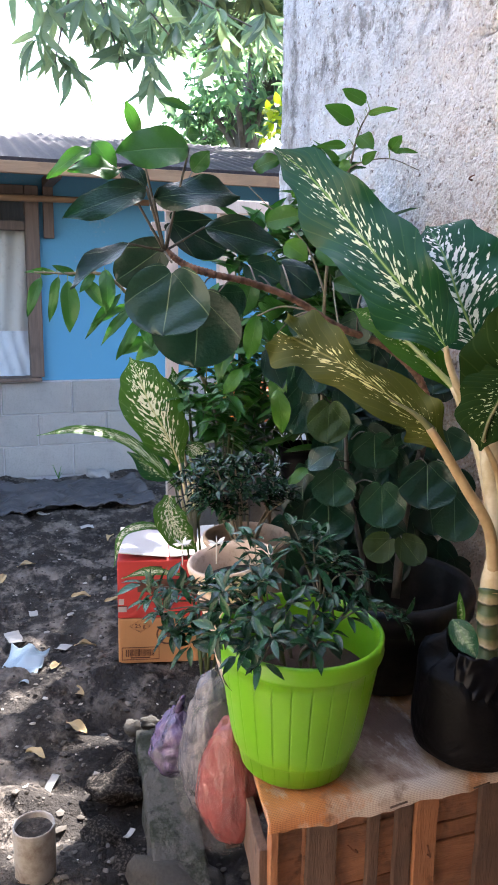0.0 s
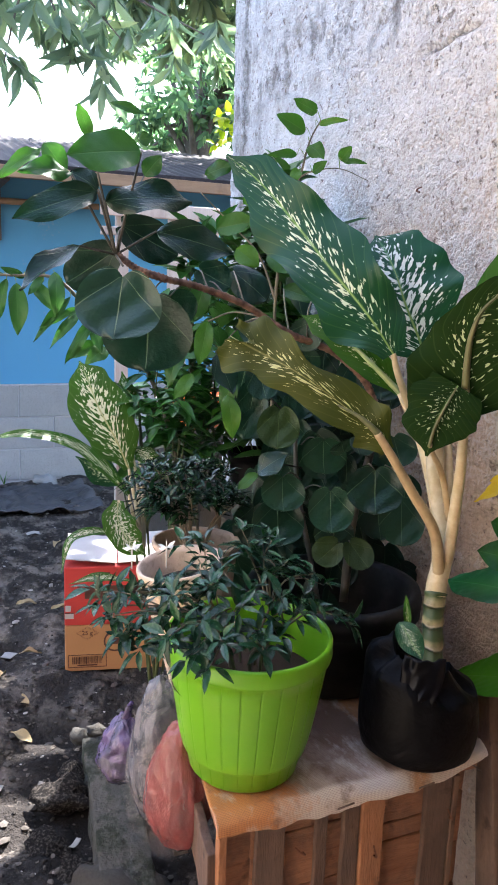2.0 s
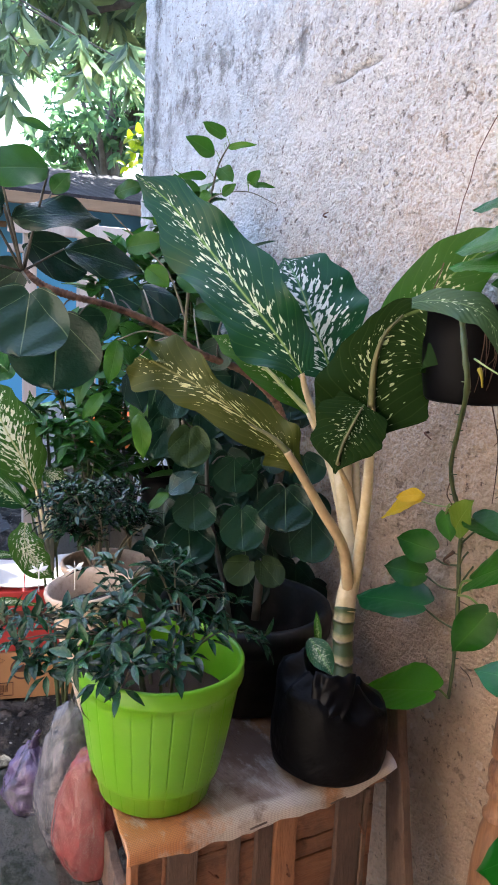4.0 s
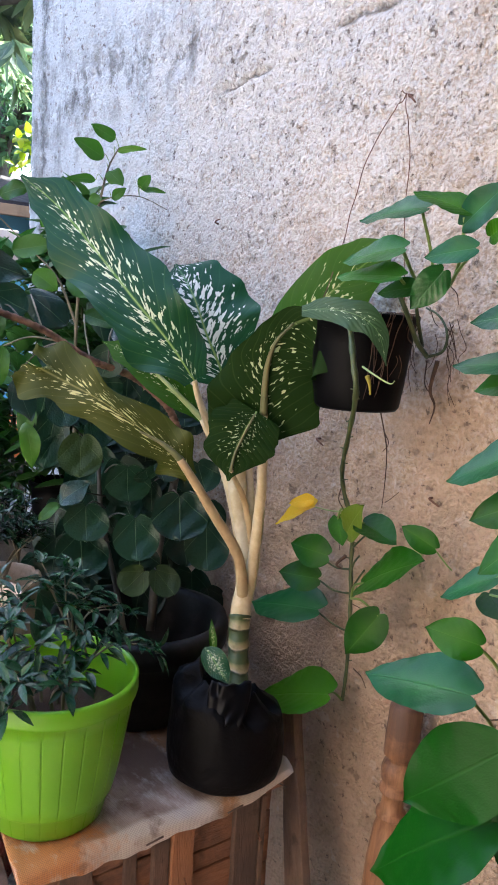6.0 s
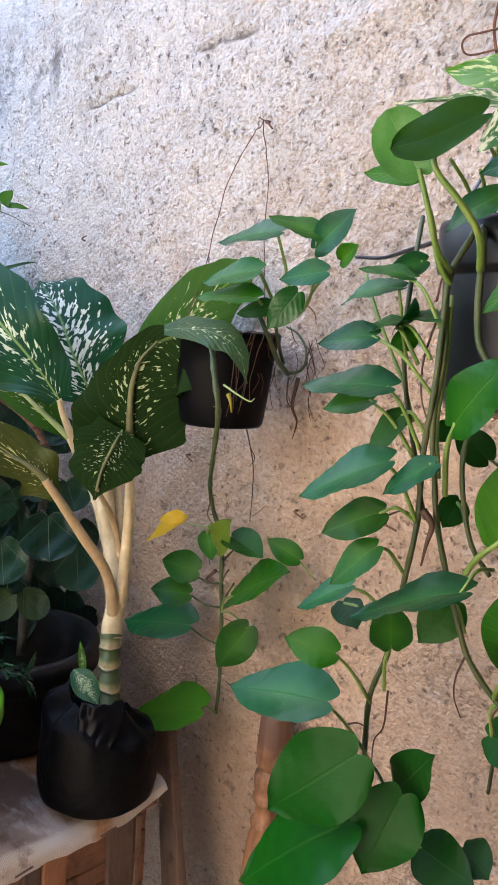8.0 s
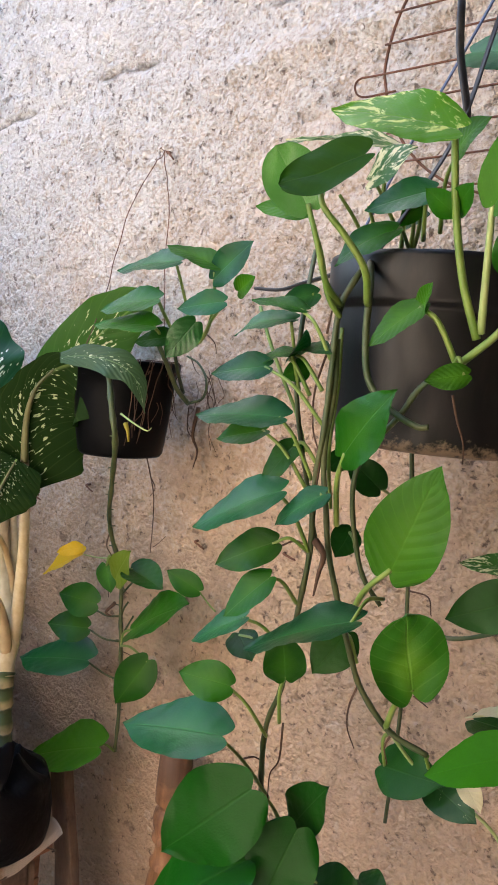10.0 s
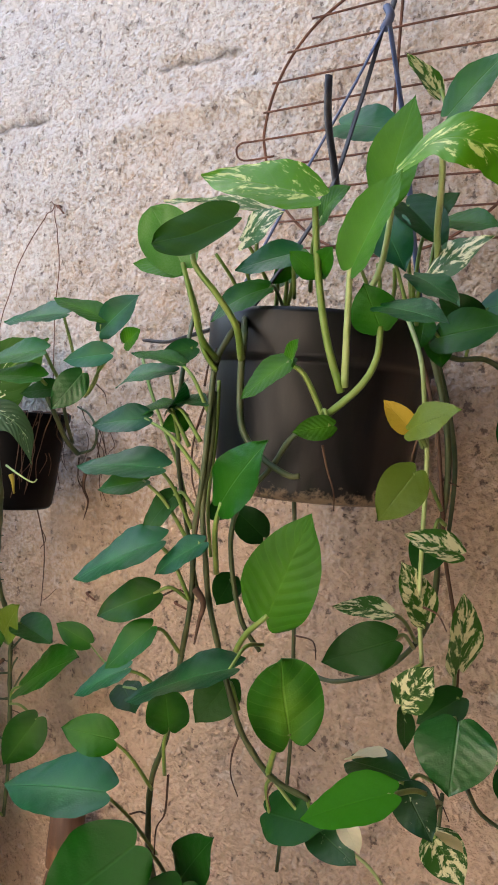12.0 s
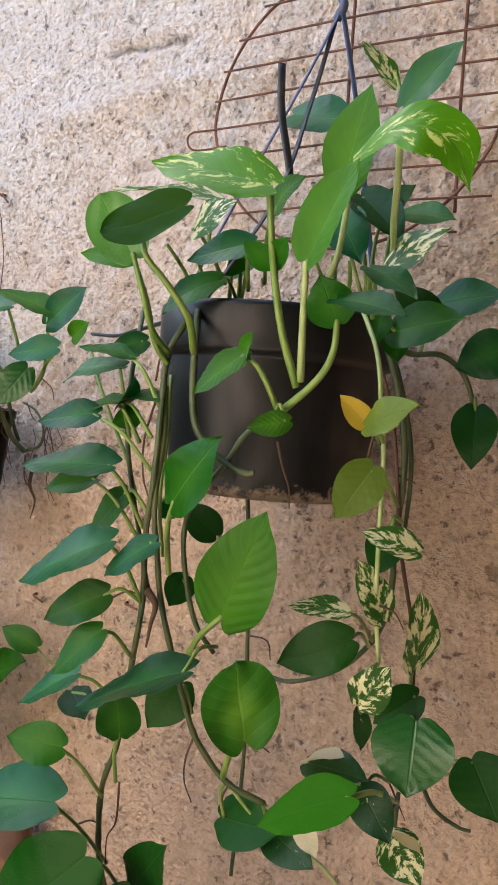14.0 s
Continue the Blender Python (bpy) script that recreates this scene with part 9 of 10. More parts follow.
def wire_rack():
    rack = empty("wire_rack", (-0.34, 0.985, 1.60))
    tagged(rack, "rusty oval wire rack hung flat on the wall", "rack")
    y = 0.988

    def wire(name, pts, r=0.0014):
        bm = bmesh.new()
        tube(bm, pts, r, r, 6, 5)
        under(part(name, bm, M_WIRE, smooth=True), rack)

    # an upright oval frame, flat across its top
    cx, cz, a, b = -0.335, 1.60, 0.19, 0.185
    wire("frame_wire", [(cx - a * math.cos(t) * (1 if abs(math.sin(t)) < 0.95 else 1), y, cz - b * math.sin(t) + 0.02 * (t > 0)) for t in [k * math.pi / 12 - 1.15 for k in range(0, 22)]], 0.0019)
    for i in range(9):
        z = 1.448 + i * 0.0375
        k = math.sqrt(max(0.04, 1 - ((z - cz) / (b * 1.04)) ** 2))
        x0, x1 = cx - a * k, cx + a * k + 0.02
        pts = [(x0 - 0.004, y - 0.003, z + 0.002), ((x0 + x1) / 2, y - 0.003, z + 0.003), (x1 + 0.004, y - 0.003, z - 0.002)]
        if i == 4:
            pts = [(x0 + 0.02, y - 0.003, z - 0.021), (x0 - 0.028, y - 0.003, z - 0.021), (x0 - 0.041, y - 0.003, z - 0.008), (x0 - 0.034, y - 0.003, z + 0.003), (x0, y - 0.003, z + 0.003)] + pts[1:]
        wire("cross_wire", pts)
    for x in (-0.338, -0.20):
        wire("upright_wire", [(x, y + 0.004, 1.47), (x - 0.002, y + 0.004, 1.62), (x, y + 0.004, 1.80)], 0.0020)


wire_rack()


def small_hanging_pot():
    c = (-0.877, 0.895, 1.072)
    pot = empty("hanging_pot", c)
    tagged(pot, "small black plastic pot hung on thin wire, roots spilling out", "flower pot")
    bm = bmesh.new()
    lathe(bm, [(0, 0), (0.060, 0), (0.064, 0.005), (0.069, 0.04), (0.075, 0.09), (0.080, 0.128), (0.084, 0.130), (0.085, 0.141), (0.082, 0.142), (0.079, 0.135), (0.075, 0.10)], 48, wob=0.012, seed=5)
    part("body", bm, M_BLACK, pot, smooth=True)
    bm = bmesh.new()
    lathe(bm, [(0.001, 0.125), (0.05, 0.132), (0.077, 0.118)], 24, wob=0.05)
    part("potting_soil", bm, M_POTSOIL, pot, smooth=True)
    inv = pot.matrix_basis.inverted()
    for pts in ([(-0.928, 1.0, 1.557), (-0.945, 0.995, 1.535), (-1.000, 0.99, 1.45), (-0.998, 0.96, 1.343), (-0.978, 0.92, 1.28), (-0.955, 0.87, 1.21)],
                [(-0.928, 1.0, 1.557), (-0.910, 0.992, 1.50), (-0.895, 0.985, 1.43), (-0.870, 0.96, 1.34), (-0.800, 0.90, 1.213)],
                [(-0.94, 1.0, 1.561), (-0.925, 0.995, 1.555), (-0.917, 0.995, 1.548)]):
        bm = bmesh.new()
        rr = random.Random(len(pts))
        kinked = [Vector(pts[0])]
        for a, b in zip(pts, pts[1:]):
            for f in (0.33, 0.67, 1.0):
                kinked.append(Vector(a).lerp(Vector(b), f) + Vector((rr.gauss(0, 0.0022), 0, rr.gauss(0, 0.0022))) * (1 if f < 1 else 0.3))
        tube(bm, kinked, 0.0008, 0.0008, 5, 3)
        part("hanging_wire", bm, M_WIRE, pot, smooth=True).matrix_parent_inverse = inv


small_hanging_pot()


def spilling_roots():
    """Fine roots that spill over the rim of the small pot and cling to the wall beside it."""
    rr = random.Random(15)
    c = Vector((-0.877, 0.895, 1.072))
    for i in range(16):
        a = rr.uniform(-1.1, 0.75)
        r = 0.082
        p = c + Vector((r * math.cos(a), r * math.sin(a) - 0.002, 0.138))
        pts = [p + Vector((-0.02 * math.cos(a), -0.02 * math.sin(a), 0.004)), p + Vector((0.004, -0.002, 0.004))]
        for k in range(rr.randint(2, 5)):
            p = p + Vector((rr.uniform(-0.012, 0.012), rr.uniform(-0.008, 0.004), -rr.uniform(0.014, 0.028)))
            pts.append(p)
        stem(small_pothos, M_ROOT, pts, rr.uniform(0.0006, 0.0012), 0.0004, "root")
    for i in range(7):
        p = Vector((-0.785 + rr.uniform(-0.03, 0.02), 0.985, 1.20 + rr.uniform(-0.03, 0.02)))
        pts = [p]
        for k in range(4):
            p = p + Vector((rr.uniform(-0.012, 0.014), rr.uniform(-0.003, 0.004), -rr.uniform(0.01, 0.03)))
            p.y = min(p.y, 1.0)
            pts.append(p)
        stem(small_pothos, M_ROOT, pts, rr.uniform(0.0006, 0.0013), 0.0004, "root")


spilling_roots()


def nail(x, z, turn=0.0, length=0.03):
    bm = bmesh.new()
    tube(bm, [(-0.004, 0.012, 0), (0.0, -0.004, 0.001), (length * 0.4, -0.009, 0.0), (length * 0.85, -0.010, -0.003)], 0.0022, 0.0014, 6, 3)
    ob = part("nail", bm, M_WIRE)
    ob.matrix_basis = pose(x, WALL_Y - 0.006, z, 0, turn, 0)
    tagged(ob, "short rusty nail bent flat against the wall", "nail", "nails in the wall")


for x, z, a in ((-1.087, 0.986, 10), (-1.235, 0.945, 2), (-0.815, 0.933, 6), (-0.64, 0.948, 0), (-1.455, 1.393, -20), (-0.932, 1.557, 30)):
    nail(x, z, a)

# ---- the turned leg and the board beside the crate ----


def turned_wood_material():
    m = Nodes("worn_turned_wood")
    co = m.coord()
    z = m.n("SeparateXYZ", Vector=co).outputs["Z"]
    g = m.noise(m.place(co, scale=(60, 60, 5)), 1.5, 5, 0.65, 0.5)
    blot = m.noise(co, 22, 5, 0.65)
    col = m.mix(m.ramp(g, (0.3, 0.0), (0.7, 1.0)), (0.15, 0.066, 0.030), (0.36, 0.18, 0.085))
    char = m.math("ADD", m.math("MULTIPLY", m.math("SUBTRACT", z, 0.50), 9.0), m.math("MULTIPLY", m.math("SUBTRACT", blot, 0.5), 2.2))
    col = m.mix(m.ramp(char, (0.0, 0.0), (0.5, 0.75)), col, (0.055, 0.027, 0.017))
    col = m.mix(m.ramp(blot, (0.55, 0.0), (0.70, 0.7)), col, (0.075, 0.035, 0.02))
    return m.finish(col, 0.62, m.bump(m.math("ADD", g, blot), 0.6, 0.002))


def turned_leg():
    top, low = Vector((-0.781, 0.965, 0.612)), Vector((-0.815, 0.955, 0.0))
    st = empty("turned_leg", low)
    tagged(st, "turned brown wooden furniture leg leaning on the wall", "wooden leg")
    # plain shaft, then a bead between two rings and a neck, as turned on a lathe
    turned = ((0.0, 0.021), (0.20, 0.0285), (0.34, 0.0290), (0.40, 0.0245), (0.418, 0.0200), (0.423, 0.0240), (0.430, 0.0240), (0.435, 0.0190), (0.450, 0.0172), (0.462, 0.0195), (0.466, 0.0245), (0.473, 0.0245), (0.477, 0.0205), (0.490, 0.0252), (0.505, 0.0262), (0.515, 0.0240), (0.521, 0.0185), (0.525, 0.0185), (0.531, 0.0262), (0.56, 0.0272), (0.612, 0.0262))
    prof = [(r, z) for z, r in turned]
    d = (top - low).normalized()
    wood = turned_wood_material()
    for name, piece in (("lower_shaft", [(0.001, 0)] + prof[:6]), ("neck", prof[5:11]), ("bead", prof[10:17]), ("upper_shaft", prof[16:] + [(0.018, 0.622), (0.001, 0.621)])):
        bm = bmesh.new()
        lathe(bm, piece, 24, wob=0.02)
        ob = part(name, bm, wood, smooth=True)
        ob.parent = st
        ob.matrix_basis = d.to_track_quat("Z", "Y").to_matrix().to_4x4()


turned_leg()
bm = bmesh.new()
box(bm, (-0.020, -0.009, 0.0), (0.020, 0.009, 0.535))
bmesh.ops.subdivide_edges(bm, edges=[e for e in bm.edges if abs(e.verts[0].co.z - e.verts[1].co.z) > 0.3], cuts=10)
for v in bm.verts:
    v.co.x *= 1.75 - 1.55 * v.co.z
    v.co += noise.noise_vector(v.co * 26) * 0.003
    v.co.x += noise.noise(v.co * 6) * 0.005
bmesh.ops.bevel(bm, geom=bm.edges[:], offset=0.0015, segments=1, affect="EDGES")
ob = part("board", bm, M_LATH)
ob.matrix_basis = pose(-0.882, 0.892, 0.0, -2.5, -12.5, 0)
tagged(ob, "rough brown wooden lath standing between crate and wall", "lath")
# ---- pots at the back of the crate ----
round_pot("flower_pot", (-1.228, 0.478, CZ + 0.009), 0.044, 0.070, 0.262, M_DIRTYWHITE, "leaning off-white plastic pot, stained brown, behind the green one", 0.006, tilt=9.5, soil=0.85)
round_pot("flower_pot", (-1.362, 0.512, CZ + 0.009), 0.057, 0.079, 0.247, M_BEIGE, "tall beige cement pot behind the green one, rim chipped and stained", 0.006, soil=0.80)


def twigs(plant, mat, base, ends, r0, r1, rise=0.5):
    for i, e in enumerate(ends):
        b, e = Vector(base), Vector(e)
        j = Vector((random.uniform(-1, 1), random.uniform(-1, 1), 0)) * 0.012
        mid = b.lerp(e, 0.5) + Vector((0, 0, rise * 0.05)) + j
        stem(plant, mat, [b + j, mid, e], r0, r1, "twig")


def bush(name, base, centre, radii, n, label, mat, leafsize, per, seed, main=12, kind="lance", aspect=0.3, droop=0.25, cat="shrub", twig=M_TWIG, r0=0.003, shell=0.55, slope=0.0):
    """A shrub: twigs from the base to points in an ellipsoid (radii along view-right, view-away and up), with whorls of small leaves."""
    rr = random.Random(seed)
    b = tagged(empty(name, base), label, cat)
    right, away = Vector((0.34, 0.94, 0)), Vector((-0.94, 0.34, 0))
    spots = []
    for i in range(n):
        while True:
            v = Vector((rr.uniform(-1, 1), rr.uniform(-1, 1), rr.uniform(-1, 1)))
            if shell < v.length < 1:
                break
        p = Vector(centre) + right * v.x * radii[0] + away * v.y * radii[1] + Vector((0, 0, v.z * radii[2]))
        d = (p - Vector(base)).normalized() + Vector((0, 0, 0.3))
        spots.append((p, d))
    spots = [(p + Vector((0, 0, slope * min(0.0, (p - Vector(centre)).dot(right) / radii[0] - 0.2))), d) for p, d in spots]
    ends = [p for p, d in spots[:main]]
    twigs(b, twig, base, ends, r0, r0 * 0.4)
    for p, d in spots[main:main * 3]:
        a = min(ends, key=lambda e: (e - p).length)
        stem(b, twig, [Vector(base).lerp(a, 0.6), Vector(base).lerp(a, 0.6).lerp(p, 0.6) + Vector((0, 0, 0.006)), p], r0 * 0.5, r0 * 0.3, "twig")
    foliage(b, "foliage", mat, kind, spots, leafsize, leafsize * 0.5, per, seed, droop, aspect)
    return b


def jasmine():
    """Thin forking stems out of the soil, each tip with a rosette of narrow glossy leaves."""
    rr = random.Random(7)
    base = Vector((-1.028, 0.477, 0.618))
    b = tagged(empty("jasmine_shrub", base), "bushy jasmine with small dark glossy leaves and two white flowers", "shrub")
    tips = [Vector(p) for p in ((-1.000, 0.251, 0.767), (-1.030, 0.281, 0.772), (-0.970, 0.276, 0.739), (-0.950, 0.288, 0.724), (-1.050, 0.328, 0.767), (-0.980, 0.325, 0.755), (-1.020, 0.360, 0.783), (-1.000, 0.387, 0.754), (-1.050, 0.439, 0.793), (-1.100, 0.431, 0.804), (-1.080, 0.488, 0.800), (-1.030, 0.504, 0.771), (-1.080, 0.565, 0.769), (-1.050, 0.595, 0.754), (-0.980, 0.508, 0.755))]
    tips += [Vector(p) for p in ((-0.940, 0.453, 0.721), (-0.950, 0.411, 0.722), (-0.920, 0.360, 0.727), (-0.910, 0.374, 0.704), (-0.950, 0.483, 0.703), (-1.000, 0.619, 0.702), (-1.000, 0.565, 0.730), (-1.000, 0.464, 0.761), (-0.960, 0.422, 0.757), (-0.930, 0.339, 0.757), (-1.000, 0.412, 0.784), (-0.970, 0.527, 0.727), (-1.100, 0.544, 0.797), (-0.980, 0.343, 0.776), (-0.980, 0.261, 0.758))]
    forks = []
    for a in range(6):
        p = base + Vector((0.05 * math.cos(a * 1.05), 0.055 * math.sin(a * 1.05), 0.065 + 0.012 * (a % 3)))
        forks.append(p)
        stem(b, M_TWIG, [base + Vector((0.02 * math.cos(a * 1.05), 0.02 * math.sin(a * 1.05), -0.01)), base.lerp(p, 0.55) + Vector((rr.uniform(-.008, .008), rr.uniform(-.008, .008), 0)), p], 0.0030, 0.0021, "twig", knobs=0.15)
    spots = []
    for p in tips:
        f = min(forks, key=lambda q: (q - p).length)
        mid = f.lerp(p, 0.55) + Vector((rr.uniform(-.01, .01), rr.uniform(-.01, .01), 0.012))
        stem(b, M_TWIG, [f, mid, p], 0.0018, 0.0010, "twig")
        d = (p - base).normalized() + Vector((0.1, 0, 0.35))
        spots += [(p, d), (mid.lerp(p, 0.55) + Vector((rr.uniform(-.012, .012), rr.uniform(-.012, .012), 0.004)), d + Vector((rr.uniform(-.5, .5), rr.uniform(-.5, .5), 0)))]
        if len(spots) % 3 == 1:
            continue
        q = p + Vector((rr.uniform(-.045, .02), rr.uniform(-.035, .035), rr.uniform(-.02, .022)))
        stem(b, M_TWIG, [mid, mid.lerp(q, 0.5) + Vector((0, 0, 0.006)), q], 0.0012, 0.0008, "twig")
        spots.append((q, (q - base).normalized() + Vector((0, 0, 0.35))))
    foliage(b, "foliage", M_JASMINE, "lance", spots, 0.034, 0.012, 6, 7, 0.45, 0.34)
    return b


jas = jasmine()
M_PETAL = plastic_material("white_petal", (0.85, 0.84, 0.80), 0.6, 0.0)
for c in ((-1.03, 0.300, 0.832), (-1.01, 0.343, 0.836)):
    bm = bmesh.new()
    for k in range(5):
        a = k * 1.2566 + c[0] * 40
        d = Vector((math.cos(a) * 0.5, math.sin(a), math.cos(a) * 0.6 + 0.25)).normalized()
        s = d.cross(Vector((0.6, 0, 1))).normalized()
        o = Vector(c)
        q = [bm.verts.new(o), bm.verts.new(o + d * 0.007 + s * 0.0038), bm.verts.new(o + d * 0.014 + Vector((0, 0, 0.002))), bm.verts.new(o + d * 0.007 - s * 0.0038)]
        bm.faces.new(q)
    tube(bm, [Vector(c) + Vector((0, 0, -0.03)), Vector(c) + Vector((0, 0, -0.012)), Vector(c)], 0.0008, 0.0012, 5, 3)
    under(part("flower", bm, M_PETAL, label="small white star-shaped flower"), jas)

bush("jasmine_shrub", (-1.362, 0.512, 0.67), (-1.385, 0.495, 0.812), (0.114, 0.080, 0.062), 120, "dense small-leaved jasmine in the beige cement pot", M_JASMINEDARK, 0.025, 8, 17, 12, "small", 0.34, shell=0.3)
bush("garden_shrub", (-2.02, 0.76, 0.0), (-1.98, 0.77, 0.98), (0.20, 0.15, 0.38), 85, "leafy green garden shrub between the pots and the house", M_LIME, 0.085, 6, 27, 7, "small", 0.42, r0=0.006, shell=0.2, twig=M_VINE)
bush("garden_shrub", (-1.92, 0.60, 0.0), (-1.85, 0.60, 0.84), (0.15, 0.12, 0.19), 60, "thin shrub with narrow drooping green leaves", M_LIME, 0.075, 5, 37, 6, "lance", 0.32, droop=0.6, r0=0.005, shell=0.2, twig=M_VINE)
bush("garden_shrub", (-1.72, 0.93, 0.0), (-1.70, 0.82, 1.10), (0.15, 0.09, 0.33), 105, "dark glossy shrub close to the wall", M_ARALIALIGHT, 0.085, 5, 47, 6, "small", 0.48, r0=0.005, shell=0.2, twig=M_VINE)


def aralia_depth():
    """The shaded leaves deeper inside the aralia."""
    rr = random.Random(12)
    for i in range(96):
        p = Vector((rr.uniform(-1.54, -1.36), rr.uniform(0.62, 0.985), rr.uniform(0.56, 1.06)))
        t = p + Vector((rr.uniform(0.0, 0.04), rr.uniform(-0.03, 0.03), rr.uniform(-0.09, -0.05)))
        leaf(aralia, M_ARALIA, "round", p, t, rr.uniform(0.06, 0.095), (0.8, -0.4 + rr.uniform(-0.3, 0.3), 0.5), i % 2)


aralia_depth()

# ---- bags and boxes ----


def crumpled(name, centre, radii, mat, label, seed, cat="bag", amp=0.17, neck=0.0, parent=None):
    bm = bmesh.new()
    bmesh.ops.create_icosphere(bm, subdivisions=6, radius=1)
    off = Vector((seed * 3.1, seed * 1.7, 0))
    for v in bm.verts:
        n = v.co.normalized()
        r = 1 + amp * noise.noise(n * 1.7 + off) + amp * 0.45 * noise.noise(n * 4 + off) + amp * 0.14 * abs(noise.noise(n * 9 + off))
        p = n * r
        if neck and p.z > 0.5:
            k = 1 - neck * min(1, (p.z - 0.5) / 0.5)
            p.x *= k
            p.y *= k
        k = 1 + 0.22 * max(-1.0, min(0.4, -p.z))
        v.co = Vector((p.x * k * radii[0], p.y * k * radii[1], max(-0.93, p.z) * radii[2]))
    ob = part(name, bm, mat, smooth=True)
    ob.location = centre
    if parent:
        ob.parent = parent
        return ob
    bm = bmesh.new()
    h = radii[2] * 0.9
    tube(bm, [(0, 0, h * 0.9), (0.004, 0.002, h + 0.012), (0.010, 0.006, h + 0.030), (0.022, 0.004, h + 0.042)], 0.011, 0.004, 9, 5, 0.3, 0.6)
    part("knotted_neck", bm, mat, ob, smooth=True)
    return tagged(ob, label, cat)


def bag_material(name, c1, c2, c3, film):
    m = Nodes(name)
    co = m.coord()
    a = m.noise(co, 16, 5, 0.65, 1.5)
    b = m.noise(m.place(co, scale=(1, 1, 0.35)), 45, 4, 0.6, 1.0)
    col = m.mix(m.ramp(a, (0.4, 0.0), (0.55, 1.0)), c1, c2)
    col = m.mix(m.ramp(b, (0.58, 0.0), (0.68, 0.8)), col, c3)
    return m.finish(m.mix(0.45, col, film), 0.24, m.bump(m.math("ADD", b, m.math("MULTIPLY", m.voronoi(m.place(co, scale=(1, 1, 0.6)), 38), 1.2)), 0.8, 0.006))


def film_material():
    """Thin clear plastic, crinkled and a little milky."""
    m = Nodes("clear_crinkled_film")
    co = m.coord()
    b = m.noise(m.place(co, scale=(1, 1, 0.4)), 40, 4, 0.6, 1.2)
    m.finish((0.36, 0.35, 0.37), 0.20, m.bump(m.math("ADD", b, m.math("MULTIPLY", m.voronoi(m.place(co, scale=(1, 1, 0.5)), 34), 1.2)), 0.9, 0.006), Specular_IOR_Level=0.5)
    m.set(m.bsdf.inputs["Alpha"], m.ramp(b, (0.35, 0.03), (0.65, 0.18)))
    return m.mat


M_REDBAG = bag_material("faded_red_cloth", (0.30, 0.055, 0.052), (0.22, 0.044, 0.044), (0.40, 0.21, 0.20), (0.26, 0.080, 0.075))
M_DARKBAG = bag_material("striped_dark_cloth", (0.020, 0.021, 0.032), (0.20, 0.19, 0.21), (0.32, 0.30, 0.32), (0.08, 0.08, 0.09))
M_PURPLE = bag_material("purple_bag", (0.13, 0.085, 0.21), (0.035, 0.035, 0.05), (0.26, 0.21, 0.34), (0.10, 0.085, 0.14))
M_CLEAR = film_material()
filled = crumpled("plastic_bag", (-1.145, 0.396, 0.412), (0.100, 0.070, 0.160), M_CLEAR, "clear plastic bag of dark and red cloth beside the crate", 2, neck=0.35, amp=0.10)
crumpled("dark_cloth", (-0.030, -0.010, 0.005), (0.055, 0.048, 0.130), M_DARKBAG, "", 5, amp=0.12, parent=filled)
crumpled("red_cloth", (0.034, 0.006, -0.020), (0.056, 0.054, 0.112), M_REDBAG, "", 1, amp=0.10, parent=filled)
crumpled("plastic_bag", (-1.262, 0.352, 0.378), (0.048, 0.046, 0.064), M_PURPLE, "small knotted purple plastic bag beside the crate", 3, neck=0.3)


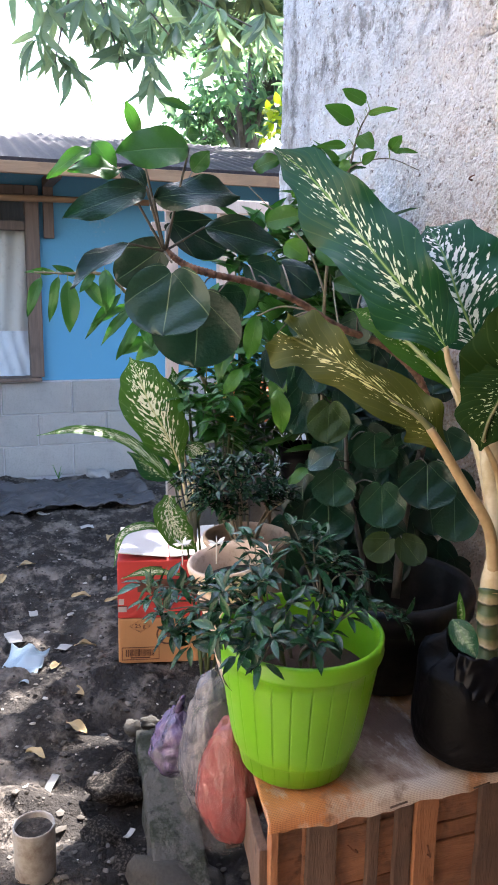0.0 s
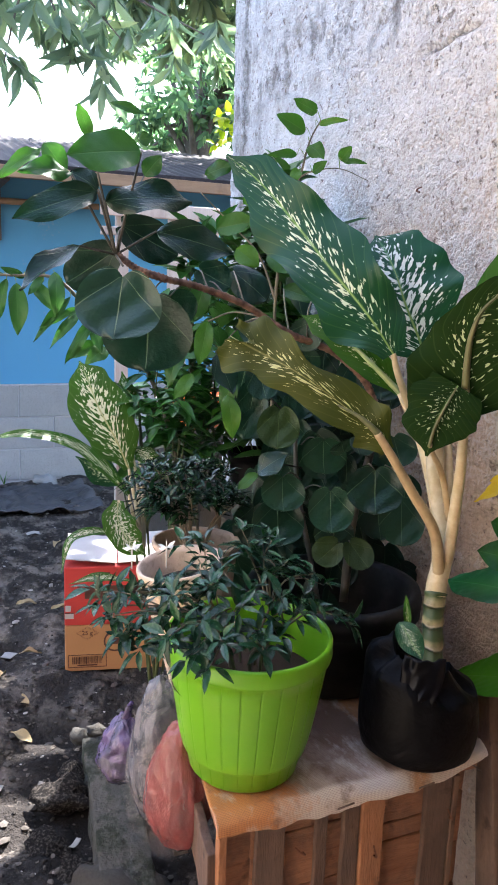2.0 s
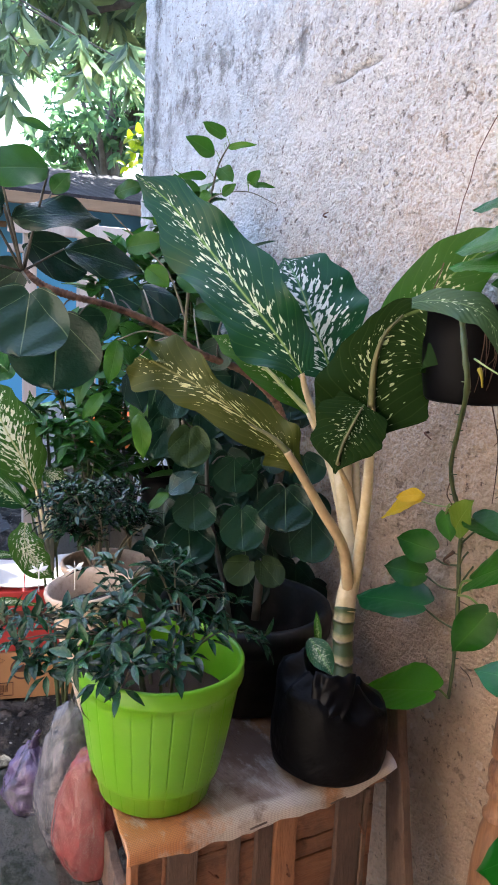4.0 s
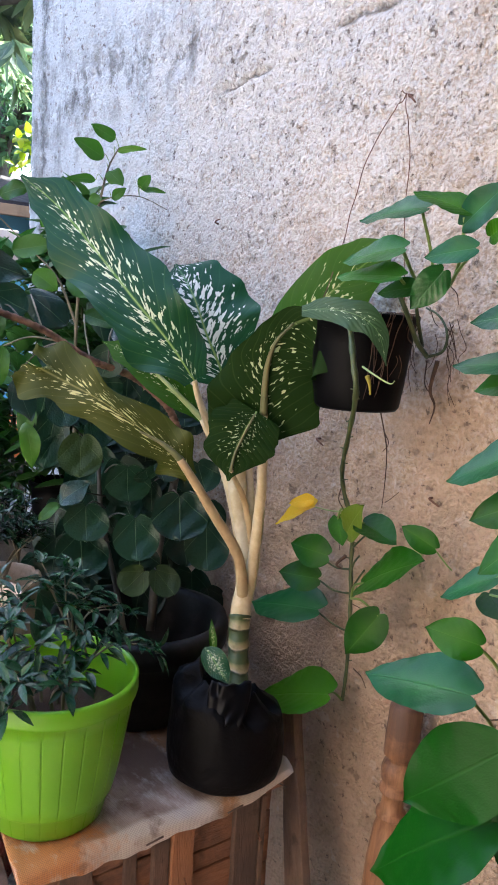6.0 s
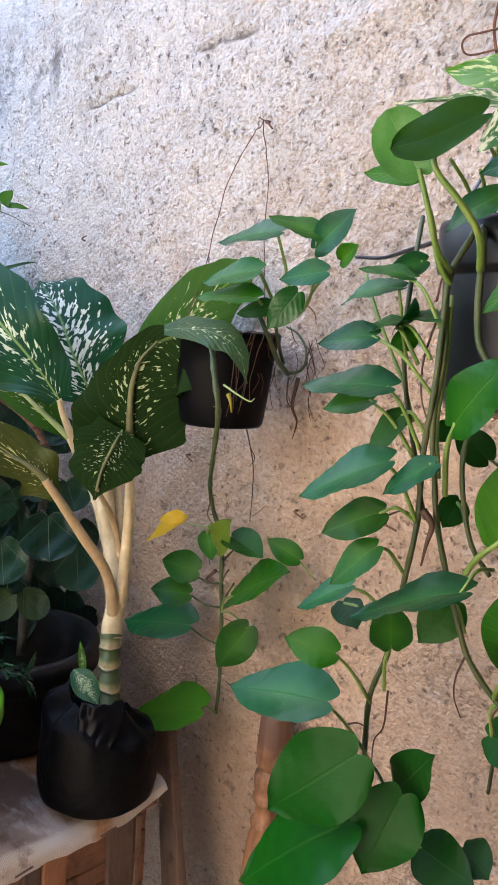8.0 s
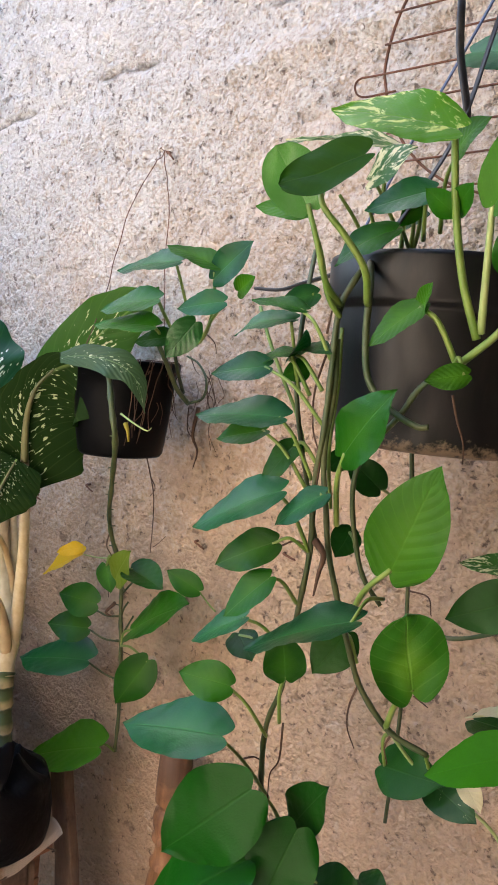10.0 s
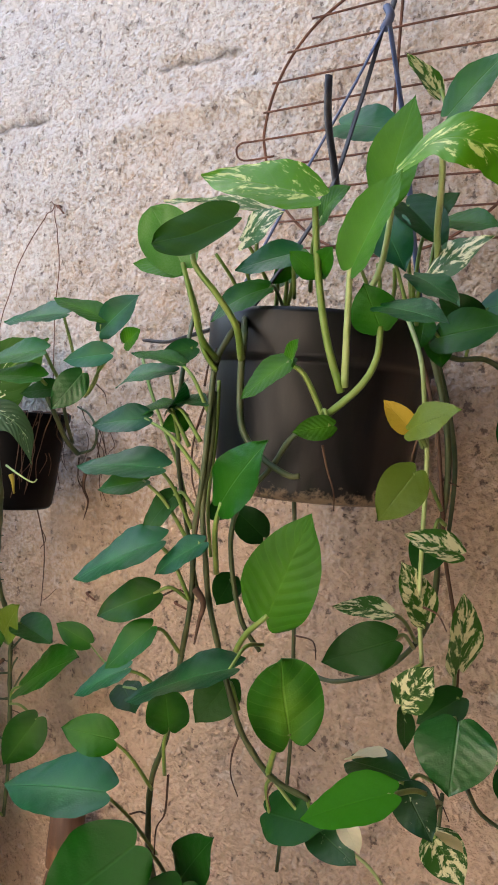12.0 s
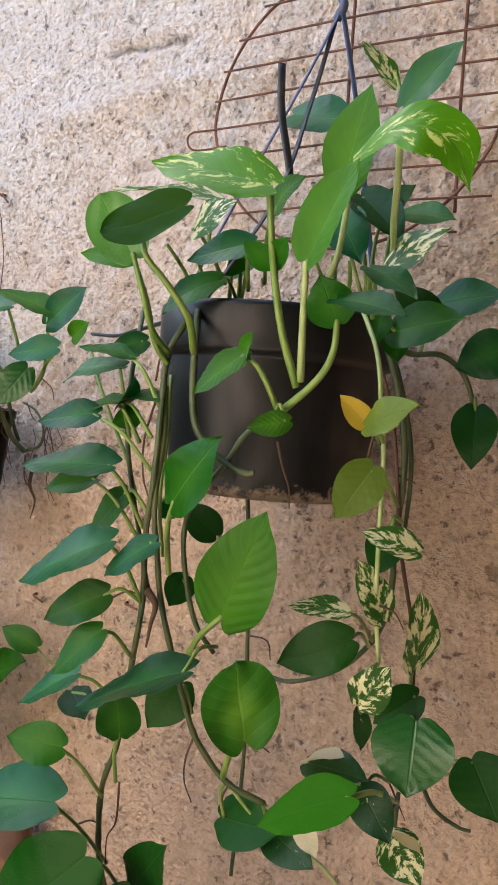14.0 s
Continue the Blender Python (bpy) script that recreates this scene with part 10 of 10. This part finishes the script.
def carton():
    red = paint_material("red_printed_card", (0.55, 0.045, 0.035), (0.62, 0.20, 0.16), 3)
    card = paint_material("brown_card", (0.50, 0.245, 0.10), (0.40, 0.20, 0.09), 3)
    white = paint_material("white_card", (0.50, 0.46, 0.43), (0.45, 0.12, 0.10), 9)
    ink = plastic_material("dark_print", (0.10, 0.035, 0.02), 0.7, 0.0)
    c = empty("carton", (-2.24, 0.56, 0.0))
    c.matrix_basis = pose(-2.24, 0.575, 0.012, 0, 0, -13)
    tagged(c, "red and brown cardboard carton with an open white top", "carton")
    for nm, mat, z0, z1, k in (("lower_box", card, 0.0, 0.148, 1.0), ("upper_box", red, 0.150, 0.335, 1.0)):
        bm = bmesh.new()
        box(bm, (-0.26, -0.155 * k, z0), (0.0, 0.155 * k, z1), 0.004)
        part(nm, bm, mat, c)
    for nm, lo, hi, rx, ry in (("flap", (-0.25, -0.155, 0), (-0.005, 0.0, 0.004), -6, 0), ("flap", (-0.25, 0.004, 0), (-0.005, 0.155, 0.004), 4, 2)):
        bm = bmesh.new()
        box(bm, lo, hi, 0.001)
        ob = part(nm, bm, white, c)
        ob.matrix_basis = pose(0, 0, 0.342, rx, ry, 0)

    def mark(nm, mat, y0, y1, z0, z1):
        bm = bmesh.new()
        box(bm, (0.0, y0, z0), (0.0012, y1, z1))
        part(nm, bm, mat, c)
    # a printed code panel: a frame and upright bars
    for y0, y1, z0, z1 in ((-0.145, -0.03, 0.052, 0.054), (-0.145, -0.03, 0.012, 0.014), (-0.145, -0.143, 0.014, 0.052), (-0.032, -0.03, 0.014, 0.052)):
        mark("print_line", ink, y0, y1, z0, z1)
    rr = random.Random(5)
    y = -0.133
    while y < -0.045:
        w = rr.choice((0.0012, 0.002, 0.0032))
        mark("print_bar", ink, y, y + w, 0.024, 0.047)
        y += w + rr.choice((0.0016, 0.0026))
    mark("print_bar", ink, -0.118, -0.058, 0.017, 0.021)
    # a weight mark in a diamond
    bm = bmesh.new()
    for k in (1.0, 0.88):
        lathe(bm, [(0.034 * k, 0), (0.034 * k, 0.0012)], 4)
    part("print_line", bm, ink, c).matrix_basis = Matrix.Translation((0.0, -0.088, 0.124)) @ Matrix.Rotation(math.pi / 2, 4, "Y") @ Matrix.Diagonal((0.62, 1, 1, 1))
    words = bpy.data.curves.new("words", "FONT")
    words.body, words.size, words.extrude, words.align_x, words.align_y = "25 g", 0.019, 0.0004, "CENTER", "CENTER"
    tmp = bpy.data.objects.new("words", words)
    me = bpy.data.meshes.new_from_object(tmp)
    bpy.data.objects.remove(tmp)
    me.materials.append(ink)
    share("print_words", me, Matrix.Translation((0.001, -0.088, 0.124)) @ Matrix(((0, 0, 1, 0), (1, 0, 0, 0), (0, 1, 0, 0), (0, 0, 0, 1))), c)
    # a round mark and a light word bar on the red face
    bm = bmesh.new()
    lathe(bm, [(0.034, 0), (0.034, 0.0012), (0.029, 0.0012), (0.029, 0)], 24)
    part("print_ring", bm, ink, c).matrix_basis = pose(0.0, -0.005, 0.095, 0, 90, 0)
    mark("print_patch", ink, -0.022, 0.012, 0.085, 0.105)
    mark("word_bar", white, -0.154, -0.128, 0.172, 0.188)
    mark("word_bar", ink, -0.153, -0.126, 0.189, 0.192)
    mark("logo_patch", white, -0.152, -0.136, 0.196, 0.214)
    mark("print_patch", ink, -0.06, -0.02, 0.30, 0.318)
    mark("print_patch", ink, -0.095, 0.10, 0.235, 0.275)


carton()

# ---- kerb, stones, litter and pipe ----
bm = bmesh.new()
bmesh.ops.create_cube(bm, size=1, matrix=Matrix.Translation((0, 0, 0)) @ Matrix.Diagonal((0.62, 0.105, 0.16, 1)))
bmesh.ops.subdivide_edges(bm, edges=bm.edges[:], cuts=14, use_grid_fill=True)
for v in bm.verts:
    v.co += noise.noise_vector(v.co * 7) * 0.010 + noise.noise_vector(v.co * 24) * 0.007 + noise.noise_vector(v.co * 70) * 0.004
kerb = part("kerb", bm, M_KERB, smooth=True)
kerb.matrix_basis = pose(-1.50, 0.400, -0.020, 0, 0, -7)
tagged(kerb, "rough mossy concrete kerb along the drain", "kerb")


def stone_mesh(seed, sub=2, flat=0.6):
    bm = bmesh.new()
    bmesh.ops.create_icosphere(bm, subdivisions=sub, radius=1)
    off = Vector((seed * 2.3, seed * 5.1, seed))
    for v in bm.verts:
        n = v.co.normalized()
        r = 1 + 0.55 * noise.noise(n * 1.4 + off) + 0.28 * noise.noise(n * 3.3 + off) + 0.08 * noise.noise(n * 9 + off)
        v.co = Vector((n.x * r, n.y * r * 0.8, n.z * r * flat))
    return bm


for i, (x, y, s, z, a) in enumerate(((-1.315, 0.362, 0.105, 0.030, 20), (-1.70, 0.32, 0.075, 0.01, 70), (-1.93, 0.40, 0.036, 0.012, 10), (-1.95, 0.45, 0.034, 0.008, 80), (-4.56, 0.72, 0.085, 0.04, 40), (-1.55, 0.26, 0.06, -0.01, 30), (-1.80, 0.36, 0.05, 0.0, 130), (-1.46, 0.30, 0.055, -0.01, 10), (-4.5, 0.5, 0.05, 0.01, 10), (-4.35, 0.95, 0.06, 0.02, 60))):
    ob = part("stone", stone_mesh(i, 3), (M_POTSOIL if i in (1, 5, 6, 7) else M_STONE) if i != 4 else M_BLOCK, smooth=True)
    ob.matrix_basis = pose(x, y, z - 0.012, 0, 0, a) @ Matrix.Diagonal((s * 0.85, s * 0.85, s * 0.75, 1))
    tagged(ob, "rough grey stone half sunk in the earth" if i not in (2, 4) else "pale broken lump of rubble on the earth", "stone", "stones on the ground")


def gravel():
    """Grit, chips and dry bits strewn over the earth, in one mesh."""
    rr = random.Random(9)
    src = bmesh.new()
    bmesh.ops.create_icosphere(src, subdivisions=1, radius=1)
    vs = np.array([v.co[:] for v in src.verts])
    src.verts.index_update()
    fs = np.array([[v.index for v in f.verts] for f in src.faces])
    src.free()
    V, Fc, off = [], [], 0
    for i in range(9000):
        x, y = rr.uniform(-4.7, -1.2), rr.gauss(0.35, 0.5)
        s = min(0.012, 0.0026 * math.exp(abs(rr.gauss(0, 0.65))))
        z = float(ground_height(np.array([x]), np.array([y]))[0])
        q = vs * np.array([s * rr.uniform(0.7, 1.6), s * rr.uniform(0.6, 1.2), s * rr.uniform(0.25, 0.7)]) * (1 + 0.25 * np.sin(vs[:, :1] * 9 + i))
        a = rr.uniform(0, 6.28)
        R = np.array([[math.cos(a), -math.sin(a), 0], [math.sin(a), math.cos(a), 0], [0, 0, 1]])
        V.append(q @ R.T + np.array([x, y, z + s * 0.15]))
        Fc.append(fs + off)
        off += len(vs)
    me = bpy.data.meshes.new("gravel")
    me.from_pydata(np.concatenate(V).tolist(), [], np.concatenate(Fc).tolist())
    m = Nodes("mixed_grit")
    isl = m.n("NewGeometry").outputs["Random Per Island"]
    me.materials.append(m.finish(m.ramp(isl, (0.0, (0.025, 0.022, 0.02)), (0.6, (0.075, 0.065, 0.055)), (0.95, (0.13, 0.115, 0.10)), (1.0, (0.42, 0.39, 0.35))), 0.9, Specular_IOR_Level=0.15))
    tagged(new("gravel", me), "grit and stone chips strewn over the earth", "gravel", kind="stuff")


gravel()


def scrap(x, y, w, h, a, mat, label, cat, seed, lift=0.012):
    """A crumpled flat bit of paper, film or leaf lying on the earth."""
    z0 = float(ground_height(np.array([x]), np.array([y]))[0])
    ob = sheet("scrap", np.linspace(-w / 2, w / 2, 12), np.linspace(-h / 2, h / 2, 10), lambda u, v: (u + 0.05 * w * value_noise(v * 40 + seed, u * 5, 31), v + 0.04 * h * value_noise(u * 40 + seed, v * 5, 32), lift + lift * 1.6 * value_noise(u * 30 + seed, v * 30, 33)), mat)
    sol = ob.modifiers.new("thick", "SOLIDIFY")
    sol.thickness = 0.0012
    ob.matrix_basis = pose(x, y, z0, random.uniform(-6, 6), random.uniform(-6, 6), a)
    tagged(ob, label, cat, "litter on the ground")


M_PAPER = paint_material("dirty_paper", (0.30, 0.285, 0.26), (0.18, 0.16, 0.14), 4)
M_FILM = paint_material("pale_blue_film", (0.25, 0.32, 0.37), (0.26, 0.29, 0.30), 4, 0.35)
M_DRYLEAF = paint_material("dry_leaf", (0.34, 0.25, 0.12), (0.22, 0.15, 0.08), 6)
M_TARP = paint_material("grey_tarpaulin", (0.055, 0.052, 0.053), (0.030, 0.028, 0.027), 3, 0.6)
scrap(-2.34, 0.14, 0.12, 0.20, 70, M_FILM, "crumpled pale blue plastic film on the earth", "plastic scrap", 1, 0.022)
for i, (x, y, w, h) in enumerate(((-2.82, 0.21, 0.05, 0.03), (-2.50, 0.28, 0.05, 0.04), (-3.66, 0.526, 0.06, 0.03), (-1.549, 0.316, 0.035, 0.012), (-2.58, 0.13, 0.10, 0.05), (-3.9, 0.35, 0.07, 0.03), (-2.0, 0.42, 0.05, 0.03), (-1.79, 0.17, 0.06, 0.02))):
    scrap(x, y, w, h, i * 47, M_PAPER, "torn scrap of dirty white paper on the earth", "paper scrap", i + 3)
DRY = leaf_mesh("dry_leaf", "lance", 0.5, 0.5, 0.8, seed=4)
DRY.materials.append(M_DRYLEAF)
for i, (x, y) in enumerate(((-2.86, 0.35), (-2.28, 0.22), (-2.15, 0.30), (-3.2, 0.25), (-3.4, 0.6), (-1.9, 0.12), (-2.7, 0.45), (-3.05, 0.1), (-1.95, 0.28), (-2.45, 0.38))):
    ob = new("dry_leaf", DRY)
    ob.matrix_basis = pose(x, y, float(ground_height(np.array([x]), np.array([y]))[0]) + 0.012, random.uniform(-15, 15), random.uniform(-15, 15), i * 61) @ Matrix.Diagonal((0.03, 0.075, 0.06, 1))
    tagged(ob, "curled dry brown leaf on the earth", "dry leaf", "litter on the ground")
tarp = sheet("tarpaulin", np.linspace(-4.45, -3.9, 60), np.linspace(-0.5, 0.92, 110), lambda x, y: (x + 0.05 * value_noise(y * 3, x * 0, 41), y, 0.015 + 0.09 * np.abs(value_noise(x * 6, y * 3, 42)) + 0.07 * np.abs(value_noise(x * 15, y * 10, 43)) + 0.03 * np.abs(value_noise(x * 40, y * 30, 44))), M_TARP)
tagged(tarp, "crumpled grey tarpaulin lying before the house", "tarpaulin")
sol = tarp.modifiers.new("thick", "SOLIDIFY")
sol.thickness = 0.003
bm = bmesh.new()
lathe(bm, [(0.040, -0.1), (0.0405, 0.02), (0.041, 0.105), (0.0415, 0.118), (0.040, 0.121), (0.037, 0.118), (0.0365, 0.06)], 40, wob=0.006)
M_PIPE = plastic_material("stained_pipe_plastic", (0.40, 0.37, 0.33), 0.55, 1.0, (0.10, 0.06, 0.035), 0.3)
ob = part("pipe", bm, M_PIPE, smooth=True)
ob.location = (-1.464, 0.109, 0.0)
bm = bmesh.new()
lathe(bm, [(0.0368, 0.108), (0.02, 0.112), (0.001, 0.110)], 24, wob=0.02)
part("soil_fill", bm, M_POTSOIL, ob, smooth=True)
tagged(ob, "dirty white plastic pipe standing upright in the earth", "pipe")
round_pot("basin", (-2.78, 1.00, 0.665), 0.09, 0.13, 0.13, plastic_material("orange_plastic", (0.72, 0.17, 0.03), 0.4, 0.1), "orange plastic basin on a block behind the shrubs", 0.008)
bm = bmesh.new()
box(bm, (-2.95, 0.86, -0.02), (-2.62, 1.18, 0.665), 0.008)
tagged(part("plinth", bm, M_STONE), "dark stone plinth under the orange basin", "plinth")
round_pot("flower_pot", (-1.75, 0.791, 0.655), 0.046, 0.058, 0.14, M_BLACK, "small black plastic pot on a block behind the crate", 0.005, soil=0.6)
bm = bmesh.new()
box(bm, (-1.85, 0.69, -0.04), (-1.65, 0.89, 0.655), 0.008, jitter=0.006)
tagged(part("block", bm, M_STONE), "dark stone block under a small black pot", "block")


def pale_stand():
    """A whitewashed wooden stand half hidden by the shrubs."""
    st = tagged(empty("wooden_stand", (-3.0, 0.90, 0.0)), "whitewashed wooden stand behind the shrubs, two rails on posts", "stand")
    for nm, lo, hi in (("rail", (-3.02, 0.70, 1.425), (-2.99, 1.16, 1.475)), ("rail", (-3.02, 0.70, 1.355), (-2.99, 1.16, 1.385)), ("post", (-3.06, 0.76, -0.02), (-3.025, 0.81, 1.49)), ("post", (-3.06, 0.97, -0.02), (-3.025, 1.045, 1.49))):
        bm = bmesh.new()
        box(bm, lo, hi, 0.004, jitter=0.003)
        under(part(nm, bm, M_PALEWOOD), st)


M_PALEWOOD = wood_material("whitewashed_wood", (0.50, 0.40, 0.34), (0.62, 0.54, 0.48), "Z")
pale_stand()
bm = bmesh.new()
for k in range(5):
    a = k * 1.3
    tube(bm, [(0, 0, 0), (math.cos(a) * 0.015, math.sin(a) * 0.015, 0.03), (math.cos(a) * 0.04, math.sin(a) * 0.04, 0.05 + 0.01 * k)], 0.004, 0.001, 5, 4, 0, 0.3)
ob = part("weed", bm, M_POTHOSLIGHT, smooth=True)
ob.location = (-4.66, 0.50, 0.0)
tagged(ob, "small bright green weed at the foot of the house", "weed")

# ---- trees ----


def mango_tree():
    base = (-3.4, 2.7, 0)
    tree = tagged(empty("mango_tree", base), "mango tree with long drooping leaves over the yard", "tree")
    fork = Vector((-3.45, 2.5, 2.3))
    stem(tree, M_TREEBARK, [base, (-3.38, 2.65, 1.2), fork], 0.16, 0.10, "trunk", seg=14)
    rr = random.Random(21)
    low = [(-3.07, 0.48, 2.12), (-3.14, 0.38, 1.92), (-3.10, 0.61, 1.95), (-3.04, 0.78, 2.04), (-2.97, 0.93, 2.12), (-3.09, 0.24, 2.16), (-3.15, 0.56, 2.2), (-3.0, 0.7, 2.22), (-3.3, 0.42, 2.22), (-3.2, 1.15, 2.15), (-3.1, 0.30, 2.24)]
    spots = []
    for p0 in low:
        p = Vector(p0)
        if low.index(tuple(p0)) % 5 == 0:
            mid = fork.lerp(p, 0.55) + Vector((-0.5, 0.2, 0.5))
            stem(tree, M_TREEBARK, [fork, mid, p + Vector((-0.05, 0, 0.12)), p], 0.022, 0.005, "limb")
        else:
            q = Vector(low[low.index(tuple(p0)) // 5 * 5])
            stem(tree, M_TREEBARK, [q + Vector((-0.05, 0, 0.12)), q.lerp(p, 0.5) + Vector((0, 0, 0.10)), p], 0.005, 0.003, "twig")
        for k in range(3):
            spots.append((p + Vector((rr.gauss(0, 0.06), rr.gauss(0, 0.06), rr.gauss(0.03, 0.06))), (rr.uniform(-.3, .3), rr.uniform(-.3, .3), -0.7)))
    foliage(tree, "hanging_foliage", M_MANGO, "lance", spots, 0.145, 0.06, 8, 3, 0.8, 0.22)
    # unseen high crown, added to block the sun over the yard
    spots = []
    for i in range(7):
        a = i * 0.8
        q = Vector((-5.0 + 1.3 * math.cos(a), 2.5 + 1.0 * math.sin(a), 3.5 + 0.4 * math.sin(i * 2.1)))
        stem(tree, M_TREEBARK, [fork, fork.lerp(q, 0.5) + Vector((0, 0, 0.25)), q], 0.07, 0.015, "limb", seg=8)
    for i in range(800):
        p = Vector((rr.uniform(-6.9, -3.5), rr.uniform(1.15, 3.9), rr.uniform(3.0, 4.2)))
        g = p - SUN_TO * (p.z / SUN_TO.z)
        if any(math.hypot(g.x - a, g.y - b) < c for a, b, c in ((-1.75, 0.15, 0.27), (-1.66, 0.06, 0.24), (-2.05, 0.10, 0.17), (-2.03, 0.38, 0.20), (-1.85, 0.32, 0.14), (-2.05, 0.56, 0.07), (-2.58, 0.18, 0.12))):
            continue  # gaps cut where sun patches should reach the ground
        spots.append((p, (rr.uniform(-.6, .6), rr.uniform(-.6, .6), rr.uniform(-0.6, 0.4))))
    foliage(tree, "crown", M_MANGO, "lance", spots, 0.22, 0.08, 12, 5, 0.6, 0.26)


mango_tree()


def far_tree(base, height, radius, n, seed, label):
    tree = tagged(empty("tree", base), label, "tree")
    rr = random.Random(seed)
    b = Vector(base)
    top = b + Vector((0, 0, height))
    stem(tree, M_TREEBARK, [b, b.lerp(top, 0.4) + Vector((0.1, 0.1, 0)), top], 0.16, 0.05, "trunk", seg=10)
    clumps = []
    for i in range(26):
        v = Vector((rr.gauss(0, 1), rr.gauss(0, 1), rr.gauss(0, 0.9))).normalized() * rr.uniform(0.4, 1.0)
        c = top + Vector((v.x * radius, v.y * radius, v.z * radius * 0.75))
        clumps.append((c, rr.uniform(0.3, 0.55) * radius * 0.6))
        stem(tree, M_TREEBARK, [b.lerp(top, 0.7), b.lerp(top, 0.8).lerp(c, 0.5) + Vector((0, 0, 0.1)), c], 0.04, 0.012, "limb")
    spots = []
    for i in range(n):
        c, r = clumps[i % len(clumps)]
        v = Vector((rr.gauss(0, 1), rr.gauss(0, 1), rr.gauss(0, 0.8))).normalized() * r * rr.uniform(0.5, 1.05)
        spots.append((c + v, v + Vector((0, 0, 0.2 * r))))
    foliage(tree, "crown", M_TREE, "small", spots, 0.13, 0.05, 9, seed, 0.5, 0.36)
    return tree


sunlit = far_tree((-8.6, 3.0, 0), 3.3, 1.15, 420, 31, "leafy sunlit tree behind the house")
# yellow-green clump: sunlight on the crown put into its colour
M_SUNLEAF = leaf_material("sunlit_tree_leaf", (0.42, 0.50, 0.02), (0.5, 0.5, 0.1), 0.4, veins=5, glow=0.5, vary=0.4)
foliage(sunlit, "yellowing_leaves", M_SUNLEAF, "small", [((-7.2, 2.70 + 0.03 * k, 2.44 + 0.047 * ((k * 5) % 7)), (0.6, -0.3, 0.4)) for k in range(7)], 0.12, 0.05, 5, 61, 0.4, 0.5)
far_tree((-11.5, 5.2, 0), 4.2, 1.9, 260, 32, "tall pale green tree far behind the house")

# ---- unseen walls and roof, added behind the view to shape the light ----
bm = bmesh.new()
box(bm, (-0.048, -1.15, -0.2), (5.0, -1.02, 2.898))
M_DIMWALL = paint_material("dim_wall_brown", (0.17, 0.13, 0.10), (0.12, 0.09, 0.07), 1.0, 0.9)
tagged(part("wall_south_timber", bm, M_DIMWALL), "added unseen brown wall, bouncing little light", "wall", kind="structure")
M_CREAM = paint_material("cream_wall_paint", (0.70, 0.59, 0.465), (0.55, 0.46, 0.37), 1.0, 0.9)
bm = bmesh.new()
box(bm, (-1.6, -1.16, -0.2), (-0.05, -1.0, 2.898))
tagged(part("wall_south", bm, M_CREAM), "added unseen cream wall, bouncing sunlight into the passage", "wall", kind="structure")
bm = bmesh.new()
box(bm, (4.85, -0.997, -0.2), (4.99, 1.0, 2.898))
tagged(part("wall_east", bm, M_FRAME), "added unseen dark wall closing the passage end", "wall", kind="structure")
# added roof that keeps sky light off the right of the wall
bm = bmesh.new()
box(bm, (-0.32, -0.99, 2.40), (4.84, 0.99, 2.46))
tagged(part("ceiling", bm, M_ROOF), "added unseen dark roof, blocking sky light", "roof", kind="structure")
